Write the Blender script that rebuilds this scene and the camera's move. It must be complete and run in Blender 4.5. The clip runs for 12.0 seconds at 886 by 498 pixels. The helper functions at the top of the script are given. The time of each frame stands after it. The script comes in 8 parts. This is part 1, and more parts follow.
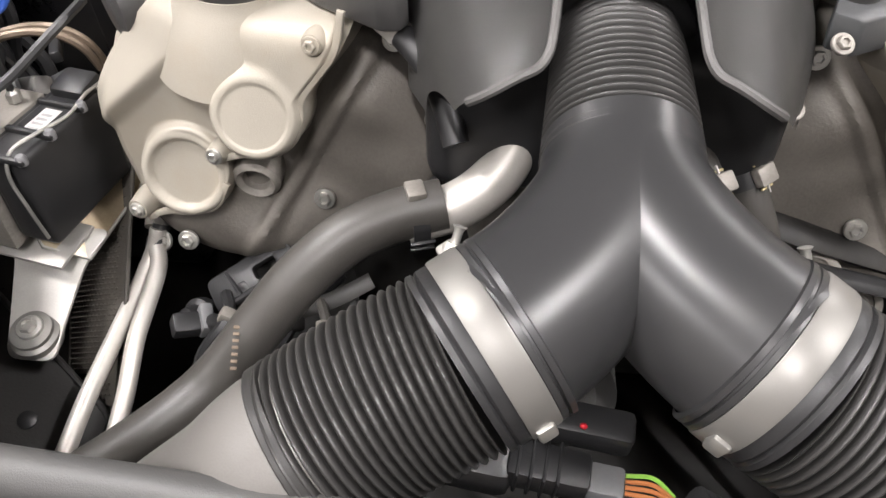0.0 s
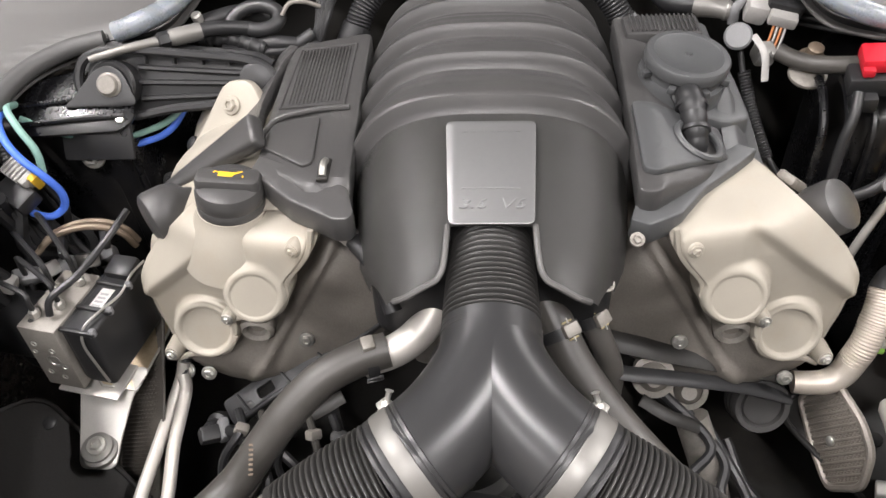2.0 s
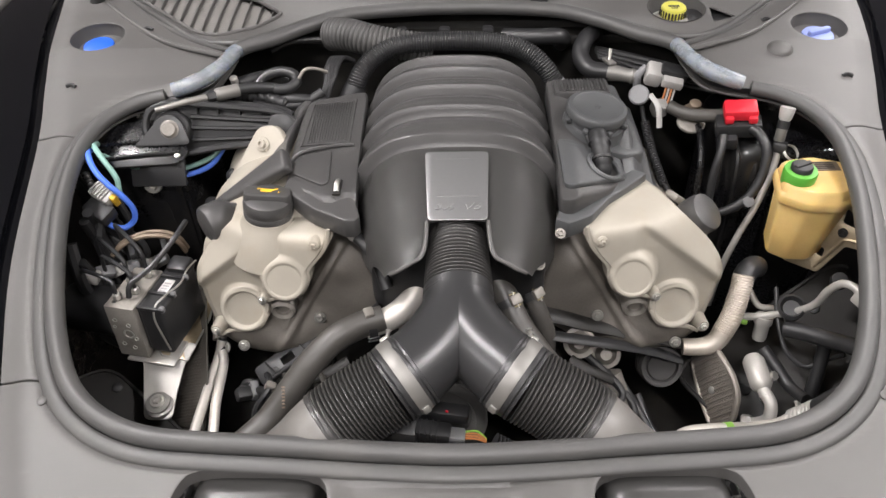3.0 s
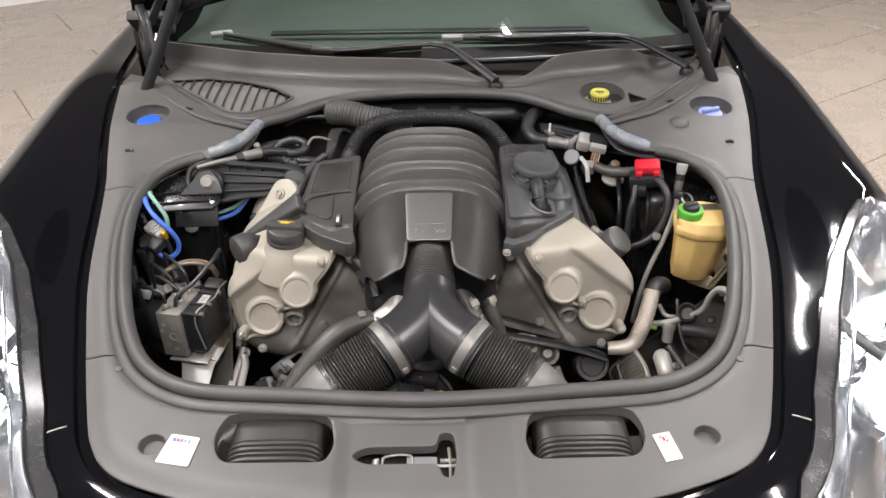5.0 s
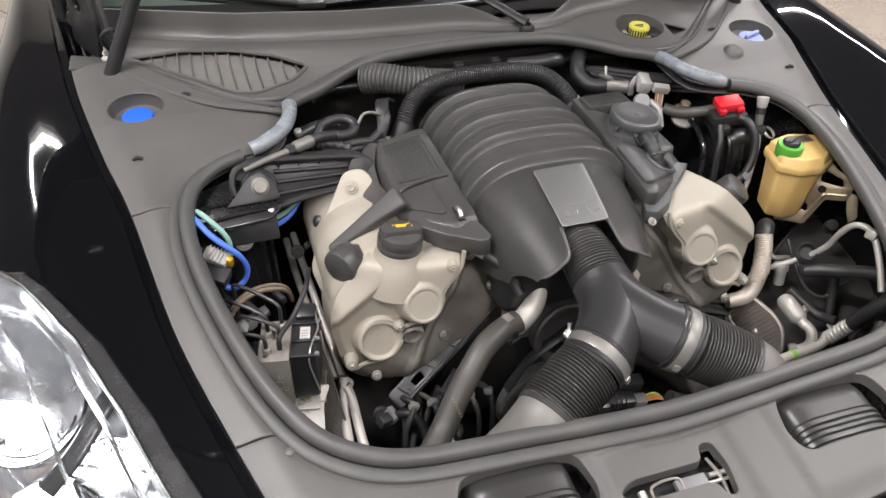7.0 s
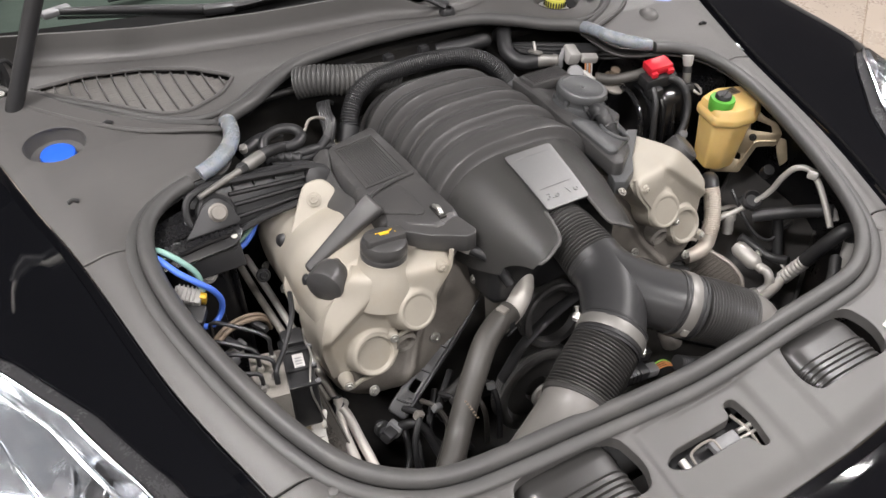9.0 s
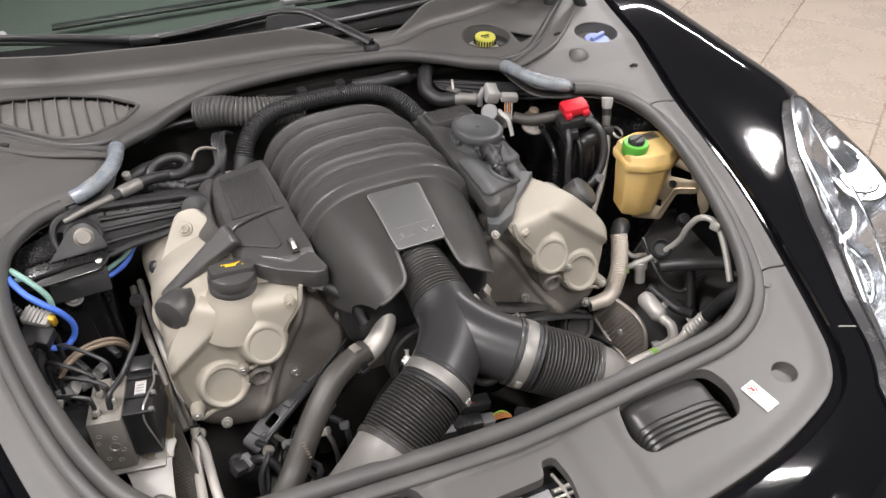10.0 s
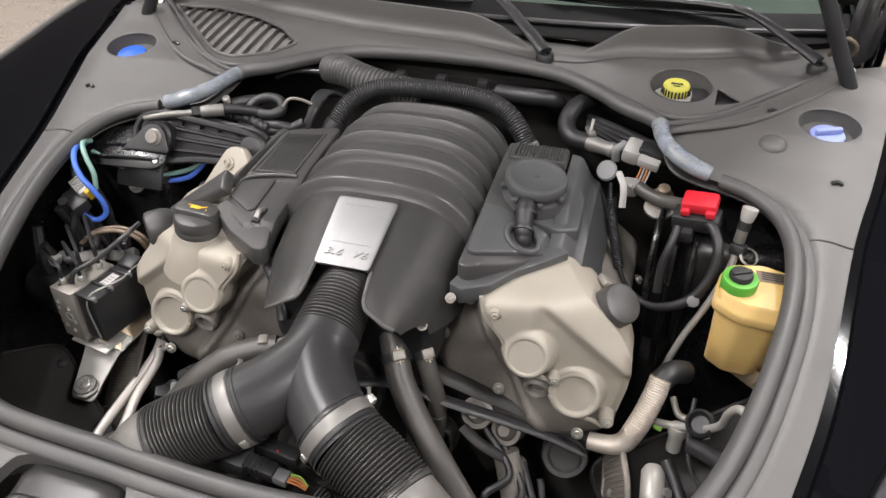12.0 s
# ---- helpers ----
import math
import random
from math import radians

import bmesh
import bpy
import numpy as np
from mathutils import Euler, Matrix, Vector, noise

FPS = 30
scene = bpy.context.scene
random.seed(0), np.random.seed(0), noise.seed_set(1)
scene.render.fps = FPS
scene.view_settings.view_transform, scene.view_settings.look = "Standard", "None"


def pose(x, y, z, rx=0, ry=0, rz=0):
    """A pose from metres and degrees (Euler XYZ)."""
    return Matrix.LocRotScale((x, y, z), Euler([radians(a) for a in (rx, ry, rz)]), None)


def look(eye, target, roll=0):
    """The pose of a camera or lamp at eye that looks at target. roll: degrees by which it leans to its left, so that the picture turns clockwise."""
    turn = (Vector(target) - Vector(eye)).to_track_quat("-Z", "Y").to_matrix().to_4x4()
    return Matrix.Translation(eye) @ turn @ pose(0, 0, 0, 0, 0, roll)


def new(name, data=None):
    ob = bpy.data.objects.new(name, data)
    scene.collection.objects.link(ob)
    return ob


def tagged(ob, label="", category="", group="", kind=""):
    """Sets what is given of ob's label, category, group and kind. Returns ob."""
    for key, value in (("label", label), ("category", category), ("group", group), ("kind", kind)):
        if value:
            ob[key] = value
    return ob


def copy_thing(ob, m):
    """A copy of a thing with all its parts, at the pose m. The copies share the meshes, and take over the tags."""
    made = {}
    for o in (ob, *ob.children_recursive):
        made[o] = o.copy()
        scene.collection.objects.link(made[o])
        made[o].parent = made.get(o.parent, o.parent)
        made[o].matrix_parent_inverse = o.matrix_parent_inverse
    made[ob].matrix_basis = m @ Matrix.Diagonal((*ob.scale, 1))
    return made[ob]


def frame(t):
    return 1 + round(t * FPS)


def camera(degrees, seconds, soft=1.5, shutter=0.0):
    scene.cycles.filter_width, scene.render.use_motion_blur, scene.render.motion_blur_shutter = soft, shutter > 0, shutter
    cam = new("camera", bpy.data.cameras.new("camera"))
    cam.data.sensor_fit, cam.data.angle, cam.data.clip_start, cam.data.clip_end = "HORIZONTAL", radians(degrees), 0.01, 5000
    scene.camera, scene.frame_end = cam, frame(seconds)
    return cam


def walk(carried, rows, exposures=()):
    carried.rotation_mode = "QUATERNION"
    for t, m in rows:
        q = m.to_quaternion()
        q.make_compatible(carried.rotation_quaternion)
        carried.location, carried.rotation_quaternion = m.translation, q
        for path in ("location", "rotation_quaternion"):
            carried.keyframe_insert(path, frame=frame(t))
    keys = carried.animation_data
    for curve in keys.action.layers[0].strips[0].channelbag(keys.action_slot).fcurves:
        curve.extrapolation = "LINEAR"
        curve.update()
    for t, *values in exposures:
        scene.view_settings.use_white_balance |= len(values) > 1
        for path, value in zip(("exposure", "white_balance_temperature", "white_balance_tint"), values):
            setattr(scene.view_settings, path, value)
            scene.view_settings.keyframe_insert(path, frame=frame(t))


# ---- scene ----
cam = camera(59.1, 12.0)
PATH = [
    (0, (-0.064, -0.033, 1.121), (-0.214, 1.376, -0.291), -0.7),
    (0.5, (-0.038, -0.016, 1.155), (-0.262, 1.413, -0.226), -3.8),
    (1, (-0.019, -0.012, 1.194), (-0.189, 1.422, -0.189), -4.3),
    (1.5, (-0.003, -0.027, 1.266), (-0.135, 1.417, -0.112), -3.5),
    (2, (-0.003, -0.141, 1.379), (-0.118, 1.323, 0.022), -3.1),
    (2.5, (-0.016, -0.291, 1.455), (-0.097, 1.217, 0.144), -2.7),
    (3, (-0.001, -0.433, 1.519), (-0.037, 1.136, 0.279), -1.4),
    (3.2, (0.022, -0.506, 1.518), (-0.012, 1.114, 0.345), -0.9),
    (4.8, (0.022, -0.795, 1.617), (0.011, 0.915, 0.579), -0.6),
    (5, (0.021, -0.795, 1.615), (0.026, 0.915, 0.578), -0.8),
    (5.5, (-0.037, -0.761, 1.621), (0.036, 0.937, 0.566), -0.7),
    (6, (-0.229, -0.696, 1.615), (-0.059, 0.977, 0.532), -0.4),
    (6.5, (-0.394, -0.619, 1.601), (-0.039, 0.991, 0.468), 0.5),
    (7, (-0.516, -0.475, 1.595), (-0.019, 1.05, 0.4), 0.5),
    (7.2, (-0.537, -0.441, 1.6), (-0.022, 1.065, 0.389), 0.1),
    (9, (-0.659, -0.356, 1.594), (0.129, 1.007, 0.36), -0.8),
    (9.5, (-0.55, -0.411, 1.595), (0.206, 0.993, 0.388), -1.2),
    (10, (-0.356, -0.492, 1.588), (0.296, 0.995, 0.42), -1.8),
    (10.5, (-0.202, -0.5, 1.577), (0.255, 1.079, 0.438), -2.8),
    (11, (-0.025, -0.431, 1.557), (0.249, 1.187, 0.415), -1.3),
    (11.5, (0.158, -0.386, 1.54), (0.136, 1.244, 0.382), -0.3),
    (12, (0.356, -0.36, 1.54), (-0.086, 1.196, 0.363), -0.1),
]
EXPOSURES = [(0.0, 0.50), (0.5, 0.52), (1.5, 0.42), (2.5, 0.22), (3.5, 0.08), (5.0, 0.0), (12.0, 0.0)]
walk(cam, [(t, look(eye, target, roll)) for t, eye, target, roll in PATH], EXPOSURES)

# ---- world and light ----
world = bpy.data.worlds.new("world")
scene.world = world
world.use_nodes = True
world.node_tree.nodes["Background"].inputs[0].default_value = (0.9, 0.95, 1.0, 1)
world.node_tree.nodes["Background"].inputs[1].default_value = 0.05

CEILING = 3.6
ROOM_TURN = 34.0
LAMP_POWER = 60.0


def room(x, y, z=0.0):
    """A point of the showroom's own axes, in the car's."""
    a = radians(ROOM_TURN)
    return (x * math.cos(a) - y * math.sin(a), x * math.sin(a) + y * math.cos(a), z)


# ---- materials ----
def material(name, color, rough=0.5, metal=0.0, vary=0.15, scale=25.0, fine=400.0, bump=0.15, spread=0.12, coat=0.0,
             stain=None, stain_scale=9.0, stain_amount=0.0, transmission=0.0, emission=0.0, aniso=0.0, subsurface=0.0, random_tone=0.0):
    """A principled material with grain at two scales: colour and roughness vary over centimetres, relief over millimetres."""
    m = bpy.data.materials.new(name)
    m.use_nodes = True
    nodes, links = m.node_tree.nodes, m.node_tree.links
    b = nodes["Principled BSDF"]
    co = nodes.new("ShaderNodeTexCoord")
    big = nodes.new("ShaderNodeTexNoise")
    big.inputs["Scale"].default_value, big.inputs["Detail"].default_value = scale, 5
    small = nodes.new("ShaderNodeTexNoise")
    small.inputs["Scale"].default_value, small.inputs["Detail"].default_value = fine, 3
    links.new(co.outputs["Object"], big.inputs["Vector"])
    links.new(co.outputs["Object"], small.inputs["Vector"])
    add = nodes.new("ShaderNodeMath")
    add.operation = "MULTIPLY_ADD"
    add.inputs[1].default_value, add.inputs[2].default_value = 0.35, 0.0
    links.new(small.outputs[0], add.inputs[0])
    total = nodes.new("ShaderNodeMath")
    total.operation = "MULTIPLY_ADD"
    total.inputs[1].default_value = 0.65
    links.new(big.outputs[0], total.inputs[0])
    links.new(add.outputs[0], total.inputs[2])
    ramp = nodes.new("ShaderNodeMapRange")
    ramp.inputs["From Min"].default_value, ramp.inputs["From Max"].default_value = 0.3, 0.7
    ramp.inputs["To Min"].default_value, ramp.inputs["To Max"].default_value = 1 - vary, 1 + vary
    links.new(total.outputs[0], ramp.inputs["Value"])
    tone = nodes.new("ShaderNodeVectorMath")
    tone.operation = "SCALE"
    tone.inputs[0].default_value = color
    links.new(ramp.outputs[0], tone.inputs["Scale"])
    out = tone.outputs[0]
    if random_tone:
        info = nodes.new("ShaderNodeObjectInfo")
        r = nodes.new("ShaderNodeMapRange")
        r.inputs["To Min"].default_value, r.inputs["To Max"].default_value = 1 - random_tone, 1 + random_tone
        links.new(info.outputs["Random"], r.inputs["Value"])
        again = nodes.new("ShaderNodeVectorMath")
        again.operation = "SCALE"
        links.new(out, again.inputs[0])
        links.new(r.outputs[0], again.inputs["Scale"])
        out = again.outputs[0]
    if stain_amount:
        s = nodes.new("ShaderNodeTexNoise")
        s.inputs["Scale"].default_value, s.inputs["Detail"].default_value, s.inputs["Roughness"].default_value = stain_scale, 8, 0.65
        links.new(co.outputs["Object"], s.inputs["Vector"])
        sr = nodes.new("ShaderNodeMapRange")
        sr.inputs["From Min"].default_value, sr.inputs["From Max"].default_value = 0.5, 0.72
        sr.inputs["To Max"].default_value = stain_amount
        links.new(s.outputs[0], sr.inputs["Value"])
        mix = nodes.new("ShaderNodeMix")
        mix.data_type = "RGBA"
        mix.inputs["B"].default_value = (0, 0, 0, 1)
        mix.inputs[7].default_value = (*(stain or (0.03, 0.025, 0.02)), 1)
        links.new(sr.outputs[0], mix.inputs[0])
        links.new(out, mix.inputs[6])
        out = mix.outputs[2]
    links.new(out, b.inputs["Base Color"])
    rr = nodes.new("ShaderNodeMapRange")
    rr.inputs["From Min"].default_value, rr.inputs["From Max"].default_value = 0.3, 0.7
    rr.inputs["To Min"].default_value, rr.inputs["To Max"].default_value = max(0.0, rough - spread), min(1.0, rough + spread)
    links.new(total.outputs[0], rr.inputs["Value"])
    links.new(rr.outputs[0], b.inputs["Roughness"])
    b.inputs["Metallic"].default_value = metal
    b.inputs["Coat Weight"].default_value = coat
    b.inputs["Coat Roughness"].default_value = 0.02
    b.inputs["Transmission Weight"].default_value = transmission
    b.inputs["Anisotropic"].default_value = aniso
    b.inputs["Subsurface Weight"].default_value = subsurface
    b.inputs["Subsurface Radius"].default_value = (0.02, 0.012, 0.004)
    if emission:
        b.inputs["Emission Color"].default_value = (*color, 1)
        b.inputs["Emission Strength"].default_value = emission
    if bump:
        bp = nodes.new("ShaderNodeBump")
        bp.inputs["Strength"].default_value, bp.inputs["Distance"].default_value = bump, 0.0006
        links.new(small.outputs[0], bp.inputs["Height"])
        links.new(bp.outputs[0], b.inputs["Normal"])
    return m


TRIM = material("trim_plastic", (0.084, 0.081, 0.0785), 0.42, vary=0.10, scale=6, fine=1400, bump=0.35, spread=0.08, stain=(0.11, 0.106, 0.102), stain_amount=0.3, stain_scale=4)
COVER = material("cover_plastic", (0.056, 0.0545, 0.054), 0.34, vary=0.10, scale=8, fine=1500, bump=0.35, spread=0.06, stain=(0.085, 0.082, 0.079), stain_amount=0.35, stain_scale=14)
COVER_LIGHT = material("grey_cover_plastic", (0.070, 0.072, 0.074), 0.35, vary=0.08, scale=8, fine=1500, bump=0.35, spread=0.06, stain=(0.05, 0.048, 0.046), stain_amount=0.35, stain_scale=16)
DUCT = material("duct_plastic", (0.028, 0.028, 0.029), 0.33, vary=0.03, scale=7, fine=900, bump=0.02, spread=0.015, stain=(0.075, 0.072, 0.07), stain_amount=0.12, stain_scale=9)
CAST_PIPE = material("cast_pipe_aluminium", (0.50, 0.475, 0.44), 0.44, metal=0.35, vary=0.06, scale=30, fine=600, bump=0.2, stain=(0.5, 0.45, 0.38), stain_amount=0.3)
REFLECTOR = material("lamp_reflector", (0.68, 0.70, 0.73), 0.21, metal=0.9, vary=0.04, scale=25, bump=0.05, spread=0.1)
BLACK = material("black_plastic", (0.020, 0.020, 0.021), 0.42, vary=0.2, scale=20, fine=700, bump=0.2)
# grimy dark parts, and the sheets that stand in for shade in openings
DARK = material("dark_grime_and_shade", (0.016, 0.015, 0.014), 0.6, vary=0.35, scale=16, fine=300, bump=0.3, stain=(0.05, 0.045, 0.038), stain_amount=0.6)
BELLOWS = material("bellows_rubber", (0.034, 0.033, 0.032), 0.34, vary=0.10, scale=14, fine=900, bump=0.1, spread=0.06)
RUBBER = material("hose_rubber", (0.060, 0.056, 0.051), 0.42, vary=0.14, scale=14, fine=900, bump=0.3, spread=0.08, stain=(0.085, 0.078, 0.07), stain_amount=0.45, stain_scale=22)
SNORKEL = material("snorkel_plastic", (0.150, 0.142, 0.133), 0.40, vary=0.10, scale=10, fine=900, bump=0.15, spread=0.06, stain=(0.07, 0.066, 0.06), stain_amount=0.35, stain_scale=10)
SEAL = material("seal_rubber", (0.062, 0.061, 0.060), 0.46, vary=0.10, scale=12, fine=1200, bump=0.25, spread=0.06, stain=(0.12, 0.115, 0.105), stain_amount=0.3)
CREAM = material("cast_cover_aluminium", (0.365, 0.335, 0.283), 0.50, metal=0.12, vary=0.08, scale=16, fine=1000, bump=0.35, spread=0.06, stain=(0.34, 0.28, 0.20), stain_amount=0.45, stain_scale=11)
CASTING = material("dark_cast_aluminium", (0.27, 0.25, 0.225), 0.5, metal=0.25, vary=0.22, scale=18, fine=420, bump=0.6, stain=(0.05, 0.045, 0.04), stain_amount=0.7, stain_scale=12)
ALLOY = material("bare_aluminium", (0.43, 0.415, 0.39), 0.44, metal=0.4, vary=0.12, scale=30, fine=700, bump=0.2, stain=(0.3, 0.27, 0.22), stain_amount=0.4)
STEEL = material("zinc_steel", (0.50, 0.49, 0.46), 0.40, metal=0.8, vary=0.12, scale=60, fine=900, bump=0.15)
BAND = material("clamp_steel", (0.215, 0.207, 0.195), 0.45, metal=0.5, vary=0.06, scale=40, fine=1200, bump=0.05)
TAN_HOSE = material("tan_metal_hose", (0.54, 0.49, 0.43), 0.45, metal=0.4, vary=0.12, scale=30, fine=700, bump=0.2, stain=(0.3, 0.24, 0.17), stain_amount=0.4)
TAN_STEEL = material("yellow_zinc_steel", (0.50, 0.42, 0.30), 0.4, metal=0.85, vary=0.15, scale=25, bump=0.2, stain=(0.2, 0.15, 0.09), stain_amount=0.5)
PAINT = material("black_car_paint", (0.0035, 0.0037, 0.0048), 0.045, vary=0.05, scale=4, fine=200, bump=0.0, spread=0.005, coat=0.3)
INNER_PAINT = material("black_inner_paint", (0.006, 0.006, 0.007), 0.3, vary=0.2, scale=8, fine=200, bump=0.05, spread=0.1, coat=0.5, stain=(0.04, 0.036, 0.03), stain_amount=0.35)
FADED = material("faded_yellow_print", (0.36, 0.30, 0.16), 0.5, vary=0.15, bump=0.0)
GUARD = material("guard_plastic", (0.014, 0.013, 0.0125), 0.6, vary=0.15, scale=10, bump=0.3, stain=(0.04, 0.036, 0.032), stain_amount=0.4)
MATT = material("matt_black_liner", (0.012, 0.0115, 0.011), 0.85, vary=0.2, scale=12, bump=0.2)
BLUE = material("blue_cap_plastic", (0.02, 0.11, 0.62), 0.38, vary=0.06, bump=0.1)
BLUE_FADED = material("faded_blue_plastic", (0.22, 0.27, 0.55), 0.5, vary=0.1, bump=0.1)
BLUE_TAPE = material("blue_wire_sleeve", (0.07, 0.17, 0.66), 0.45, vary=0.1, bump=0.1)
GREEN_TAPE = material("pale_green_sleeve", (0.22, 0.38, 0.33), 0.5, vary=0.12, bump=0.1)
GREEN = material("green_cap_plastic", (0.09, 0.34, 0.04), 0.38, vary=0.06, bump=0.08)
TANK = material("yellow_tank_plastic", (0.63, 0.44, 0.17), 0.38, vary=0.10, scale=12, fine=500, bump=0.08, subsurface=0.25, stain=(0.45, 0.28, 0.08), stain_amount=0.4)
YELLOW = material("yellow_cap_plastic", (0.52, 0.49, 0.08), 0.42, vary=0.08, bump=0.1)
YELLOW_MARK = material("yellow_marking", (0.75, 0.45, 0.03), 0.5, vary=0.08, bump=0.0)
RED = material("red_plastic", (0.54, 0.016, 0.03), 0.4, vary=0.08, bump=0.1)
WHITE_PLASTIC = material("grey_white_plastic", (0.37, 0.36, 0.345), 0.45, vary=0.1, bump=0.1, stain_amount=0.3)
GREY_PLASTIC = material("grey_connector_plastic", (0.17, 0.17, 0.175), 0.42, vary=0.1, bump=0.1)
CLEAR_TUBE = material("milky_clear_tube", (0.20, 0.22, 0.245), 0.28, vary=0.12, scale=40, bump=0.1, subsurface=0.3)
ORANGE = material("orange_wire", (0.45, 0.17, 0.06), 0.5, vary=0.1, bump=0.0)
WIRE_GREEN = material("green_wire", (0.25, 0.5, 0.08), 0.5, vary=0.1, bump=0.0)
BRAID = material("woven_heat_shield", (0.066, 0.059, 0.051), 0.6, metal=0.1, vary=0.3, scale=60, fine=600, bump=0.9)
SHIELD = material("beaded_heat_shield", (0.25, 0.225, 0.20), 0.45, metal=0.4, vary=0.25, scale=40, fine=500, bump=0.6, stain=(0.10, 0.08, 0.06), stain_amount=0.5)
PAPER = material("white_sticker", (0.62, 0.60, 0.585), 0.4, vary=0.02, bump=0.0)
INK_BLUE = material("blue_print", (0.14, 0.16, 0.32), 0.5, vary=0.02, bump=0.0)
INK_RED = material("red_print", (0.6, 0.04, 0.04), 0.5, vary=0.02, bump=0.0)
INK_GREY = material("grey_print", (0.35, 0.35, 0.35), 0.5, vary=0.02, bump=0.0)
COPPER = material("brown_brake_pipe", (0.20, 0.155, 0.115), 0.5, metal=0.4, vary=0.2, bump=0.1)
CASE = material("stained_case_aluminium", (0.145, 0.131, 0.115), 0.55, metal=0.2, vary=0.25, scale=14, fine=420, bump=0.6, stain=(0.07, 0.062, 0.053), stain_amount=0.6, stain_scale=9)
NOSE = material("nose_plastic", (0.086, 0.084, 0.0815), 0.31, vary=0.10, scale=8, fine=1500, bump=0.35, spread=0.06, stain=(0.09, 0.087, 0.083), stain_amount=0.35, stain_scale=12)
BORDER = material("black_ceramic_border", (0.008, 0.008, 0.008), 0.6, vary=0.1, bump=0.0)
BORDER.node_tree.nodes["Principled BSDF"].inputs["Specular IOR Level"].default_value = 0.08
ENGRAVED = material("engraved_grey_metal", (0.34, 0.34, 0.34), 0.4, metal=0.6, vary=0.05, bump=0.0)
LOUVRE = material("grille_louvre_plastic", (0.15, 0.143, 0.135), 0.42, vary=0.1, scale=20, fine=700, bump=0.2)
CHROME = material("lamp_chrome", (0.86, 0.88, 0.90), 0.14, metal=1.0, vary=0.05, scale=30, bump=0.02, spread=0.06)
LAMP_GREY = material("lamp_frame_grey", (0.040, 0.040, 0.042), 0.24, vary=0.08, bump=0.1)
TILE = material("floor_tile_stone", (0.325, 0.274, 0.227), 0.28, vary=0.07, scale=3, fine=60, bump=0.02, spread=0.08, random_tone=0.05)
GROUT = material("tile_grout", (0.28, 0.22, 0.17), 0.8, vary=0.1, scale=6, bump=0.3)
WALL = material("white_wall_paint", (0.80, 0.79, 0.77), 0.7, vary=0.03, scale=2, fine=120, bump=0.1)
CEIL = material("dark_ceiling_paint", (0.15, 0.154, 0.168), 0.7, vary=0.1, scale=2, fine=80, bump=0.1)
# wall tone darkened to set how much fill light bounces back
LOW_BOUNCE_WALL = material("low_bounce_wall", (0.30, 0.295, 0.29), 0.6, vary=0.08, scale=2, fine=120, bump=0.1)
LINER = material("bonnet_liner_felt", (0.02, 0.02, 0.02), 0.9, vary=0.2, scale=30, bump=0.5)
DASH = material("dashboard_leatherette", (0.062, 0.074, 0.064), 0.6, vary=0.1, scale=20, bump=0.3)
SCREEN_GLOW = material("lamp_diffuser", (1.0, 0.97, 0.93), 0.5, vary=0.0, bump=0.0, emission=14.0)
HEAD_GLOW = material("headlamp_bulb", (1.0, 0.98, 0.95), 0.5, vary=0.0, bump=0.0, emission=12.0)


def brushed_metal(name):
    """Aluminium with fine brush lines across the plate."""
    m = material(name, (0.36, 0.36, 0.36), 0.45, metal=1.0, vary=0.05, scale=8, fine=200, bump=0.0, spread=0.05)
    nodes, links = m.node_tree.nodes, m.node_tree.links
    co = nodes.new("ShaderNodeTexCoord")
    mp = nodes.new("ShaderNodeMapping")
    mp.inputs["Scale"].default_value = (25, 1800, 60)
    n = nodes.new("ShaderNodeTexNoise")
    n.inputs["Scale"].default_value, n.inputs["Detail"].default_value = 1.0, 4
    bp = nodes.new("ShaderNodeBump")
    bp.inputs["Strength"].default_value, bp.inputs["Distance"].default_value = 0.10, 0.0003
    links.new(co.outputs["Object"], mp.inputs["Vector"])
    links.new(mp.outputs[0], n.inputs["Vector"])
    links.new(n.outputs[0], bp.inputs["Height"])
    links.new(bp.outputs[0], nodes["Principled BSDF"].inputs["Normal"])
    return m


def glass(name, color=(1, 1, 1), clear=0.85):
    """A thin pane: it lets light straight through and has a glossy skin."""
    m = bpy.data.materials.new(name)
    m.use_nodes = True
    nodes, links = m.node_tree.nodes, m.node_tree.links
    nodes.remove(nodes["Principled BSDF"])
    t, g, mix, fr = (nodes.new(k) for k in ("ShaderNodeBsdfTransparent", "ShaderNodeBsdfGlossy", "ShaderNodeMixShader", "ShaderNodeFresnel"))
    t.inputs[0].default_value = (*color, 1)
    g.inputs["Roughness"].default_value = 0.02
    fr.inputs["IOR"].default_value = 1.5
    links.new(fr.outputs[0], mix.inputs[0])
    links.new(t.outputs[0], mix.inputs[1])
    links.new(g.outputs[0], mix.inputs[2])
    links.new(mix.outputs[0], nodes["Material Output"].inputs[0])
    return m


BRUSHED = brushed_metal("brushed_plate_aluminium")
WINDSCREEN = glass("windscreen_glass", (0.48, 0.56, 0.52))
LENS = glass("headlamp_lens", (0.97, 0.98, 1.0))


# ---- mesh helpers ----
def thing(name, at, label, category, group="", kind=""):
    ob = new(name)
    ob.empty_display_size = 0.05
    ob.location = at
    return tagged(ob, label, category, group, kind)


def finish(bm, name, mat, angle=40):
    bmesh.ops.recalc_face_normals(bm, faces=bm.faces)
    me = bpy.data.meshes.new(name)
    bm.to_mesh(me)
    bm.free()
    me.materials.append(mat)
    me.shade_smooth()
    me.set_sharp_from_angle(angle=radians(angle))
    return me


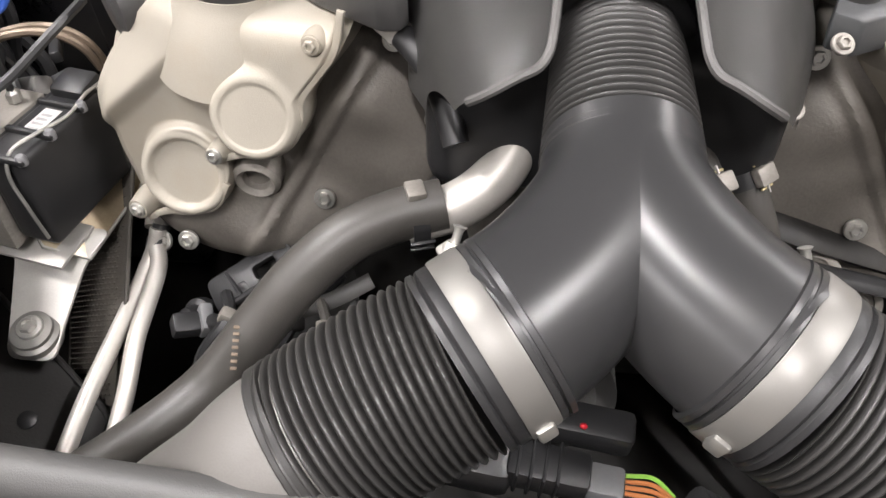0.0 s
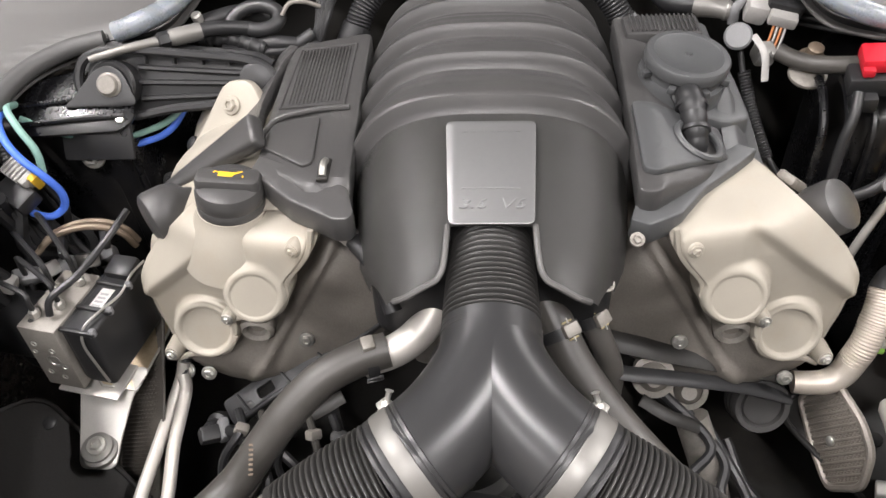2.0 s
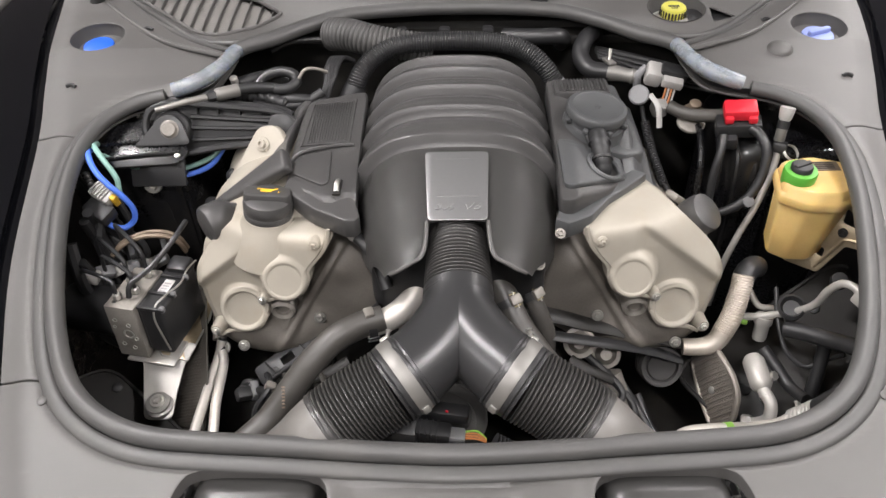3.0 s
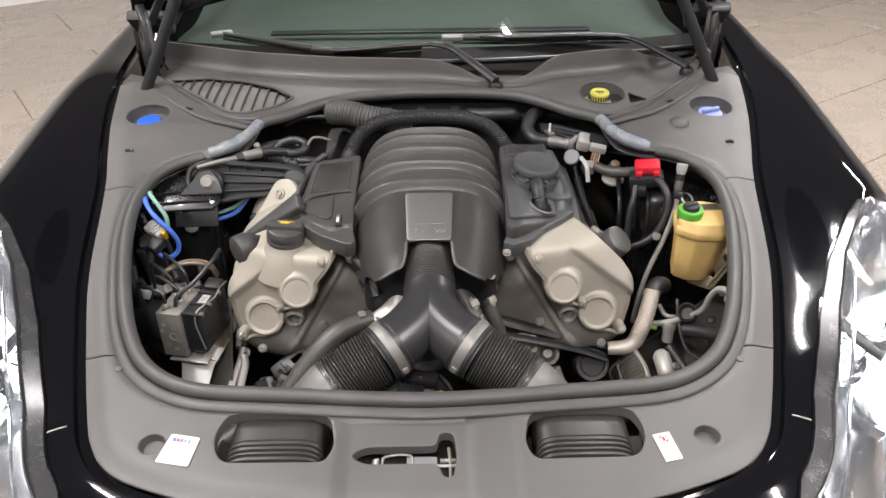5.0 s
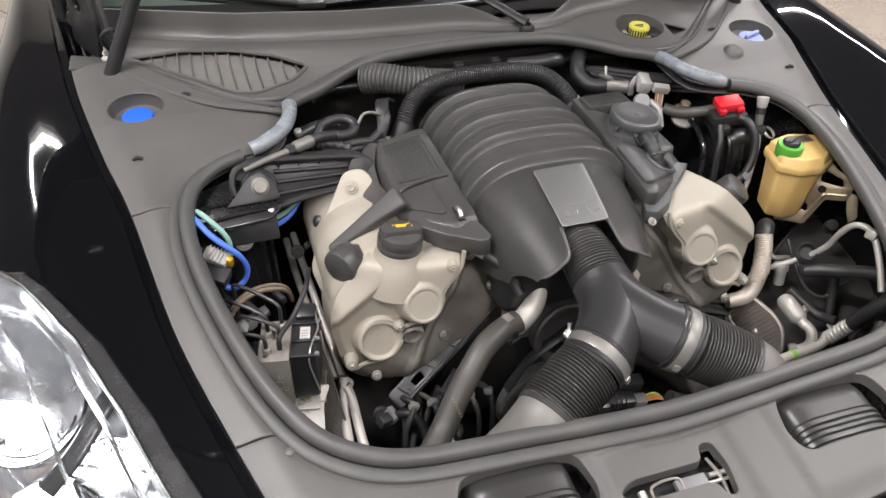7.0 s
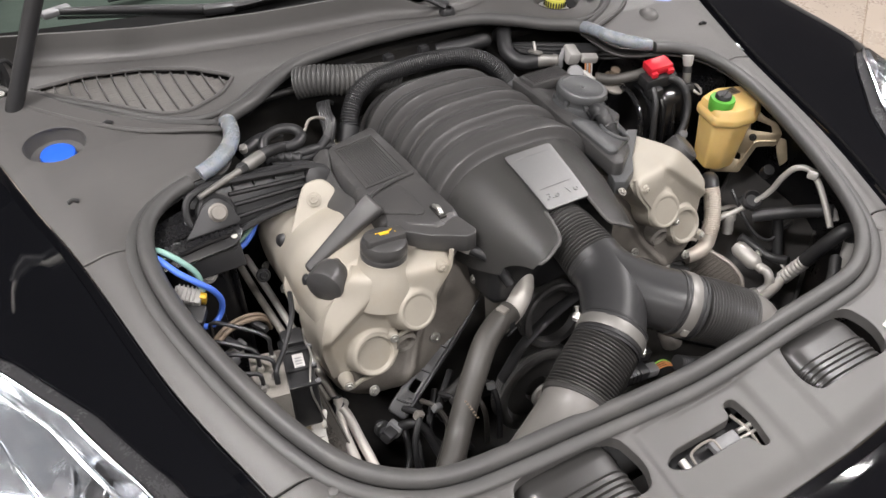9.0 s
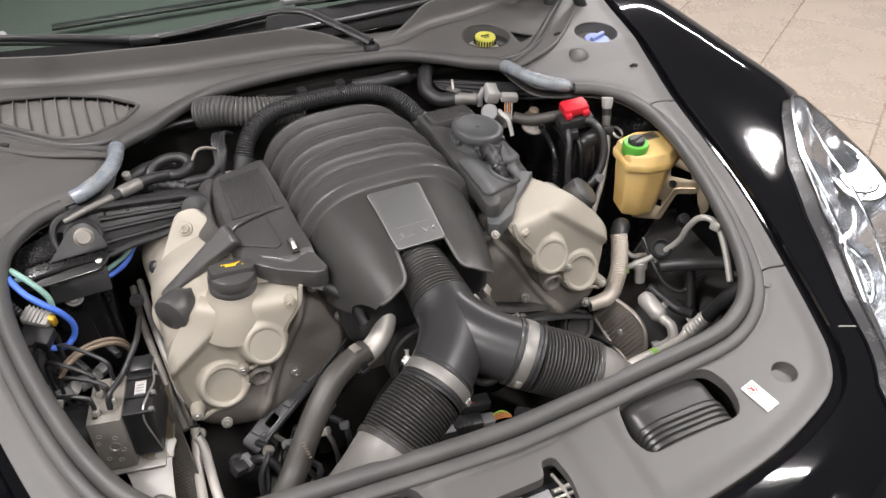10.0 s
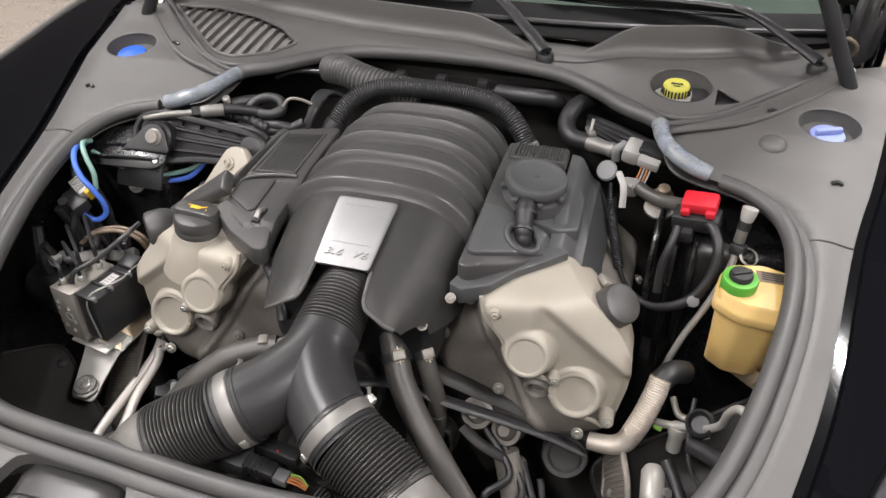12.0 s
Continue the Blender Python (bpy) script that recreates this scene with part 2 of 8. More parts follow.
def part(name, bm, mat, parent=None, label="", angle=40):
    """Links a bmesh, given in world axes, as one mesh object under a thing or a part."""
    me = finish(bm, name, mat, angle)
    ob = new(name, me)
    if parent:
        ob.parent = parent
        at = parent.location.copy()
        if parent.parent:
            at = at + parent.parent.location
        me.transform(Matrix.Translation(-at))
    if label:
        tagged(ob, label)
    return ob


def solo(name, bm, mat, label, category, group="", kind="", angle=40):
    """A top-level thing that is one mesh."""
    return tagged(part(name, bm, mat, None, "", angle), label, category, group, kind)


def spline(points, steps=8, closed=False):
    """A smooth curve through the points (Catmull-Rom); any number of coordinates."""
    pts = [np.array(p, float) for p in points]
    n, out = len(pts), []
    last = n if closed else n - 1
    for i in range(last):
        if closed:
            a, b, c, d = pts[(i - 1) % n], pts[i], pts[(i + 1) % n], pts[(i + 2) % n]
        else:
            b, c = pts[i], pts[i + 1]
            a = pts[i - 1] if i else 2 * b - c
            d = pts[i + 2] if i + 2 < n else 2 * c - b
        for k in range(steps):
            u = k / steps
            out.append(0.5 * (2 * b + (c - a) * u + (2 * a - 5 * b + 4 * c - d) * u * u + (3 * b - a - 3 * c + d) * u ** 3))
    if not closed:
        out.append(pts[-1])
    return out


def sweep(bm, pts, radius, segs=14, squash=1.0, caps=True, wall=0.0):
    """A tube along points; radius: a number or a function of (fraction, metres along)."""
    pts = [Vector(p[:3]) for p in pts]
    length = [0.0]
    for a, b in zip(pts, pts[1:]):
        length.append(length[-1] + (b - a).length)
    rings, up = [], None
    for i, p in enumerate(pts):
        t = (pts[min(i + 1, len(pts) - 1)] - pts[max(i - 1, 0)]).normalized()
        if up is None:
            up = Vector((0, 0, 1)) if abs(t.z) < 0.9 else Vector((0, 1, 0))
        side = t.cross(up).normalized()
        up = side.cross(t).normalized()
        r = radius(length[i] / length[-1], length[i]) if callable(radius) else radius
        rings.append([bm.verts.new(p + (side * math.cos(a) + up * squash * math.sin(a)) * r) for a in (2 * math.pi * k / segs for k in range(segs))])
    for a, b in zip(rings, rings[1:]):
        for k in range(segs):
            bm.faces.new((a[k], a[(k + 1) % segs], b[(k + 1) % segs], b[k]))
    if caps:
        bm.faces.new(rings[0][::-1])
        bm.faces.new(rings[-1])
    return bm


def tube(points, radius, segs=14, steps=8, squash=1.0, caps=True):
    return sweep(bmesh.new(), spline(points, steps), radius, segs, squash, caps)


def dense(points, step):
    """A smooth curve through the points with an even spacing."""
    raw = [Vector(p[:3]) for p in spline(points, 24)]
    out, carry = [raw[0]], 0.0
    for a, b in zip(raw, raw[1:]):
        d = (b - a).length
        while carry + d >= step:
            k = (step - carry) / d
            a = a.lerp(b, k)
            d, carry = (b - a).length, 0.0
            out.append(a)
        carry += d
    return out


def corrugated(points, r, pitch, depth, segs=24, per=6):
    """A bellows hose: round ribs at an even pitch."""
    pts = dense(points, pitch / per)
    rad = r if callable(r) else (lambda f: r)
    return sweep(bmesh.new(), pts, lambda f, s: rad(f) - depth * (1 - abs(math.cos(math.pi * s / pitch)) ** 0.9), segs)


def frame_of(origin, axis, up=(0, 0, 1)):
    """A matrix whose z runs along axis, at origin."""
    z = Vector(axis).normalized()
    x = Vector(up).cross(z)
    if x.length < 1e-4:
        x = Vector((1, 0, 0)).cross(z)
    x.normalize()
    y = z.cross(x)
    return Matrix.Translation(origin) @ Matrix((x, y, z)).transposed().to_4x4()


def lathe(profile, m=Matrix(), segs=32, bm=None):
    """A turned shape: profile of (radius, height) along the matrix's z."""
    bm = bm or bmesh.new()
    rings = []
    for r, h in profile:
        if r < 1e-5:
            rings.append([bm.verts.new(m @ Vector((0, 0, h)))])
        else:
            rings.append([bm.verts.new(m @ Vector((r * math.cos(a), r * math.sin(a), h))) for a in (2 * math.pi * k / segs for k in range(segs))])
    for a, b in zip(rings, rings[1:]):
        for k in range(segs):
            if len(a) == 1 and len(b) == 1:
                continue
            if len(a) == 1:
                bm.faces.new((a[0], b[(k + 1) % segs], b[k]))
            elif len(b) == 1:
                bm.faces.new((a[k], a[(k + 1) % segs], b[0]))
            else:
                bm.faces.new((a[k], a[(k + 1) % segs], b[(k + 1) % segs], b[k]))
    return bm


def block(size, m=Matrix(), bevel=0.003, segs=2, bm=None, taper=1.0):
    """A box with rounded edges, centred on the matrix; taper scales its top."""
    b2 = bmesh.new()
    bmesh.ops.create_cube(b2, size=1.0)
    for v in b2.verts:
        k = taper if v.co.z > 0 else 1.0
        v.co = Vector((v.co.x * size[0] * k, v.co.y * size[1] * k, v.co.z * size[2]))
    if bevel:
        bmesh.ops.bevel(b2, geom=b2.edges, offset=min(bevel, min(size) * 0.45), segments=segs, affect="EDGES", profile=0.5)
    b2.transform(m)
    return merge(bm, b2)


def merge(bm, other):
    if bm is None:
        return other
    me = bpy.data.meshes.new("tmp")
    other.to_mesh(me)
    other.free()
    bm.from_mesh(me)
    bpy.data.meshes.remove(me)
    return bm


def slab(outline, depth, m=Matrix(), bevel=0.002, holes=(), zfun=None, grid=0.0, curved=True):
    """A flat shape with holes and rounded edges, of the given depth below the matrix's plane; zfun bends it, with cuts every grid metres."""
    cu = bpy.data.curves.new("tmp", "CURVE")
    cu.dimensions, cu.fill_mode = "2D", "BOTH"
    cu.extrude, cu.bevel_depth, cu.bevel_resolution = max(depth / 2 - bevel, 0.0002), bevel, 1
    cu.offset = -bevel
    for loop in (outline, *holes):
        s = cu.splines.new("POLY")
        s.points.add(len(loop) - 1)
        for q, p in zip(s.points, loop):
            q.co = (p[0], p[1], 0, 1)
        s.use_cyclic_u = True
    ob = bpy.data.objects.new("tmp", cu)
    scene.collection.objects.link(ob)
    bpy.context.view_layer.update()
    dep = bpy.context.evaluated_depsgraph_get()
    me = bpy.data.meshes.new_from_object(ob.evaluated_get(dep))
    bm = bmesh.new()
    bm.from_mesh(me)
    bpy.data.objects.remove(ob)
    bpy.data.curves.remove(cu)
    bpy.data.meshes.remove(me)
    bmesh.ops.remove_doubles(bm, verts=bm.verts, dist=1e-5)
    if grid:
        for axis in (0, 1):
            vals = [p[axis] for p in outline]
            lo, hi = min(vals), max(vals)
            for k in range(1, int((hi - lo) / grid) + 1):
                at, no = [0, 0, 0], [0, 0, 0]
                at[axis], no[axis] = lo + k * grid, 1
                bmesh.ops.bisect_plane(bm, geom=bm.verts[:] + bm.edges[:] + bm.faces[:], plane_co=at, plane_no=no, dist=1e-6)
    for v in bm.verts:
        v.co.z -= depth / 2
        if zfun:
            v.co.z += zfun(v.co.x, v.co.y)
    bm.transform(m)
    return bm


def mirror(points):
    return [(-p[0], *p[1:]) for p in points]


def rounded(points, r, n=5):
    """A polygon with rounded corners."""
    out, k = [], len(points)
    for i in range(k):
        a, b, c = (Vector(points[(i + d) % k][:2]) for d in (-1, 0, 1))
        u, w = (a - b), (c - b)
        rr = min(r, u.length * 0.45, w.length * 0.45)
        p, q = b + u.normalized() * rr, b + w.normalized() * rr
        for j in range(n + 1):
            t = j / n
            out.append(tuple(p * (1 - t) ** 2 + b * 2 * t * (1 - t) + q * t * t))
    return out


def relief(outline, m, height, rings=26, back=0.05, power=1.0):
    """A cast shape: rings of an outline drawn together to its middle, each point raised by height(x, y, s), s from 1 at the rim to 0."""
    bm = bmesh.new()
    c = sum((Vector(p[:2]) for p in outline), Vector((0, 0))) / len(outline)
    rows = [[bm.verts.new(m @ Vector((p[0], p[1], -back))) for p in outline]]
    for k in range(rings):
        s = 1 - (k / rings) ** power
        row = []
        for p in outline:
            q = c + (Vector(p[:2]) - c) * s
            row.append(bm.verts.new(m @ Vector((q.x, q.y, height(q.x, q.y, s)))))
        rows.append(row)
    n = len(outline)
    for a, b in zip(rows, rows[1:]):
        for i in range(n):
            bm.faces.new((a[i], a[(i + 1) % n], b[(i + 1) % n], b[i]))
    mid = bm.verts.new(m @ Vector((c.x, c.y, height(c.x, c.y, 0))))
    for i in range(n):
        bm.faces.new((rows[-1][i], rows[-1][(i + 1) % n], mid))
    return bm


def smooth(a, b, x):
    t = min(max((x - a) / (b - a), 0.0), 1.0)
    return t * t * (3 - 2 * t)


def bolt(parent, at, axis, r=0.007, mat=None, name="bolt", washer=True, label=""):
    m = frame_of(at, axis)
    bm = bmesh.new()
    if washer:
        lathe([(0, -0.001), (r * 1.5, -0.001), (r * 1.5, r * 0.25), (r * 1.4, r * 0.35), (0, r * 0.35)], m, 20, bm)
    lathe([(0, 0), (r, 0), (r, r * 0.8), (r * 0.85, r), (r * 0.55, r), (r * 0.5, r * 0.6), (0, r * 0.6)], m, 6 if washer else 16, bm)
    if parent:
        return part(name, bm, mat or STEEL, parent, label, 25)
    return tagged(part(name, bm, mat or STEEL, None, "", 25), label or "zinc hex bolt with washer on black metal", "bolt")


def lettering(text, size, m, mat, parent, depth=0.0004, name="lettering", shear=0.0):
    cu = bpy.data.curves.new("tmp", "FONT")
    cu.body, cu.size, cu.extrude, cu.align_x, cu.align_y, cu.shear = text, size, depth, "CENTER", "CENTER", shear
    ob = bpy.data.objects.new("tmp", cu)
    scene.collection.objects.link(ob)
    bpy.context.view_layer.update()
    me = bpy.data.meshes.new_from_object(ob.evaluated_get(bpy.context.evaluated_depsgraph_get()))
    bm = bmesh.new()
    bm.from_mesh(me)
    bpy.data.objects.remove(ob)
    bpy.data.curves.remove(cu)
    bpy.data.meshes.remove(me)
    bm.transform(m)
    return part(name, bm, mat, parent)


# ---- showroom ----
def deck(y):
    """Height of the trim round the engine bay over the floor."""
    return float(np.interp(y, [-0.6, -0.1, 0.8, 0.87, 1.0, 1.15, 1.4], [0.58, 0.7445, 0.929, 0.948, 0.966, 1.0, 1.06]))


def build_room():
    lo_x, hi_x, lo_y, hi_y, h = -5.2, 7.5, -6.0, 6.9, CEILING
    turn = Matrix.Rotation(radians(ROOM_TURN), 4, "Z")
    bm = block((hi_x - lo_x, hi_y - lo_y, 0.2), turn @ Matrix.Translation(((lo_x + hi_x) / 2, (lo_y + hi_y) / 2, -0.104)), 0)
    floor = tagged(part("floor", bm, GROUT), "beige stone tiles with thin darker joints", "floor", "", "structure")
    bm = block((hi_x - lo_x, hi_y - lo_y, 0.2), turn @ Matrix.Translation(((lo_x + hi_x) / 2, (lo_y + hi_y) / 2, h + 0.1)), 0)
    tagged(part("ceiling", bm, CEIL), "plain dark ceiling", "ceiling", "", "structure")
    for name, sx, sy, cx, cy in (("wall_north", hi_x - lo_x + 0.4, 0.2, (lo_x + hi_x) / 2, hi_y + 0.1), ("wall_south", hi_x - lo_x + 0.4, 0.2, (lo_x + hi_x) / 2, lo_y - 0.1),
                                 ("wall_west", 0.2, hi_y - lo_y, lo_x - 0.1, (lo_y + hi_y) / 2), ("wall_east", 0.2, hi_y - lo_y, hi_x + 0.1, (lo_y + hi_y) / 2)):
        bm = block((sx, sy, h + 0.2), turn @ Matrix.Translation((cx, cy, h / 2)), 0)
        # all but the north wall are darkened to hold down bounce light
        tagged(part(name, bm, WALL if name == "wall_north" else LOW_BOUNCE_WALL), "plain painted showroom wall", "wall", "", "structure")
    # ceiling lights: long white diffusers
    proto = None
    for cx in (-3.82, -1.02, 1.78, 4.58):
        for cy in (-4.05, -1.45, 1.15, 3.75):
            at = turn @ Vector((cx, cy, h))
            if proto is None:
                proto = thing("ceiling_light", at, "white linear ceiling light with glowing diffuser", "ceiling light", "ceiling lights")
                proto.rotation_euler.z = radians(ROOM_TURN)
                for n, size, z, mat in (("frame", (0.16, 1.14, 0.05), -0.03, WALL), ("diffuser", (0.045, 1.08, 0.01), -0.058, SCREEN_GLOW)):
                    b = block(size, Matrix.Translation((0, 0, z)), 0.003)
                    ob = new(n, finish(b, n, mat))
                    ob.parent = proto
            else:
                copy_thing(proto, Matrix.Translation(at) @ turn)
            lamp = bpy.data.lights.new("ceiling_lamp", "AREA")
            lamp.shape, lamp.size, lamp.size_y, lamp.energy, lamp.color = "RECTANGLE", 0.036, 1.0, LAMP_POWER * {-4.05: 0.3, -1.45: 1.4, 1.15: 1.9, 3.75: 0.8}[cy] * (0.7 if cx > 4 else 1.0) * (1.0 + 0.2 * math.tanh(at.x / 1.5)), (1.0, 0.958, 0.952)
            ob = new("ceiling_lamp", lamp)
            ob.matrix_world = Matrix.Translation(at - Vector((0, 0, 0.075))) @ turn
    return floor


FLOOR = build_room()


# ---- car body ----
EDGE = [(0.86, 1.80), (0.80, 1.34), (0.765, 1.10), (0.745, 0.97), (0.708, 0.80), (0.67, 0.655), (0.623, 0.41), (0.573, 0.24), (0.527, 0.105), (0.500, 0.045), (0.455, 0.0), (0.37, -0.032), (0.28, -0.052), (0.15, -0.066), (0.0, -0.07)]
OUTER = [(0.96, 1.80), (0.965, 1.42), (0.982, 1.12), (0.985, 1.00), (0.987, 0.85), (0.987, 0.70), (0.982, 0.45), (0.962, 0.22), (0.89, 0.0), (0.79, -0.17), (0.66, -0.29), (0.50, -0.37), (0.36, -0.41), (0.18, -0.435), (0.0, -0.44)]
SEAL_HALF = [(0.0, 0.985), (0.07, 0.984), (0.19, 0.968), (0.265, 0.930), (0.325, 0.885), (0.378, 0.858), (0.390, 0.825), (0.410, 0.772), (0.450, 0.748), (0.490, 0.737), (0.530, 0.719), (0.565, 0.684), (0.583, 0.635), (0.586, 0.575), (0.577, 0.50), (0.556, 0.41), (0.530, 0.325), (0.505, 0.262), (0.475, 0.208), (0.440, 0.172), (0.397, 0.147), (0.350, 0.134), (0.285, 0.128), (0.20, 0.123), (0.10, 0.116), (0.0, 0.112)]
SEAL_LINE = spline([p for p in SEAL_HALF] + [(-p[0], p[1]) for p in SEAL_HALF[-2:0:-1]], 6, True)
SEAL_ARR = np.array(SEAL_LINE)
EDGE_FULL = spline(EDGE, 8)
EDGE_ARR = np.array([(p[0], p[1]) for p in EDGE_FULL] + [(-p[0], p[1]) for p in EDGE_FULL[::-1]])


def line_distance(line, p):
    """How far p lies from a line of points, measured to its pieces."""
    a, d = line[:-1], np.diff(line, axis=0)
    k = np.clip(((p - a) * d).sum(1) / np.maximum((d * d).sum(1), 1e-12), 0, 1)
    return float(np.min(np.linalg.norm(a + d * k[:, None] - p, axis=1)))


def trim_z(x, y):
    """The moulded trim: it dips towards the seal, rolls over at the rim and is a step lower by the lock."""
    p = np.array((x, y))
    ds, de = line_distance(SEAL_ARR, p), line_distance(EDGE_ARR, p)
    z = deck(y) - 0.010 * (1 - smooth(0.014, 0.030, ds)) + 0.002 * smooth(0.031, 0.036, ds)
    z -= 0.007 * (1 - smooth(0.0, 0.04, de)) ** 1.2
    z -= 0.006 * (1 - smooth(0.056, 0.062, x)) * smooth(-0.132, -0.126, x) * (1 - smooth(0.080, 0.087, y))
    z -= 0.003 * smooth(0.056, 0.062, x) * (1 - smooth(0.128, 0.134, x)) * (1 - smooth(0.084, 0.09, y))
    return z


def build_trim():
    seam_lo, seam_hi = 0.213, 0.650
    half = [p for p in SEAL_LINE if p[0] >= -1e-6]
    inner = sorted([tuple(p) for p in half if p[1] < seam_lo], key=lambda p: -p[0])
    inner_side = sorted([tuple(p) for p in half if seam_lo + 0.004 < p[1] < seam_hi - 0.004 and p[0] > 0.3], key=lambda p: p[1])
    inner_rear = [tuple(p) for p in half if seam_hi + 0.004 < p[1] < 0.857 and p[0] > 0.36]
    inner_rear = sorted(inner_rear, key=lambda p: p[1])
    at = lambda line, y: float(np.interp(y, [p[1] for p in sorted(line, key=lambda q: q[1])], [p[0] for p in sorted(line, key=lambda q: q[1])]))
    edge = [tuple(p) for p in EDGE_FULL]
    e_lo, e_hi = at(edge, seam_lo), at(edge, seam_hi)
    s_lo, s_hi = at([p for p in half if p[1] < 0.4 and p[0] > 0.2], seam_lo), at([p for p in half if 0.55 < p[1] < 0.7 and p[0] > 0.45], seam_hi)
    # front panel with its openings
    front = [(e_lo, seam_lo - 0.001)] + [p for p in edge if p[1] < seam_lo - 0.004]
    outline = front + mirror(front[::-1])[1:]
    rim = [(s_lo, seam_lo - 0.001)] + inner
    rim = [p for p in rim if p[0] > 0.002]
    outline = outline + mirror(rim) + [(0.0, 0.114)] + rim[::-1]
    window = rounded([(0.140, 0.040), (0.152, 0.097), (0.306, 0.099), (0.322, 0.055), (0.306, 0.014), (0.152, 0.012)], 0.03)
    lock = rounded([(-0.118, 0.026), (-0.095, 0.040), (0.010, 0.040), (0.014, 0.062), (0.034, 0.062), (0.040, 0.028), (0.034, -0.010), (0.020, -0.010), (0.012, 0.012), (-0.095, 0.012)], 0.012)
    dimples = [[(sx * 0.410 + 0.019 * math.cos(a), 0.046 + 0.017 * math.sin(a)) for a in (2 * math.pi * k / 20 for k in range(20))] for sx in (1, -1)]
    panel = thing("front_trim_panel", (0, 0.05, 0.77), "grey moulded plastic panel over the bay's front edge", "trim panel")
    part("panel", slab(outline, 0.004, Matrix(), 0.0015, [window, mirror(window), lock, *dimples], trim_z, 0.0075), TRIM, panel)
    for loop, depth in ((window, 0.018), (mirror(window), 0.018), (lock, 0.015)):
        bm = bmesh.new()
        rows = [[bm.verts.new((x, y, trim_z(x, y) - d)) for x, y in loop] for d in (0.001, depth)]
        n = len(loop)
        for i in range(n):
            bm.faces.new((rows[0][i], rows[0][(i + 1) % n], rows[1][(i + 1) % n], rows[1][i]))
        part("opening_lip", bm, TRIM, panel)
    for sx in (1, -1):
        z = trim_z(sx * 0.41, 0.046)
        part("dimple", lathe([(0.0195, -0.001), (0.0185, -0.006), (0.016, -0.013), (0, -0.014)], pose(sx * 0.410, 0.046, z - 0.001, 11.6) @ Matrix.Diagonal((1, 0.9, 1, 1))), TRIM, panel)
    # side and rear panels
    for sx, side in ((1, "right"), (-1, "left")):
        flip = (lambda pts: pts) if sx == 1 else (lambda pts: mirror(pts))
        e = [p for p in edge if seam_lo + 0.003 < p[1] < seam_hi - 0.003]
        poly = [(e_hi, seam_hi - 0.0015)] + e + [(e_lo, seam_lo + 0.0015), (s_lo, seam_lo + 0.0015)] + inner_side + [(s_hi, seam_hi - 0.0015)]
        t = thing("side_trim_panel", (sx * 0.58, 0.43, 0.85), "grey moulded plastic trim beside the engine bay seal", "trim panel", "side trim panels")
        part("panel", slab(flip(poly), 0.004, Matrix(), 0.0012, (), trim_z, 0.006), TRIM, t)
        x = at(edge, 0.185) - 0.055
        part("clip", lathe([(0.006, 0), (0.006, 0.002), (0.0035, 0.0032), (0, 0.0034)], pose(sx * x, 0.185, trim_z(x, 0.185), 11)), TRIM, panel)
        e = [p for p in edge if seam_hi + 0.003 < p[1] < 1.07]
        rear = [(0.66, 1.075), (0.60, 1.01), (0.545, 0.955), (0.48, 0.905), (0.43, 0.880), (0.395, 0.868)]
        poly = e[::1] + [(e_hi, seam_hi + 0.0015), (s_hi, seam_hi + 0.0015)] + inner_rear + rear[::-1]
        t = thing("rear_trim_panel", (sx * 0.6, 0.85, 0.94), "grey moulded plastic panel with a filler cap recess", "trim panel", "rear trim panels")
        hole = [(sx * (0.648 + 0.048 * math.cos(a)), 0.912 + 0.046 * math.sin(a)) for a in (2 * math.pi * k / 28 for k in range(28))]
        part("panel", slab(flip(poly), 0.004, Matrix(), 0.0012, [hole], trim_z, 0.015), TRIM, t)
        part("cap_recess", lathe([(0.0485, 0.0), (0.047, -0.012), (0.043, -0.024), (0.026, -0.028), (0.024, -0.04), (0, -0.04)], pose(sx * 0.648, 0.912, trim_z(sx * 0.648, 0.912) - 0.001, 9)), TRIM, t)
        for x, y in ((0.652, 0.772), (0.560, 0.93)):
            part("clip", tube([(sx * x - 0.008, y, trim_z(sx * x, y) + 0.001), (sx * x, y + 0.001, trim_z(sx * x, y) + 0.004), (sx * x + 0.008, y - 0.002, trim_z(sx * x, y) + 0.001)], 0.0035, 8, 4), BLACK, t)
        if sx > 0:
            part("boss", lathe([(0.022, 0), (0.020, 0.004), (0.014, 0.009), (0, 0.010)], pose(sx * 0.560, 0.845, trim_z(sx * 0.56, 0.845) - 0.001, 11)), TRIM, t)
    # caps in the rear recesses
    for sx, mat, lab in ((-1, BLUE, "bright blue round filler cap"), (1, BLUE_FADED, "faded blue filler cap with a raised grip")):
        m = pose(sx * 0.648, 0.908, 0.9275, 8, 0, 0)
        cap = thing("filler_cap", m.translation, lab + " in the grey trim", "filler cap", "filler caps")
        prof = [(0.027, -0.004), (0.028, 0.0), (0.028, 0.011), (0.0265, 0.0145), (0.022, 0.016), (0, 0.0165)]
        part("lid", lathe(prof, m, 36), mat, cap)
        if sx == 1:
            part("grip", block((0.045, 0.010, 0.012), m @ pose(0, 0, 0.02, 0, 0, 20), 0.004), mat, cap)
        for k in (0, 180):
            part("lug", block((0.010, 0.010, 0.005), m @ pose(0, 0, 0, 0, 0, k + 15) @ pose(0.030, 0, -0.002), 0.002), BLACK, cap)


def seal_z(x, y):
    return deck(y) + 0.006


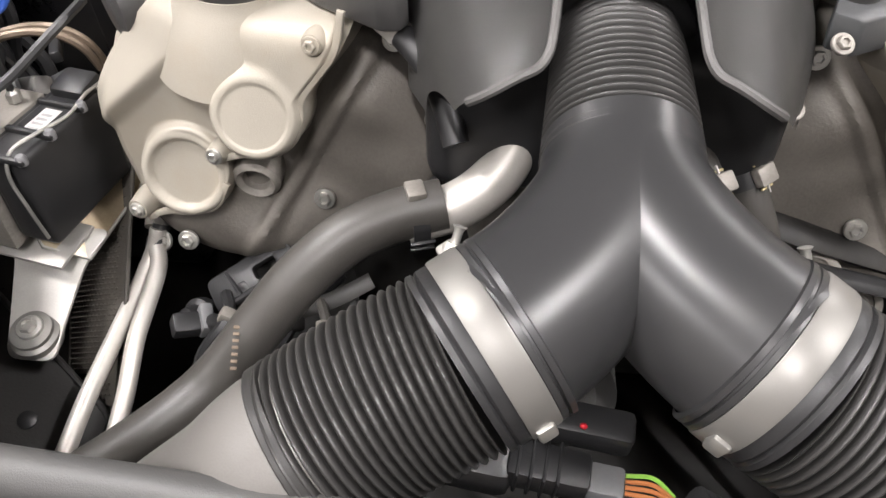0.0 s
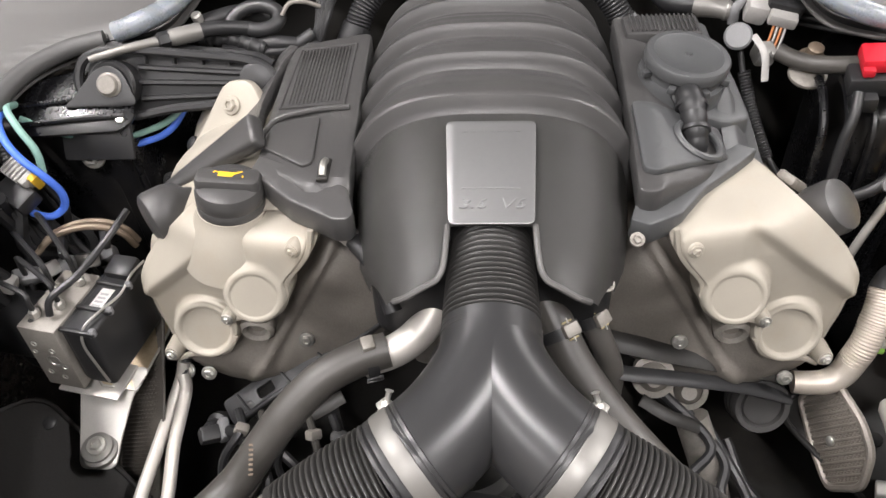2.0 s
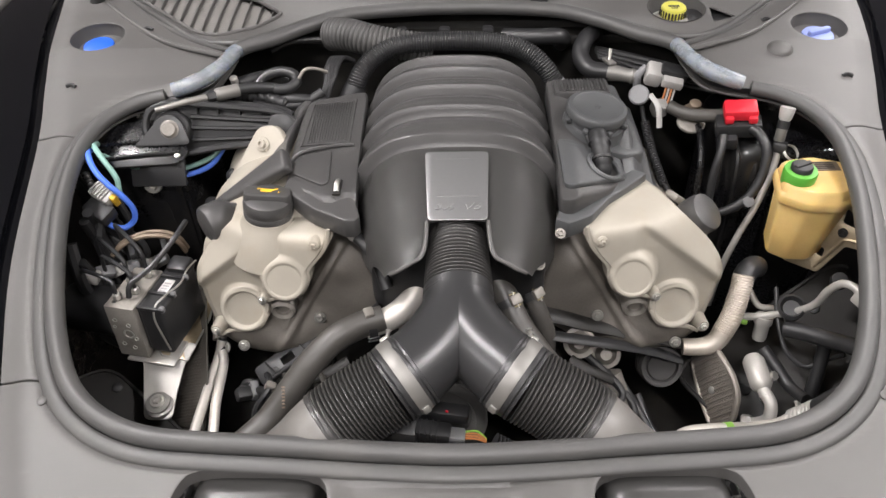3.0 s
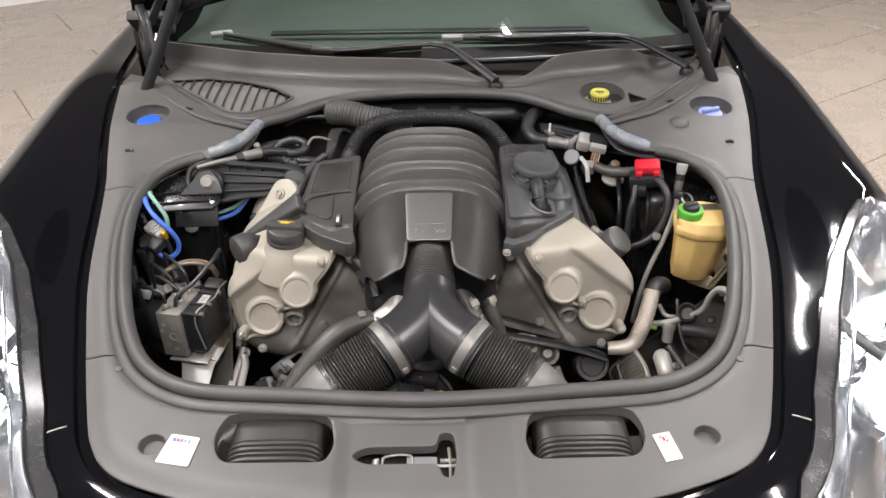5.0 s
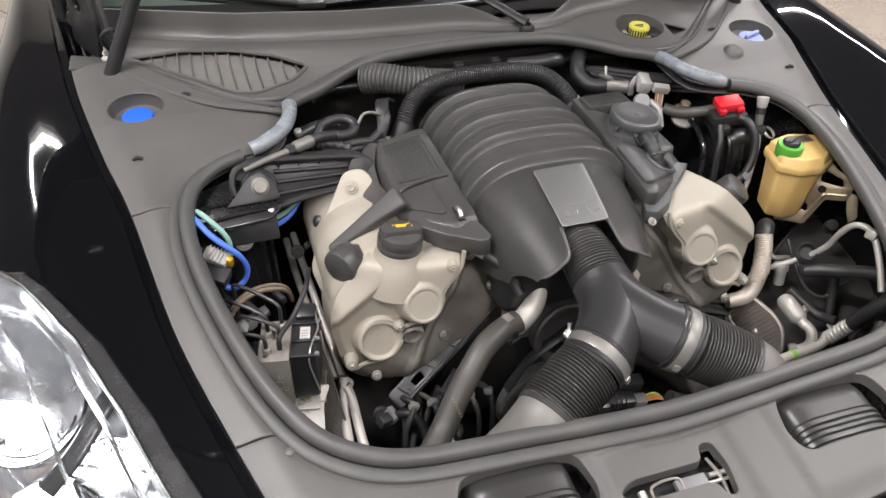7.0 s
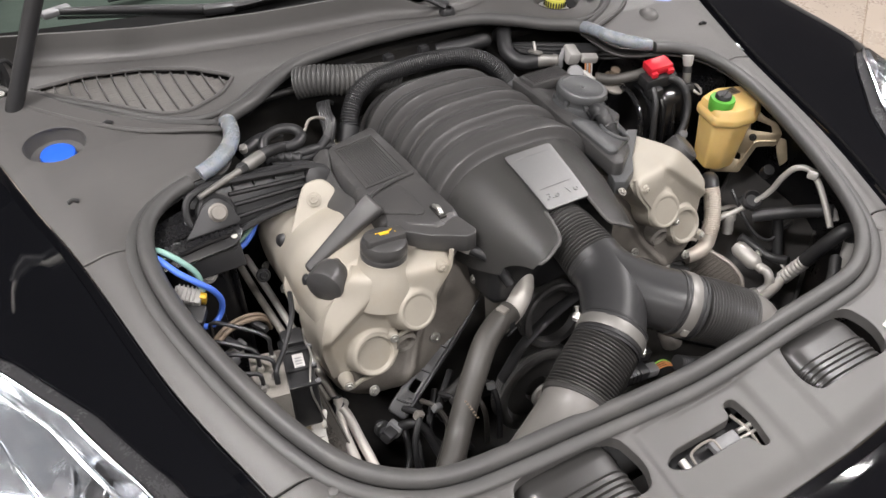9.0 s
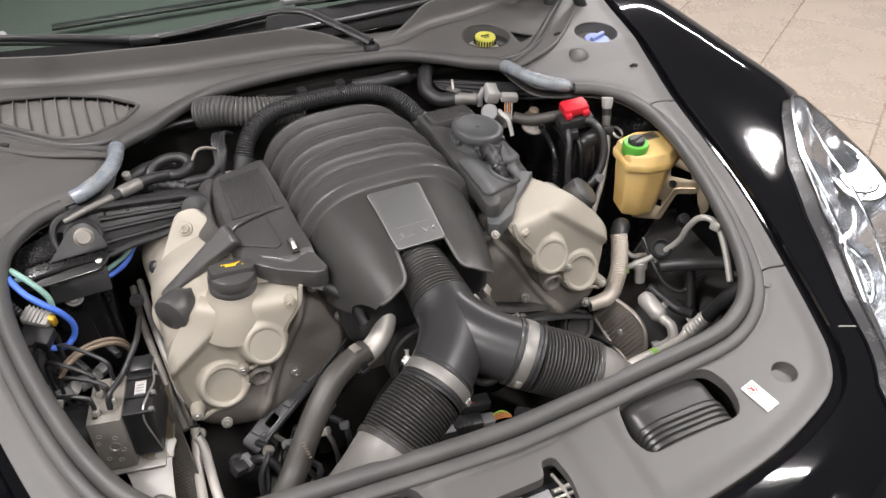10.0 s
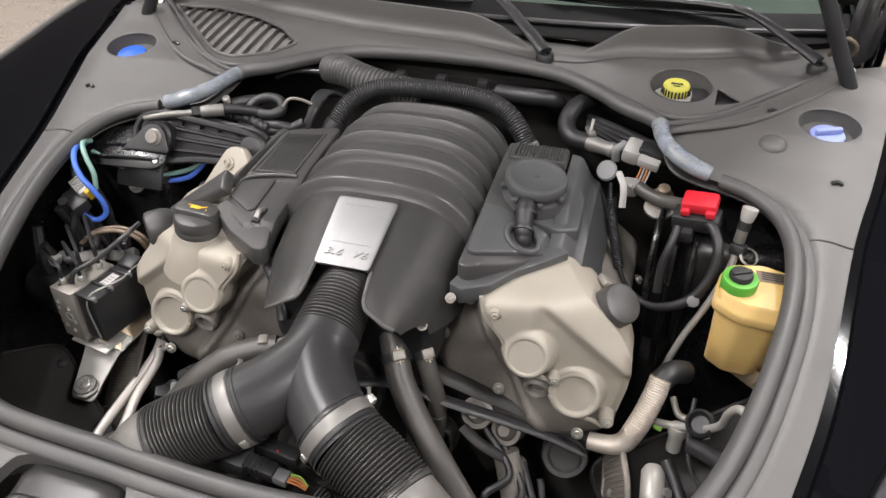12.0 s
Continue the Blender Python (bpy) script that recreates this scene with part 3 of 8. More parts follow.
def build_seal():
    pts = [(p[0], p[1], seal_z(*p)) for p in SEAL_LINE]
    seal = thing("bay_seal", (0, 0.5, 0.87), "grey rubber bulb seal round the engine bay", "seal")
    for name, off, r, sq, dz, keep in (("bulb", 0.0, 0.0125, 0.95, 0.0, None), ("outer_lip", 0.0215, 0.0095, 0.42, -0.0075, None)):
        # the seal's runs between the two milky sleeves
        line = []
        n = len(pts)
        for i, p in enumerate(pts):
            a, b = pts[i - 1], pts[(i + 1) % n]
            d = Vector((b[0] - a[0], b[1] - a[1], 0)).normalized()
            o = Vector((-d.y, d.x, 0)) * off
            line.append(Vector(p) + o + Vector((0, 0, dz)))
        front_i = [i for i, p in enumerate(pts) if p[1] < 0.74]
        rear_i = [i for i, p in enumerate(pts) if p[1] > 0.84]
        front = [line[i] for i in front_i]
        rear = [line[i] for i in rear_i]
        k = next((i for i in range(1, len(rear)) if (rear[i] - rear[i - 1]).length > 0.2), 0)
        rear = rear[k:] + rear[:k]
        k = next((i for i in range(1, len(front)) if (front[i] - front[i - 1]).length > 0.2), 0)
        front = front[k:] + front[:k]
        part(name, sweep(bmesh.new(), front, r, 14, sq), SEAL, seal)
        part(name, sweep(bmesh.new(), rear, r * 1.1, 14, sq), SEAL, seal)
    for sx in (1, -1):
        path = [(sx * 0.466, 0.737, 0.933), (sx * 0.440, 0.743, 0.940), (sx * 0.412, 0.762, 0.947), (sx * 0.394, 0.790, 0.952), (sx * 0.386, 0.820, 0.954), (sx * 0.383, 0.846, 0.952)]
        t = solo("clear_sleeve", tube(path, lambda f, s: 0.0140 + 0.002 * math.sin(40 * s) * 0.3, 16, 8, 0.9), CLEAR_TUBE, "milky translucent plastic sleeve over the bay seal", "sleeve", "seal sleeves")
    # skirt below the seal
    bm = bmesh.new()
    rows = [[bm.verts.new((p[0] * k, 0.52 + (p[1] - 0.52) * k, p[2] - d)) for p in pts] for d, k in ((0.002, 1.0), (0.014, 1.02), (0.024, 1.06))]
    n = len(pts)
    for a, b in zip(rows, rows[1:]):
        for i in range(n):
            bm.faces.new((a[i], a[(i + 1) % n], b[(i + 1) % n], b[i]))
    part("skirt", bm, BLACK, seal)


HEAD_U = [(0.75, 0.92), (0.52, 0.64), (0.48, 0.47), (0.45, 0.39), (0.37, 0.26), (0.27, 0.19), (0.13, 0.15), (0.02, 0.17), (-0.02, 0.30)]


def body_point(e, o, u):
    """A point of the painted skin between the bay's edge e and the car's outline o: the fender swells above the bay's trim."""
    x, y = e[0] + (o[0] - e[0]) * u, e[1] + (o[1] - e[1]) * u
    soft = [e[1] + 0.11 * k / 4 for k in range(-4, 5)]
    ze = sum(min(deck(y1), 0.985) for y1 in soft) / 9
    p = float(np.interp(soft, [-0.1, 0.05, 0.2, 0.41], [1.6, 1.9, 3.0, 6.0]).mean())
    low = ze - (ze - 0.42) * u ** p
    crown = max(float(np.interp(soft, [0.05, 0.2, 0.35, 0.48, 0.65, 0.85, 1.1, 1.4, 1.8], [0.79, 0.855, 0.905, 0.938, 0.955, 0.968, 0.985, 1.0, 1.0]).mean()), ze + 0.002)
    swell = math.sin(math.pi / 2 * min(u / 0.66, 1.0)) ** 1.5
    fall = max(u - 0.42, 0.0) / 0.58
    high = ze + (crown - ze) * swell - (crown - 0.42) * (0.18 * fall ** 2 + 0.82 * fall ** 6)
    w = smooth(0.02, 0.30, e[1])
    return Vector((x, y, low + (high - low) * w))


def build_body():
    steps = 10
    es, os_ = spline(EDGE, steps), spline(OUTER, steps)
    lamp_hi, lamp_lo = 0.505, 0.0
    for sx, side in ((1, "right"), (-1, "left")):
        cols, split = [], None
        for e, o in zip(es, os_):
            uh = float(np.interp(e[1], sorted(q[0] for q in HEAD_U), [u for _, u in sorted(HEAD_U)]))
            span = math.hypot(o[0] - e[0], o[1] - e[1])
            us = [0.0, 0.014 / span, 0.018 / span] + [0.021 / span + (uh - 0.021 / span) * k / 11 for k in range(1, 12)] + [uh + (0.085 + (1 - uh - 0.085) * (k / 15) ** 0.8 if k >= 0 else 0) for k in range(0, 16)]
            col = [body_point(e, o, u) for u in us]
            for k in (0, 1):
                col[k].z -= 0.013
            col.append(Vector((o[0] * 1.0, o[1], 0.30)))
            cols.append([Vector((sx * p.x, p.y, p.z)) for p in col])
        rows = len(cols[0])
        a_row = 13

        def sheet(test, inset=None):
            bm = bmesh.new()
            vs = {}
            for i in range(len(cols) - 1):
                for k in range(rows - 1):
                    if not test(i, k):
                        continue
                    quad = []
                    for ii, kk in ((i, k), (i + 1, k), (i + 1, k + 1), (i, k + 1)):
                        if (ii, kk) not in vs:
                            vs[ii, kk] = bm.verts.new(cols[ii][kk])
                        quad.append(vs[ii, kk])
                    bm.faces.new(quad)
            bmesh.ops.remove_doubles(bm, verts=bm.verts, dist=1e-6)
            return bm

        in_lamp = lambda i, k: lamp_lo < es[i][1] < lamp_hi and k >= a_row
        lamp_cols = [i for i in range(len(cols)) if lamp_lo < es[i][1] < lamp_hi]
        i_seam = min(range(len(es)), key=lambda i: abs(es[i][1] - 0.085))
        fender = thing("front_fender", (sx * 0.8, 0.7, 0.6), "glossy black painted front fender of the car", "fender", "front fenders")
        part("panel", sheet(lambda i, k: i < i_seam and not in_lamp(i, k)), PAINT, fender, "", 50)
        edge = [cols[i_seam][k] + Vector((0, 0, 0.0008)) for k in range(4, a_row)]
        part("shut_line", sweep(bmesh.new(), edge, 0.0012, 6), STEEL, fender, "bright edge of the panel gap")
        bump = BUMPER.setdefault("thing", None) or thing("front_bumper", (0, -0.2, 0.6), "glossy black painted front bumper of the car", "bumper")
        BUMPER["thing"] = bump
        part("panel", sheet(lambda i, k: i >= i_seam and not in_lamp(i, k)), PAINT, bump, "", 50)
        # head lamp
        lamp = thing("headlight", (sx * 0.78, 0.3, 0.7), "large clear headlight with chrome bowls, switched on", "headlight", "headlights")
        bm = sheet(lambda i, k: in_lamp(i, k) and k > a_row)
        part("lens", bm, LENS, lamp, "clear plastic lens").visible_shadow = False
        bm = sheet(lambda i, k: in_lamp(i, k) and k == a_row)
        for v in bm.verts:
            v.co.z -= 0.003
        part("surround", bm, LAMP_GREY, lamp, "dark grey rubber surround")
        line = [cols[i][a_row] + Vector((0, 0, 0.001)) for i in lamp_cols]
        part("rim", sweep(bmesh.new(), line, 0.0025, 6), PAINT, lamp)
        line = [cols[i][a_row + 1] + Vector((0, 0, 0.0005)) for i in lamp_cols]
        part("rim", sweep(bmesh.new(), line, 0.003, 8), CHROME, lamp, "bright inner rim")
        # bowl behind the lens
        bm = bmesh.new()
        grid = []
        for i in lamp_cols:
            row = []
            for k in range(a_row + 1, rows - 1):
                f = (k - a_row - 1) / (rows - a_row - 3)
                g = (lamp_cols.index(i)) / (len(lamp_cols) - 1)
                d = 0.004 + 0.20 * smooth(0.0, 0.13, min(f, 1 - f, g, 1 - g)) + 0.008 * math.sin(f * 14) * math.sin(g * 17)
                row.append(bm.verts.new(cols[i][k] + Vector((-sx * 0.30, 0.12, -0.95)) * d))
            grid.append(row)
        for a, b in zip(grid, grid[1:]):
            for k in range(len(a) - 1):
                bm.faces.new((a[k], a[k + 1], b[k + 1], b[k]))
        grid_co = [[v.co.copy() for v in row] for row in grid]
        part("bowl", bm, REFLECTOR, lamp, "chrome reflector bowl", 60)
        for at, r, disc, axis in (((sx * 0.852, 0.445, 0.735), 0.088, 0.62, (sx * 0.12, -0.62, 0.76)), ((sx * 0.735, 0.305, 0.700), 0.050, 0.50, (sx * 0.05, -0.66, 0.74)), ((sx * 0.815, 0.260, 0.660), 0.075, 0.70, (sx * 0.12, -0.62, 0.76))):
            m = frame_of(at, axis)
            unit = part("projector", lathe([(r * 1.06, -0.030), (r * 1.05, 0.008), (r * 1.00, 0.011), (r * 0.96, 0.006), (r * 0.88, -0.012), (r * 0.74, -0.024), (r * disc, -0.030)], m, 44), CHROME, lamp, "chrome projector bowl")
            part("bulb", lathe([(r * disc, -0.030), (r * disc * 0.9, -0.018), (r * disc * 0.6, -0.008), (0, -0.004)], m, 36), HEAD_GLOW, unit, "glowing round bulb lens")
            part("inner_ring", lathe([(r * 0.86, -0.008), (r * 0.88, -0.004), (r * 0.84, -0.002), (r * 0.82, -0.006)], m, 40), CHROME, unit)
            for q in range(14):
                a0 = 2 * math.pi * q / 14
                part("flute", tube([m @ Vector((r * (disc + 0.04) * math.cos(a0), r * (disc + 0.04) * math.sin(a0), -0.026)), m @ Vector((r * 0.92 * math.cos(a0), r * 0.92 * math.sin(a0), -0.003))], 0.0018, 6, 2), LAMP_GREY if q % 3 == 0 else CHROME, unit)
        # satin mask between the bowls
        part("mask", tube([(sx * 0.700, 0.420, 0.790), (sx * 0.742, 0.372, 0.755), (sx * 0.780, 0.330, 0.728), (sx * 0.820, 0.300, 0.705)], 0.016, 12, 6, 0.5), LAMP_GREY, lamp, "satin grey mask")
        # light guide strips following the lamp's edge
        for off, rr in ((2, 0.0035), (5, 0.0025)):
            line = [cols[i][a_row + off] + Vector((-sx * 0.3, 0.1, -0.8)) * (0.02 + 0.01 * off / 4) for i in lamp_cols[2:-2]]
            part("light_guide", sweep(bmesh.new(), line, rr, 8), CHROME, lamp, "bright curved light guide")


BUMPER = {}


# ---- cowl, windscreen, bonnet ----
def cowl_z(x, y):
    hump = smooth(0.215, 0.315, x) * (1 - smooth(0.50, 0.58, x))
    return float(np.interp(y, [0.86, 0.98, 1.07, 1.3], [0.946, 0.962, 0.968, 0.974])) + 0.010 * hump * smooth(0.97, 1.05, y)


UPSTAND_X = [-0.70, -0.55, -0.442, -0.224, 0.014, 0.08, 0.13, 0.215, 0.26, 0.311, 0.40, 0.471, 0.55, 0.62]
UPSTAND_Y = [1.245, 1.187, 1.145, 1.102, 1.085, 1.064, 1.050, 1.050, 1.060, 1.076, 1.090, 1.112, 1.142, 1.172]
UPSTAND_RISE = [0.050, 0.050, 0.050, 0.049, 0.047, 0.030, 0.006, 0.004, 0.022, 0.046, 0.050, 0.048, 0.026, 0.008]


def build_upstand(cowl):
    """The cowl's rear wall: it curves up from the panel to a crisp edge below the windscreen."""
    bm, rows = bmesh.new(), []
    for x in np.linspace(-0.70, 0.62, 133):
        soft = np.linspace(x - 0.025, x + 0.025, 7)
        y0, rise = float(np.interp(soft, UPSTAND_X, UPSTAND_Y).mean()), float(np.interp(soft, UPSTAND_X, UPSTAND_RISE).mean())
        z0 = cowl_z(x, y0) + 0.0015
        rows.append([bm.verts.new((x, y0 + dy, z0 + dz * rise + lift)) for dy, dz, lift in ((-0.022, 0, -0.001), (-0.012, 0.03, 0.0004), (-0.006, 0.10, 0.0008), (-0.002, 0.26, 0.001), (0.0, 0.5, 0.001), (0.001, 0.92, 0.001), (0.0022, 1.0, 0.0016), (0.009, 1.0, 0.0016), (0.0095, 0.96, 0.0), (0.010, 0.2, 0.0))])
    for a, b in zip(rows, rows[1:]):
        for k in range(len(a) - 1):
            bm.faces.new((a[k], a[k + 1], b[k + 1], b[k]))
    part("upstand", bm, TRIM, cowl, "curved rear wall with a crisp edge", 35)


def build_cowl():
    lip = [(0.0, 1.000), (0.10, 0.998), (0.20, 0.982), (0.28, 0.945), (0.34, 0.905), (0.40, 0.882), (0.46, 0.895), (0.52, 0.945), (0.58, 1.005), (0.66, 1.09), (0.70, 1.14)]
    lip_line = [tuple(p) for p in spline(lip, 6)]
    back = [(0.70, 1.23), (0.56, 1.16), (0.471, 1.124), (0.31, 1.092), (0.20, 1.11), (0.10, 1.11), (0.0, 1.098)]
    near = [(-0.70, 1.258), (-0.55, 1.198), (-0.442, 1.156), (-0.224, 1.112), (0.0, 1.098)]
    outline = lip_line + back + near[::-1][1:] + mirror(lip_line[::-1])[:-1]
    grille = rounded([(-0.660, 1.105), (-0.56, 1.115), (-0.46, 1.090), (-0.38, 1.045), (-0.322, 0.985), (-0.36, 0.940), (-0.425, 0.912), (-0.468, 0.920), (-0.52, 0.966), (-0.59, 1.035)], 0.016)
    bowl = [(0.410 + 0.052 * math.cos(a), 0.985 + 0.050 * math.sin(a)) for a in (2 * math.pi * k / 32 for k in range(32))]
    vent = rounded([(0.472, 0.990), (0.512, 0.955), (0.468, 0.935)], 0.006)
    cowl = thing("cowl_panel", (0, 1.08, 0.98), "grey moulded plastic cowl below the windscreen", "cowl")
    part("panel", slab(outline, 0.004, Matrix(), 0.0012, [grille, bowl, vent], cowl_z, 0.007), TRIM, cowl)
    part("front_lip", sweep(bmesh.new(), [(-p[0], p[1], cowl_z(-p[0], p[1]) + 0.002) for p in lip_line[::-1]] + [(p[0], p[1], cowl_z(*p[:2]) + 0.002) for p in lip_line[1:]], 0.0065, 10), SEAL, cowl, "rubber lip")
    part("gutter", slab(near + [(0.0, 1.098), (0.20, 1.11), (0.31, 1.092), (0.471, 1.124), (0.70, 1.23), (0.70, 1.33), (0.36, 1.24), (0.0, 1.22), (-0.36, 1.24), (-0.70, 1.33)], 0.004, Matrix.Translation((0, 0, 0.982)), 0.001), BORDER, cowl, "black drain gutter")
    build_upstand(cowl)
    floor_of = lambda y: 0.941 + 0.08 * (y - 0.9)
    cx, cy = -0.49, 1.01
    tray = [(cx + 1.03 * (x - cx), cy + 1.13 * (y - cy)) for x, y in grille]
    g = part("grille", slab(tray, 0.003, Matrix(), 0.0005, (), lambda x, y: floor_of(y), 0.05), LOUVRE, cowl, "pale grey louvred grille bed")

    def cut(k, value):
        hit = []
        for a, b in zip(grille, grille[1:] + grille[:1]):
            if (a[k] - value) * (b[k] - value) < 0:
                hit.append(a[1 - k] + (b[1 - k] - a[1 - k]) * (value - a[k]) / (b[k] - a[k]))
        return (min(hit), max(hit)) if len(hit) > 1 else None
    # fins across the grille, and fine cross bars
    for x in np.linspace(-0.640, -0.345, 13):
        hit = cut(0, float(x))
        if not hit or hit[1] - hit[0] < 0.015:
            continue
        lo, hi = hit
        lean = -0.02
        part("fin", sweep(bmesh.new(), [(x + lean * (y - (lo + hi) / 2) + 0.008 * ((y - lo) / (hi - lo) - 0.5) ** 2, y, floor_of(y) + 0.008) for y in np.linspace(lo + 0.002, hi - 0.002, 8)], 0.0018, 6, 2.6), TRIM, g)
    for y in np.linspace(0.918, 1.108, 24):
        hit = cut(1, float(y))
        if not hit:
            continue
        lo, hi = hit
        part("louvre", block((hi - lo, 0.0052, 0.0016), pose((lo + hi) / 2, y, floor_of(y) + 0.0028, 24), 0.0003, 1), LOUVRE, g)
    rim = [(p[0], p[1], cowl_z(*p[:2]) + 0.001) for p in grille]
    part("grille_rim", sweep(bmesh.new(), rim + rim[:1], 0.004, 8), TRIM, cowl)
    part("bowl_wall", lathe([(0.053, 0.002), (0.051, -0.006), (0.047, -0.035), (0, -0.036)], pose(0.410, 0.985, cowl_z(0.41, 0.985), 8)), TRIM, cowl)
    part("vent_floor", block((0.11, 0.11, 0.004), pose(0.485, 0.96, cowl_z(0.485, 0.96) - 0.012), 0.001), BLACK, cowl)
    cap = thing("brake_fluid_reservoir", (0.402, 0.973, 0.95), "brake fluid reservoir with yellow cap in the cowl", "fluid reservoir")
    m = pose(0.402, 0.975, 0.944, 6)
    part("neck", lathe([(0.044, -0.03), (0.044, -0.006), (0.038, 0.001), (0.028, 0.005), (0.026, 0.012)], m), WHITE_PLASTIC, cap)
    lid = part("lid", lathe([(0.0225, 0.006), (0.023, 0.010), (0.023, 0.024), (0.0215, 0.027), (0.018, 0.0275), (0.0165, 0.0265), (0, 0.0265)], m, 36), YELLOW, cap, "yellow screw lid")
    for k in range(24):
        a = 2 * math.pi * k / 24
        part("rib", block((0.002, 0.003, 0.013), m @ pose(0.0232 * math.cos(a), 0.0232 * math.sin(a), 0.017, 0, 0, math.degrees(a)), 0.0005, 1), BLACK, lid)
    part("lid_mark", block((0.020, 0.006, 0.0006), m @ pose(0, 0.002, 0.0268), 0.0002, 1), DARK, lid)
    part("lid_mark", block((0.012, 0.003, 0.0006), m @ pose(0, -0.006, 0.0268), 0.0002, 1), DARK, lid)
    # groove rails between cowl and rear trim
    for sx in (1, -1):
        for off, r in ((0.0, 0.0055), (0.030, 0.0045)):
            path = [(sx * (0.385 + off * 0.3), 0.862 - off * 0.8, 0.944), (sx * (0.43 + off * 0.3), 0.872 - off * 0.8, 0.951), (sx * (0.50 + off * 0.6), 0.915 - off, 0.955), (sx * (0.58 + off * 0.7), 0.99 - off, 0.962), (sx * (0.67 + off * 0.6), 1.085 - off, 0.975)]
            part("rail", tube(path, r, 8, 6), TRIM if off else SEAL, cowl)
    # windscreen and what lies behind it
    ws = thing("windscreen", (0, 1.5, 1.2), "tinted car windscreen above the cowl", "windscreen")
    bm = bmesh.new()
    rows = []
    for k in range(9):
        f = k / 8
        row = []
        for j in range(-10, 11):
            x = j / 10 * (0.74 - 0.08 * f)
            y = 1.165 + 0.95 * f + 0.10 * (abs(x) / 0.7) ** 2
            row.append(bm.verts.new((x, y, 0.985 + 0.46 * f - 0.02 * f * f)))
        rows.append(row)
    for a, b in zip(rows, rows[1:]):
        for k in range(len(a) - 1):
            bm.faces.new((a[k], a[k + 1], b[k + 1], b[k]))
    part("pane", bm, WINDSCREEN, ws, "greenish tinted glass").visible_shadow = False
    frit = bmesh.new()
    rows = [[frit.verts.new((j / 10 * 0.74, 1.158 + 0.95 * f + 0.10 * (abs(j / 10 * 0.74) / 0.7) ** 2, 0.988 + 0.46 * f)) for j in range(-10, 11)] for f in (0.0, 0.025, 0.05)]
    for a, b in zip(rows, rows[1:]):
        for k in range(20):
            frit.faces.new((a[k], a[k + 1], b[k + 1], b[k]))
    part("black_border", frit, BORDER, ws, "black printed border")
    edge = [(j / 10 * 0.74, 1.160 + 0.10 * (abs(j / 10 * 0.74) / 0.7) ** 2, 0.990) for j in range(-10, 11)]
    part("lower_rubber", sweep(bmesh.new(), edge, 0.006, 8), BLACK, ws)
    dash = thing("dashboard", (0, 1.6, 1.0), "grey-green leatherette dashboard behind the windscreen", "dashboard")
    bm = bmesh.new()
    rows = []
    for k in range(10):
        f = k / 9
        rows.append([bm.verts.new((j / 10 * 0.72, 1.20 + 0.62 * f + 0.1 * (abs(j) / 10) ** 2, 0.955 + 0.06 * f + 0.012 * math.sin(f * 9) - (0.2 * smooth(0.93, 1, f)))) for j in range(-10, 11)])
    for a, b in zip(rows, rows[1:]):
        for k in range(len(a) - 1):
            bm.faces.new((a[k], a[k + 1], b[k + 1], b[k]))
    part("top", bm, DASH, dash)
    part("vent", block((0.9, 0.03, 0.006), pose(0, 1.42, 0.995, 4), 0.002), BLACK, dash)
    cabin = thing("car_cabin", (0, 2.2, 0.9), "dark cabin of the black car", "car cabin")
    part("rear_shell", block((1.5, 0.04, 0.9), pose(0, 2.25, 1.0), 0.01), DARK, cabin)
    part("roof", slab(rounded([(-0.66, 2.05), (0.66, 2.05), (0.62, 2.9), (-0.62, 2.9)], 0.1), 0.02, Matrix.Translation((0, 0, 1.44)), 0.005), PAINT, cabin)
    for sx in (1, -1):
        part("pillar", tube([(sx * 0.745, 1.27, 1.0), (sx * 0.70, 1.75, 1.23), (sx * 0.66, 2.12, 1.43)], 0.03, 10, 6), PAINT, cabin)
        part("side", block((0.04, 1.1, 0.55), pose(sx * 0.78, 1.85, 0.78), 0.02), PAINT, cabin)


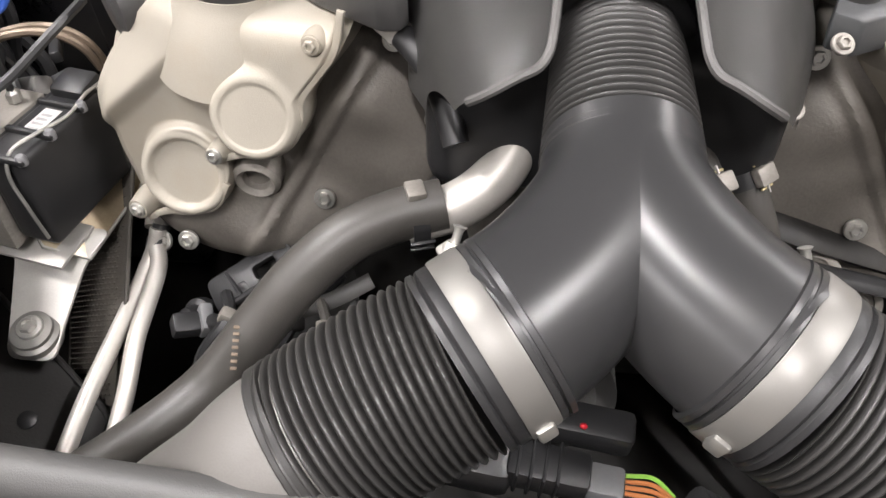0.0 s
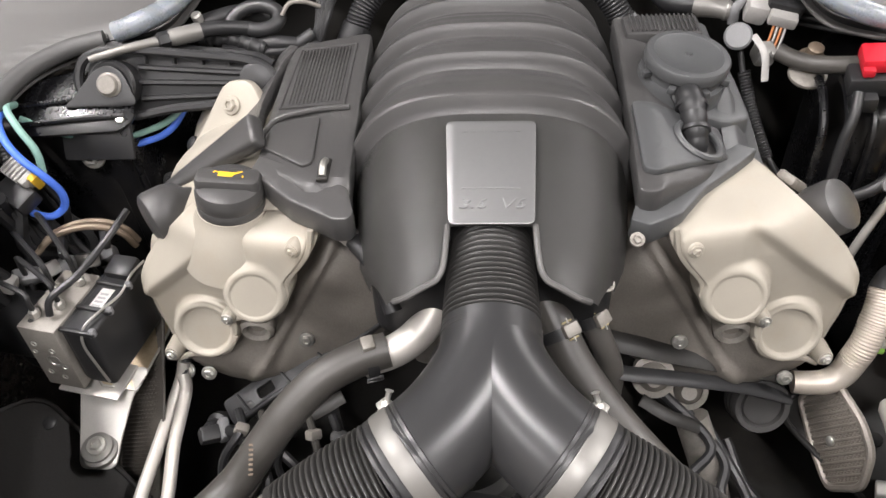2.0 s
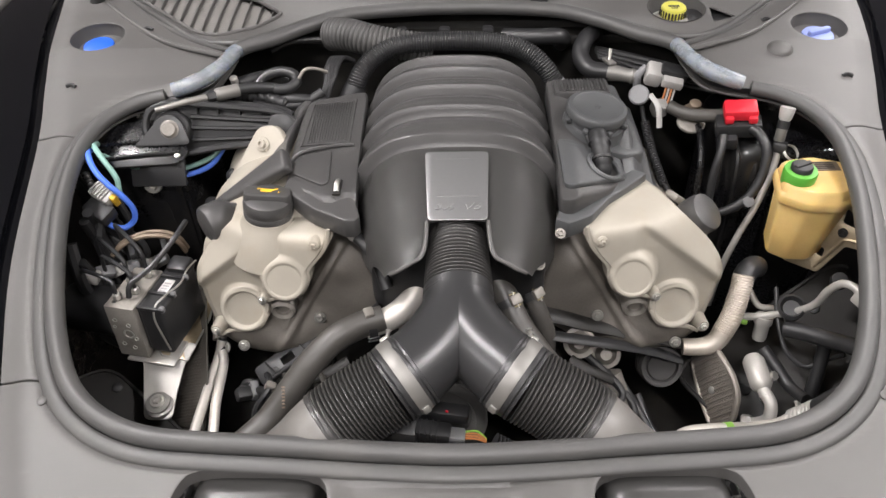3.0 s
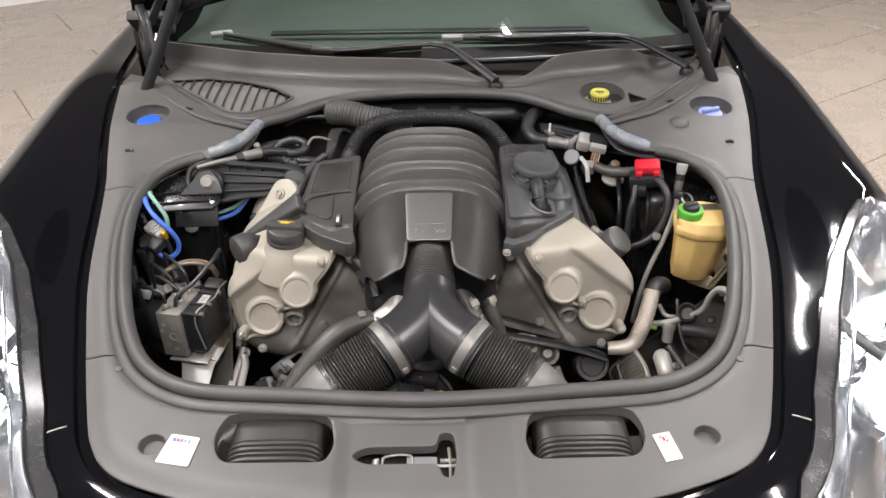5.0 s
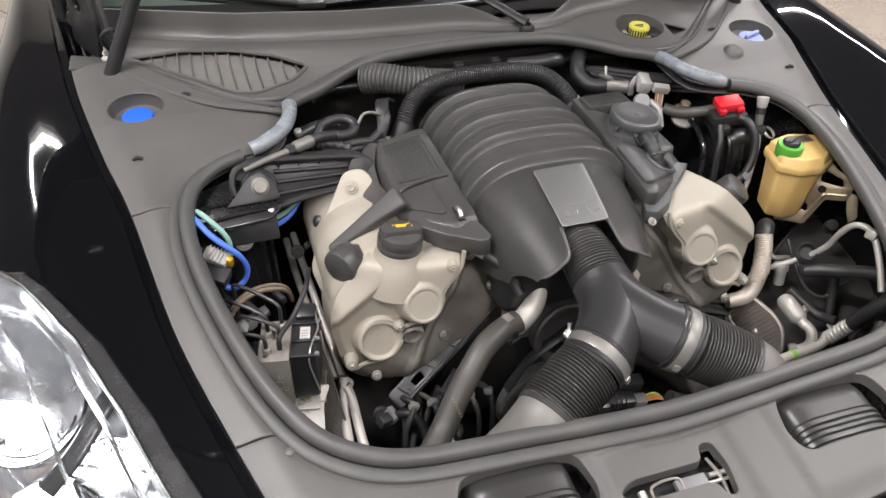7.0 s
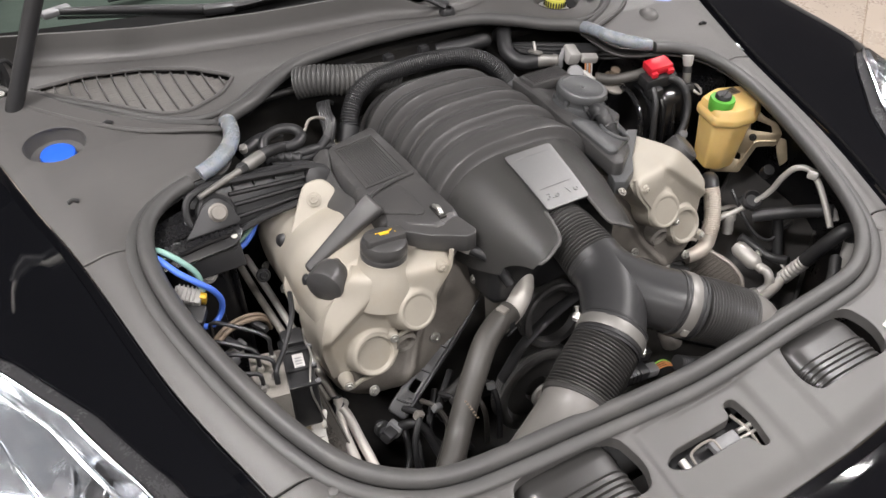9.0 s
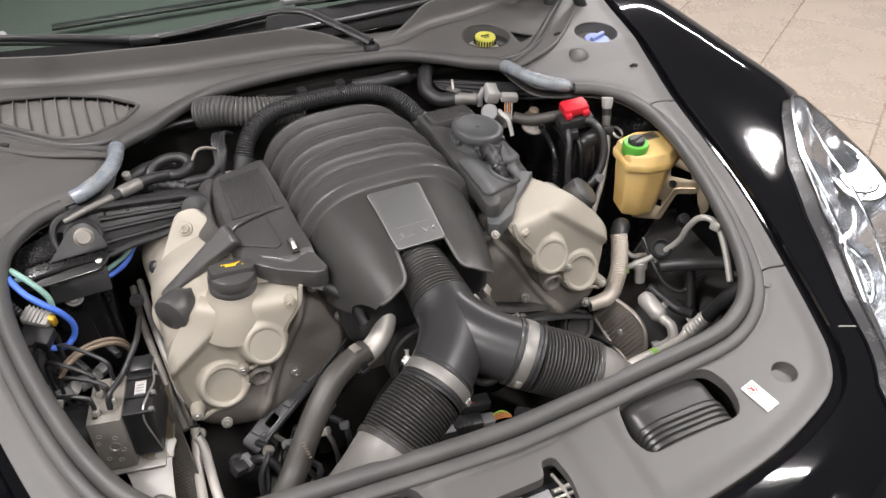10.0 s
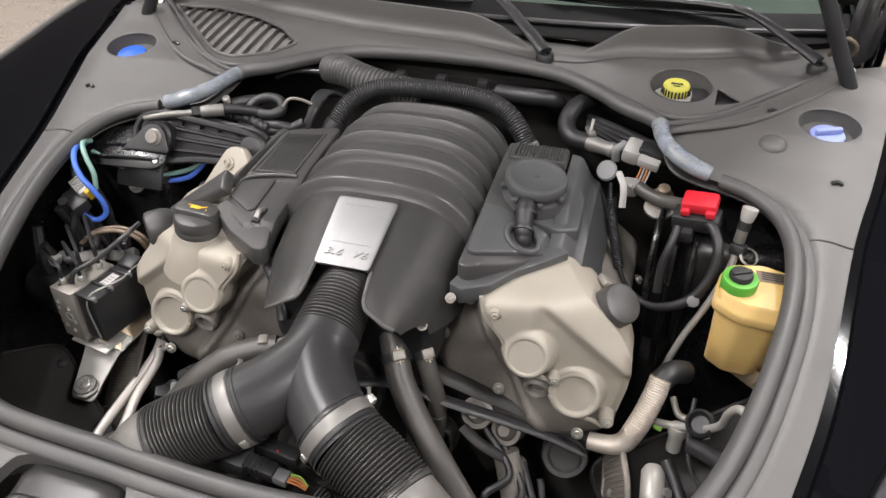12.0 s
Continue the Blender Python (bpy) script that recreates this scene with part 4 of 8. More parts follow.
def build_wipers():
    """Two wipers at rest: arm from its pivot up to a knee, then a rod back along the blade."""
    sets = (((0.160, 1.030, 0.968), [(0.160, 1.030, 0.982), (0.110, 1.078, 1.008), (0.055, 1.130, 1.033), (0.008, 1.160, 1.036)],
             [(0.012, 1.160, 1.036), (-0.10, 1.168, 1.028), (-0.20, 1.176, 1.019), (-0.275, 1.190, 1.013)],
             [(-0.02, 1.190, 1.020), (-0.16, 1.192, 1.012), (-0.28, 1.205, 1.010), (-0.42, 1.255, 1.020), (-0.56, 1.312, 1.026)], "black wiper arm lying along the windscreen's foot"),
            ((0.640, 1.095, 0.975), [(0.640, 1.095, 0.990), (0.585, 1.135, 1.012), (0.535, 1.175, 1.030), (0.492, 1.205, 1.036)],
             [(0.496, 1.205, 1.036), (0.40, 1.212, 1.038), (0.28, 1.215, 1.036), (0.16, 1.218, 1.033)],
             [(0.52, 1.225, 1.026), (0.36, 1.228, 1.026), (0.20, 1.232, 1.026), (0.06, 1.238, 1.028)], "black wiper arm with long blade on the windscreen"))
    for pivot, arm, rod, blade, lab in sets:
        w = thing("wiper", pivot, lab, "wiper", "wipers")
        part("pivot", lathe([(0.017, -0.014), (0.017, 0.006), (0.012, 0.012), (0.008, 0.012), (0.008, 0.006), (0, 0.006)], pose(*pivot, 10)), BLACK, w)
        part("arm", tube(arm, lambda f, s: 0.0145 - 0.004 * f, 12, 8, 0.6), BLACK, w)
        part("arm_rod", tube(rod, 0.0085, 10, 5, 0.75), BLACK, w)
        part("blade", tube(blade, lambda f, s: 0.0095 - 0.003 * abs(2 * f - 1), 10, 6, 1.1), BLACK, w)
        part("blade_lip", tube([(x, y + 0.004, z - 0.014) for x, y, z in blade], 0.0035, 6, 6), BLACK, w)
        end = Vector(blade[-1])
        part("end_cap", block((0.060, 0.020, 0.014), Matrix.Translation(end) @ pose(0, 0, 0, 12, 0, 20 if pivot[0] < 0.3 else 4), 0.005), GREY_PLASTIC, w)
        part("adapter", block((0.062, 0.022, 0.018), Matrix.Translation(rod[-1]) @ pose(0, 0, 0, 10, 0, -8), 0.006), BLACK, w)


def build_bonnet():
    b = thing("bonnet", (0, 1.15, 1.2), "open black bonnet with felt lining above the bay", "bonnet")
    m = Matrix.Translation((0, 1.20, 1.22)) @ Matrix.Rotation(radians(-66), 4, "X")
    shape = rounded([(-0.77, 0.165), (-0.63, 0.125), (-0.50, 0.085), (-0.25, 0.03), (0.25, 0.03), (0.50, 0.085), (0.63, 0.125), (0.77, 0.165), (0.72, -0.10), (0.60, -0.85), (0.42, -1.14), (-0.42, -1.14), (-0.60, -0.85), (-0.72, -0.10)], 0.03)
    part("skin", slab(shape, 0.012, m, 0.004), PAINT, b)
    part("liner", slab([(x * 0.88, -0.06 + y * 0.88) for x, y in shape], 0.012, m @ Matrix.Translation((0, 0, -0.013)), 0.004), LINER, b)
    for sx in (1, -1):
        s = thing("bonnet_strut", (sx * 0.703, 1.035, 0.943), "black gas strut holding the bonnet open", "gas strut", "bonnet struts")
        base, d = Vector((sx * 0.703, 1.035, 0.943)), Vector((-sx * 0.125, 0.012, 0.245)).normalized()
        part("cylinder", tube([base + d * 0.02, base + d * 0.2, base + d * 0.36], 0.0135, 14, 3), BLACK, s)
        part("rod", tube([base + d * 0.36, base + d * 0.50], 0.005, 10, 2), STEEL, s)
        part("socket", block((0.024, 0.028, 0.03), frame_of(base + d * 0.01, d), 0.005), BLACK, s)
        part("ball", lathe([(0, -0.012), (0.010, -0.006), (0.012, 0), (0.010, 0.006), (0.004, 0.010), (0.004, 0.02)], frame_of(base, (sx, 0, 0)), 14), STEEL, s)
        h = b
        part("hinge_lower_arm", slab(rounded([(-0.05, -0.02), (0.05, -0.02), (0.06, 0.03), (0.02, 0.14), (-0.02, 0.16), (-0.05, 0.10)], 0.02), 0.01, pose(sx * 0.705, 1.17, 0.965, 90, 0, sx * 70), 0.002), BLACK, h)
        part("hinge_cheek", slab(rounded([(-0.06, -0.05), (0.05, -0.06), (0.075, 0.02), (0.05, 0.10), (0.0, 0.13), (-0.04, 0.06)], 0.016), 0.022, pose(sx * 0.742, 1.215, 1.005, 90, 0, sx * 62), 0.004, [[(0.005 + 0.014 * math.cos(a), 0.045 + 0.014 * math.sin(a)) for a in (2 * math.pi * k / 16 for k in range(16))]]), BLACK, h)
        part("hinge_pad", block((0.10, 0.09, 0.03), pose(sx * 0.715, 1.235, 1.080, -40, 0, 0), 0.008), BLACK, h)
        part("hinge_upper_arm", tube([(sx * 0.70, 1.18, 1.09), (sx * 0.66, 1.17, 1.15), (sx * 0.61, 1.17, 1.22)], 0.018, 8, 5, 0.5), BLACK, h)
        part("hinge_plate", block((0.09, 0.07, 0.012), pose(sx * 0.725, 1.125, 0.955, 0, -sx * 12, 0), 0.004), TRIM, h)
        for k in range(3):
            part("hinge_bolt", lathe([(0.007, 0), (0.007, 0.006), (0, 0.006)], frame_of((sx * 0.70, 1.11 + 0.03 * k, 0.97), (0, -0.5, 1)), 6), STEEL, h)
        part("hinge_cable", tube([(sx * 0.66, 1.13, 0.99), (sx * 0.675, 1.11, 1.03), (sx * 0.70, 1.12, 1.01), (sx * 0.69, 1.15, 0.97)], 0.004, 8, 6), COPPER if sx == 1 else BLACK, h)


# ---- engine bay shell ----
def build_bay():
    for name, size, at, lab in (("bulkhead_shelf", (1.36, 0.30, 0.02), (0, 1.13, 0.905), "black water tray"), ("bay_floor", (1.3, 1.0, 0.03), (0, 0.53, 0.33), "dark undertray"), ("bay_wall_front", (1.24, 0.03, 0.30), (0, 0.055, 0.49), "dark radiator carrier"),
                                ("bay_wall_rear", (1.24, 0.03, 0.6), (0, 1.035, 0.63), "black bulkhead")):
        tagged(part(name, block(size, Matrix.Translation(at), 0.006), DARK), lab + " of the engine bay", "bay wall", "", "structure")
    for sx in (1, -1):
        bm = bmesh.new()
        rows = []
        for k in range(9):
            z = 0.34 + 0.56 * k / 8
            rows.append([bm.verts.new((sx * (float(np.interp(y, [0.05, 0.2, 0.4, 0.7, 1.0], [0.50, 0.57, 0.645, 0.69, 0.71])) - 0.10 * (1 - k / 8) * smooth(0.35, 0.7, y)), y, min(z, deck(y) - 0.03))) for y in np.linspace(0.05, 1.04, 24)])
        for a, b in zip(rows, rows[1:]):
            for k in range(len(a) - 1):
                bm.faces.new((a[k], a[k + 1], b[k + 1], b[k]))
        bmesh.ops.solidify(bm, geom=bm.faces[:], thickness=0.004)
        tagged(part("inner_fender_left" if sx < 0 else "inner_fender_right", bm, INNER_PAINT), "glossy black painted inner fender wall", "inner fender", "", "structure")


build_trim()
build_seal()
build_body()
build_cowl()
build_wipers()
build_bonnet()
build_bay()


# ---- engine ----
FACE_UP = Vector((0, 0.34, 0.94)).normalized()
COVER_HALF = [(-0.012, 0.134), (-0.054, 0.097), (-0.087, 0.062), (-0.104, 0.026), (-0.105, -0.016), (-0.099, -0.050), (-0.094, -0.070), (-0.078, -0.082), (-0.060, -0.073), (-0.034, -0.070), (-0.010, -0.060), (0.004, -0.036), (0.004, -0.018), (0.022, -0.010), (0.046, -0.007), (0.064, 0.006), (0.073, 0.026), (0.076, 0.043), (0.102, 0.076), (0.112, 0.098), (0.108, 0.112), (0.066, 0.142), (0.024, 0.153)]
UPPER_BOSS, LOWER_BOSS = Vector((0.038, 0.028)), Vector((-0.034, -0.031))


def cover_plane(u, v):
    """The flange plane of the cast front cover, leaning inwards and up."""
    return 0.006 + 0.17 * (u + v)


def cover_height(u, v, s, roof_z, neck):
    """Relief of the cast cover: a dome that breaks along a slanting edge into a recessed wedge, a cylinder end and a lower boss."""
    p = Vector((u, v))
    base = cover_plane(u, v)
    a, b = UPPER_BOSS, Vector((0.086, 0.078))
    k = min(max((p - a).dot(b - a) / (b - a).length_squared, 0.0), 1.0)
    round_top = (p - a - (b - a) * k).length - 0.051
    if neck:
        around = (p - Vector((0.028, 0.100))).length - 0.046
        round_top = -0.012 * math.log(math.exp(-max(min(round_top / 0.012, 40), -40)) + math.exp(-max(min(around / 0.012, 40), -40)))
    edge = 0.79 * (v - 0.086) - 0.61 * (u + 0.008)
    soft = 0.010
    d = -soft * math.log(math.exp(-max(min(round_top / soft, 40), -40)) + math.exp(-max(min(edge / soft, 40), -40)))
    fall = 0.5 * (d + math.sqrt(d * d + 0.006 ** 2))
    h = base - 0.64 * fall
    roof = (roof_z - 0.94 * v) / 0.34
    h = -0.018 * math.log(math.exp(max(min(-h / 0.018, 60), -60)) + math.exp(max(min(-roof / 0.018, 60), -60)))
    du = (p - UPPER_BOSS).length
    dl = (p - LOWER_BOSS).length
    inside = smooth(0.0, 0.016, -edge) * smooth(0.034, 0.044, du) * (1 - smooth(0.018, 0.040, u)) * smooth(0.034, 0.044, dl)
    h -= inside * (0.006 + 0.13 * max(0.07 - v, 0.0))
    h -= 0.012 * smooth(0.88, 1.0, s) * (1 - smooth(0.0, 0.02, d))
    top = cover_plane(*UPPER_BOSS) + 0.010 - 0.05 * (u - UPPER_BOSS.x)
    h = h + (top - h) * (1 - smooth(0.029, 0.041, du))
    h -= 0.0014 * (1 - smooth(0.0245, 0.0262, du))
    top = cover_plane(*LOWER_BOSS) - 0.002
    h = h + (top - h) * (1 - smooth(0.034, 0.042, dl))
    h += 0.0020 * smooth(0.0285, 0.0305, dl) * (1 - smooth(0.033, 0.038, dl))
    h -= 0.0036 * (1 - smooth(0.0270, 0.0290, dl))
    return h


def build_cam_cover(engine, sx):
    origin = Vector((sx * 0.29, 0.44, 0.75))
    m = Matrix.Translation(origin) @ Matrix((Vector((-sx, 0, 0)), FACE_UP, Vector((0, -FACE_UP.z, FACE_UP.y)))).transposed().to_4x4()
    loop = [tuple(p) for p in spline(COVER_HALF, 11, True)]
    c = part("cam_cover", relief(loop, m, lambda u, v, s: cover_height(u, v, s, 0.104 if sx < 0 else 0.115, sx < 0), 76, 0.13, 0.85), CREAM, engine, "warm cream cast aluminium cover with two round bosses", 50)
    # flange with bolts on the inner side
    for line in ([(0.111, 0.108), (0.103, 0.077), (0.077, 0.043), (0.074, 0.026), (0.065, 0.005), (0.046, -0.008), (0.022, -0.011), (0.004, -0.016)], [(0.004, -0.038), (-0.010, -0.061), (-0.034, -0.071), (-0.060, -0.074), (-0.078, -0.083)]):
        run = [Vector(p[:2]) for p in spline(line, 6)]
        inner = []
        for k, p in enumerate(run):
            d = (run[min(k + 1, len(run) - 1)] - run[max(k - 1, 0)]).normalized()
            inner.append(p + Vector((d.y, -d.x)) * 0.0055)
        strip = [tuple(p) for p in run] + [tuple(p) for p in inner[::-1]]
        part("flange", slab(strip, 0.007, m, 0.0012, (), lambda u, v: cover_plane(u, v) - 0.0035, 0.012), CREAM, c)
    face = m.to_3x3() @ Vector((-0.17, -0.17, 1)).normalized()
    for u, v, r in ((0.087, 0.085, 0.0085), (-0.002, -0.010, 0.0080), (-0.084, -0.070, 0.0095)):
        at = m @ Vector((u, v, cover_plane(u, v)))
        part("lug", lathe([(r * 1.35, -0.022), (r * 1.12, -0.006), (r, 0.0), (r * 0.9, 0.0015), (0, 0.0015)], frame_of(at, face), 24), CREAM, c)
        bolt(c, at + face * 0.002, face, 0.0046, CREAM if r == 0.0085 else STEEL, "cover_bolt")
    # rear body of the bank, under the coil cover
    if sx > 0:
        body = block((0.150, 0.36, 0.10), Matrix.Translation((0.305, 0.66, 0.735)) @ Matrix.Rotation(radians(40), 4, "Y"), 0.03, 5)
        part("bank_cover", body, CASTING, engine, "cast aluminium valve cover", 50)
    else:
        section = spline([(-0.345, 0.620), (-0.376, 0.690), (-0.390, 0.748), (-0.386, 0.796), (-0.356, 0.836), (-0.300, 0.860), (-0.235, 0.868), (-0.190, 0.868)], 5)
        bm, rows = bmesh.new(), []
        for y in np.linspace(0.480, 0.83, 50):
            swell = 0.008 * math.exp(-((y - 0.60) / 0.035) ** 2) + 0.008 * math.exp(-((y - 0.72) / 0.035) ** 2) - 0.030 * (1 - smooth(0.48, 0.505, y)) * 0.3
            rows.append([bm.verts.new((x - swell * smooth(0.74, 0.80, z) * 0.6 + 0.02 * smooth(0.74, 0.83, y), y, z + swell * smooth(0.70, 0.78, z))) for x, z in section])
        for a, b in zip(rows, rows[1:]):
            for k in range(len(a) - 1):
                bm.faces.new((a[k], a[k + 1], b[k + 1], b[k]))
        body = part("bank_cover", bm, CREAM, engine, "cream cast aluminium valve cover", 60)
        for y, x, z in ((0.555, -0.372, 0.806), (0.665, -0.372, 0.812)):
            part("screw_boss", lathe([(0, -0.014), (0.009, -0.012), (0.0125, 0.0), (0.011, 0.008), (0.006, 0.012), (0, 0.013)], frame_of((x, y, z), (-0.75, -0.45, 0.5)), 18), BLACK, body, "black rounded screw cap")
        bolt(body, (-0.384, 0.512, 0.770), (-0.85, -0.4, 0.35), 0.0045, CREAM, "cover_bolt")
    # dark timing case behind
    case = [(-0.080, -0.10), (-0.02, -0.125), (0.07, -0.115), (0.150, -0.075), (0.198, -0.01), (0.185, 0.05), (0.150, 0.095), (0.10, 0.11), (0.0, 0.09), (-0.06, 0.0), (-0.095, -0.06)]
    loop = [tuple(p) for p in spline(case, 10, True)]

    def case_height(u, v, s):
        h = -0.010 - 0.03 * s ** 8
        h += 0.016 * math.exp(-(((u - 0.105) / 0.04) ** 2 + ((v - 0.03) / 0.035) ** 2))
        h += 0.010 * math.exp(-(((u - 0.02) / 0.05) ** 2 + ((v + 0.10) / 0.03) ** 2))
        h += 0.006 * math.sin(52 * u + 1.3 * math.sin(40 * v)) * math.sin(47 * v) * (1 - s)
        h += 0.008 * smooth(0.012, 0.004, abs(u - 0.6 * v - 0.075)) * (1 - s ** 6)
        return h - 0.02

    t = part("timing_case", relief(loop, m, case_height, 30, 0.16, 0.8), CASE, engine, "dark stained cast aluminium timing case", 45)
    for u, v in ((0.077, -0.052), (0.135, 0.080), (-0.045, -0.098), (0.168, 0.02)):
        bolt(t, m @ Vector((u, v, -0.024)), m.to_3x3() @ Vector((0, 0, 1)), 0.006, STEEL, "case_bolt")
    # oval port under the covers
    part("port", lathe([(0.020, -0.03), (0.020, -0.002), (0.016, 0.002), (0.012, -0.002), (0.012, -0.02), (0, -0.02)], m @ Matrix.Translation((0.022, -0.038, -0.016)) @ Matrix.Rotation(0.5, 4, "X")), CASTING, t)
    # breather plug
    if sx > 0:
        mm = frame_of((0.334, 0.532, 0.792), Vector((0.55, -0.35, 0.76)))
        part("breather_plug", lathe([(0.021, -0.02), (0.021, 0.012), (0.027, 0.022), (0.0305, 0.034), (0.0305, 0.056), (0.0285, 0.064), (0.022, 0.067), (0, 0.0675)], mm, 32), COVER, engine, "dark grey rounded plastic plug")
    else:
        mm = frame_of((-0.358, 0.508, 0.835), Vector((-0.72, -0.62, -0.05)))
        plug = part("breather_plug", lathe([(0.010, -0.040), (0.016, -0.028), (0.026, -0.018), (0.0295, -0.006), (0.0298, 0.014), (0.0280, 0.0195), (0.0225, 0.0225), (0, 0.0235)], mm, 36), COVER, engine, "dark grey rounded plastic cup")
    # chain of small bolts along the bank's outer flank
    for k in range(2, 4):
        bolt(engine, (sx * (0.372 + 0.006 * k), 0.52 + 0.075 * k, 0.708), (sx * 0.8, 0, 0.6), 0.006, STEEL, "flank_bolt")
    return m


def build_oil_neck(engine):
    at, axis = Vector((-0.275, 0.489, 0.852)), Vector((0.10, 0.0, 1.0)).normalized()
    m = frame_of(at, axis)
    part("oil_neck", lathe([(0.060, -0.060), (0.054, -0.036), (0.0470, -0.016), (0.0405, -0.003), (0.0372, 0.004), (0.0365, 0.008), (0.034, 0.009), (0, 0.009)], m, 44), CREAM, engine, "cream cast filler neck")
    cap = thing("oil_filler_cap", at, "dark grey oil filler cap with a yellow oil can mark", "oil cap")
    part("skirt", lathe([(0.0345, 0.005), (0.0360, 0.009), (0.0360, 0.016), (0.0350, 0.018), (0.0360, 0.020), (0.0358, 0.030), (0.0335, 0.036), (0.027, 0.0395), (0, 0.0405)], m, 44), COVER, cap)
    grip = rounded([(-0.0335, -0.009), (-0.028, -0.014), (0.028, -0.014), (0.0335, -0.009), (0.0335, 0.009), (0.028, 0.014), (-0.028, 0.014), (-0.0335, 0.009)], 0.006)
    part("grip", slab(grip, 0.022, m @ pose(0, 0, 0.048, 0, 0, -88), 0.005), COVER, cap)
    # oil can mark: body, spout, handle and drop
    k = m @ pose(0, 0, 0.0486, 0, 0, -90)
    mark = part("oil_can_mark", slab([(-0.009, -0.004), (0.006, -0.004), (0.008, 0.0035), (-0.009, 0.0035)], 0.0004, k, 0.0001), YELLOW_MARK, cap, "yellow oil can sign")
    part("spout", slab([(0.006, -0.001), (0.015, 0.005), (0.0145, 0.0065), (0.006, 0.003)], 0.0004, k, 0.0001), YELLOW_MARK, mark)
    part("handle", slab([(-0.015, 0.001), (-0.0135, 0.0045), (-0.009, 0.003), (-0.009, 0.0015), (-0.0125, 0.0028), (-0.0137, 0.0005)], 0.0004, k, 0.0001), YELLOW_MARK, mark)
    part("drop", slab([(0.0165, 0.0), (0.0177, -0.003), (0.0165, -0.0045), (0.0153, -0.003)], 0.0004, k, 0.0001), YELLOW_MARK, mark)


TOP_LINE = ([0.30, 0.35, 0.40, 0.455, 0.51, 0.56, 0.65, 0.75, 0.82, 0.855, 0.88], [0.882, 0.8955, 0.910, 0.928, 0.9435, 0.950, 0.956, 0.955, 0.944, 0.932, 0.905])
HALF_WIDTH = ([0.33, 0.35, 0.385, 0.45, 0.52, 0.55, 0.60, 0.75, 0.84, 0.88], [0.097, 0.102, 0.115, 0.139, 0.150, 0.153, 0.154, 0.150, 0.143, 0.130])


def manifold_z(x, y, grow=0.0):
    w = float(np.interp(y, *HALF_WIDTH)) + grow
    top = float(np.interp(y, *TOP_LINE)) + grow
    low = float(np.interp(y, [0.34, 0.40, 0.46, 0.56], [0.838, 0.820, 0.803, 0.79]))
    return low + (top - low) * max(1 - min(abs(x) / w, 1) ** 3.1, 0.0) ** (1 / 2.5)


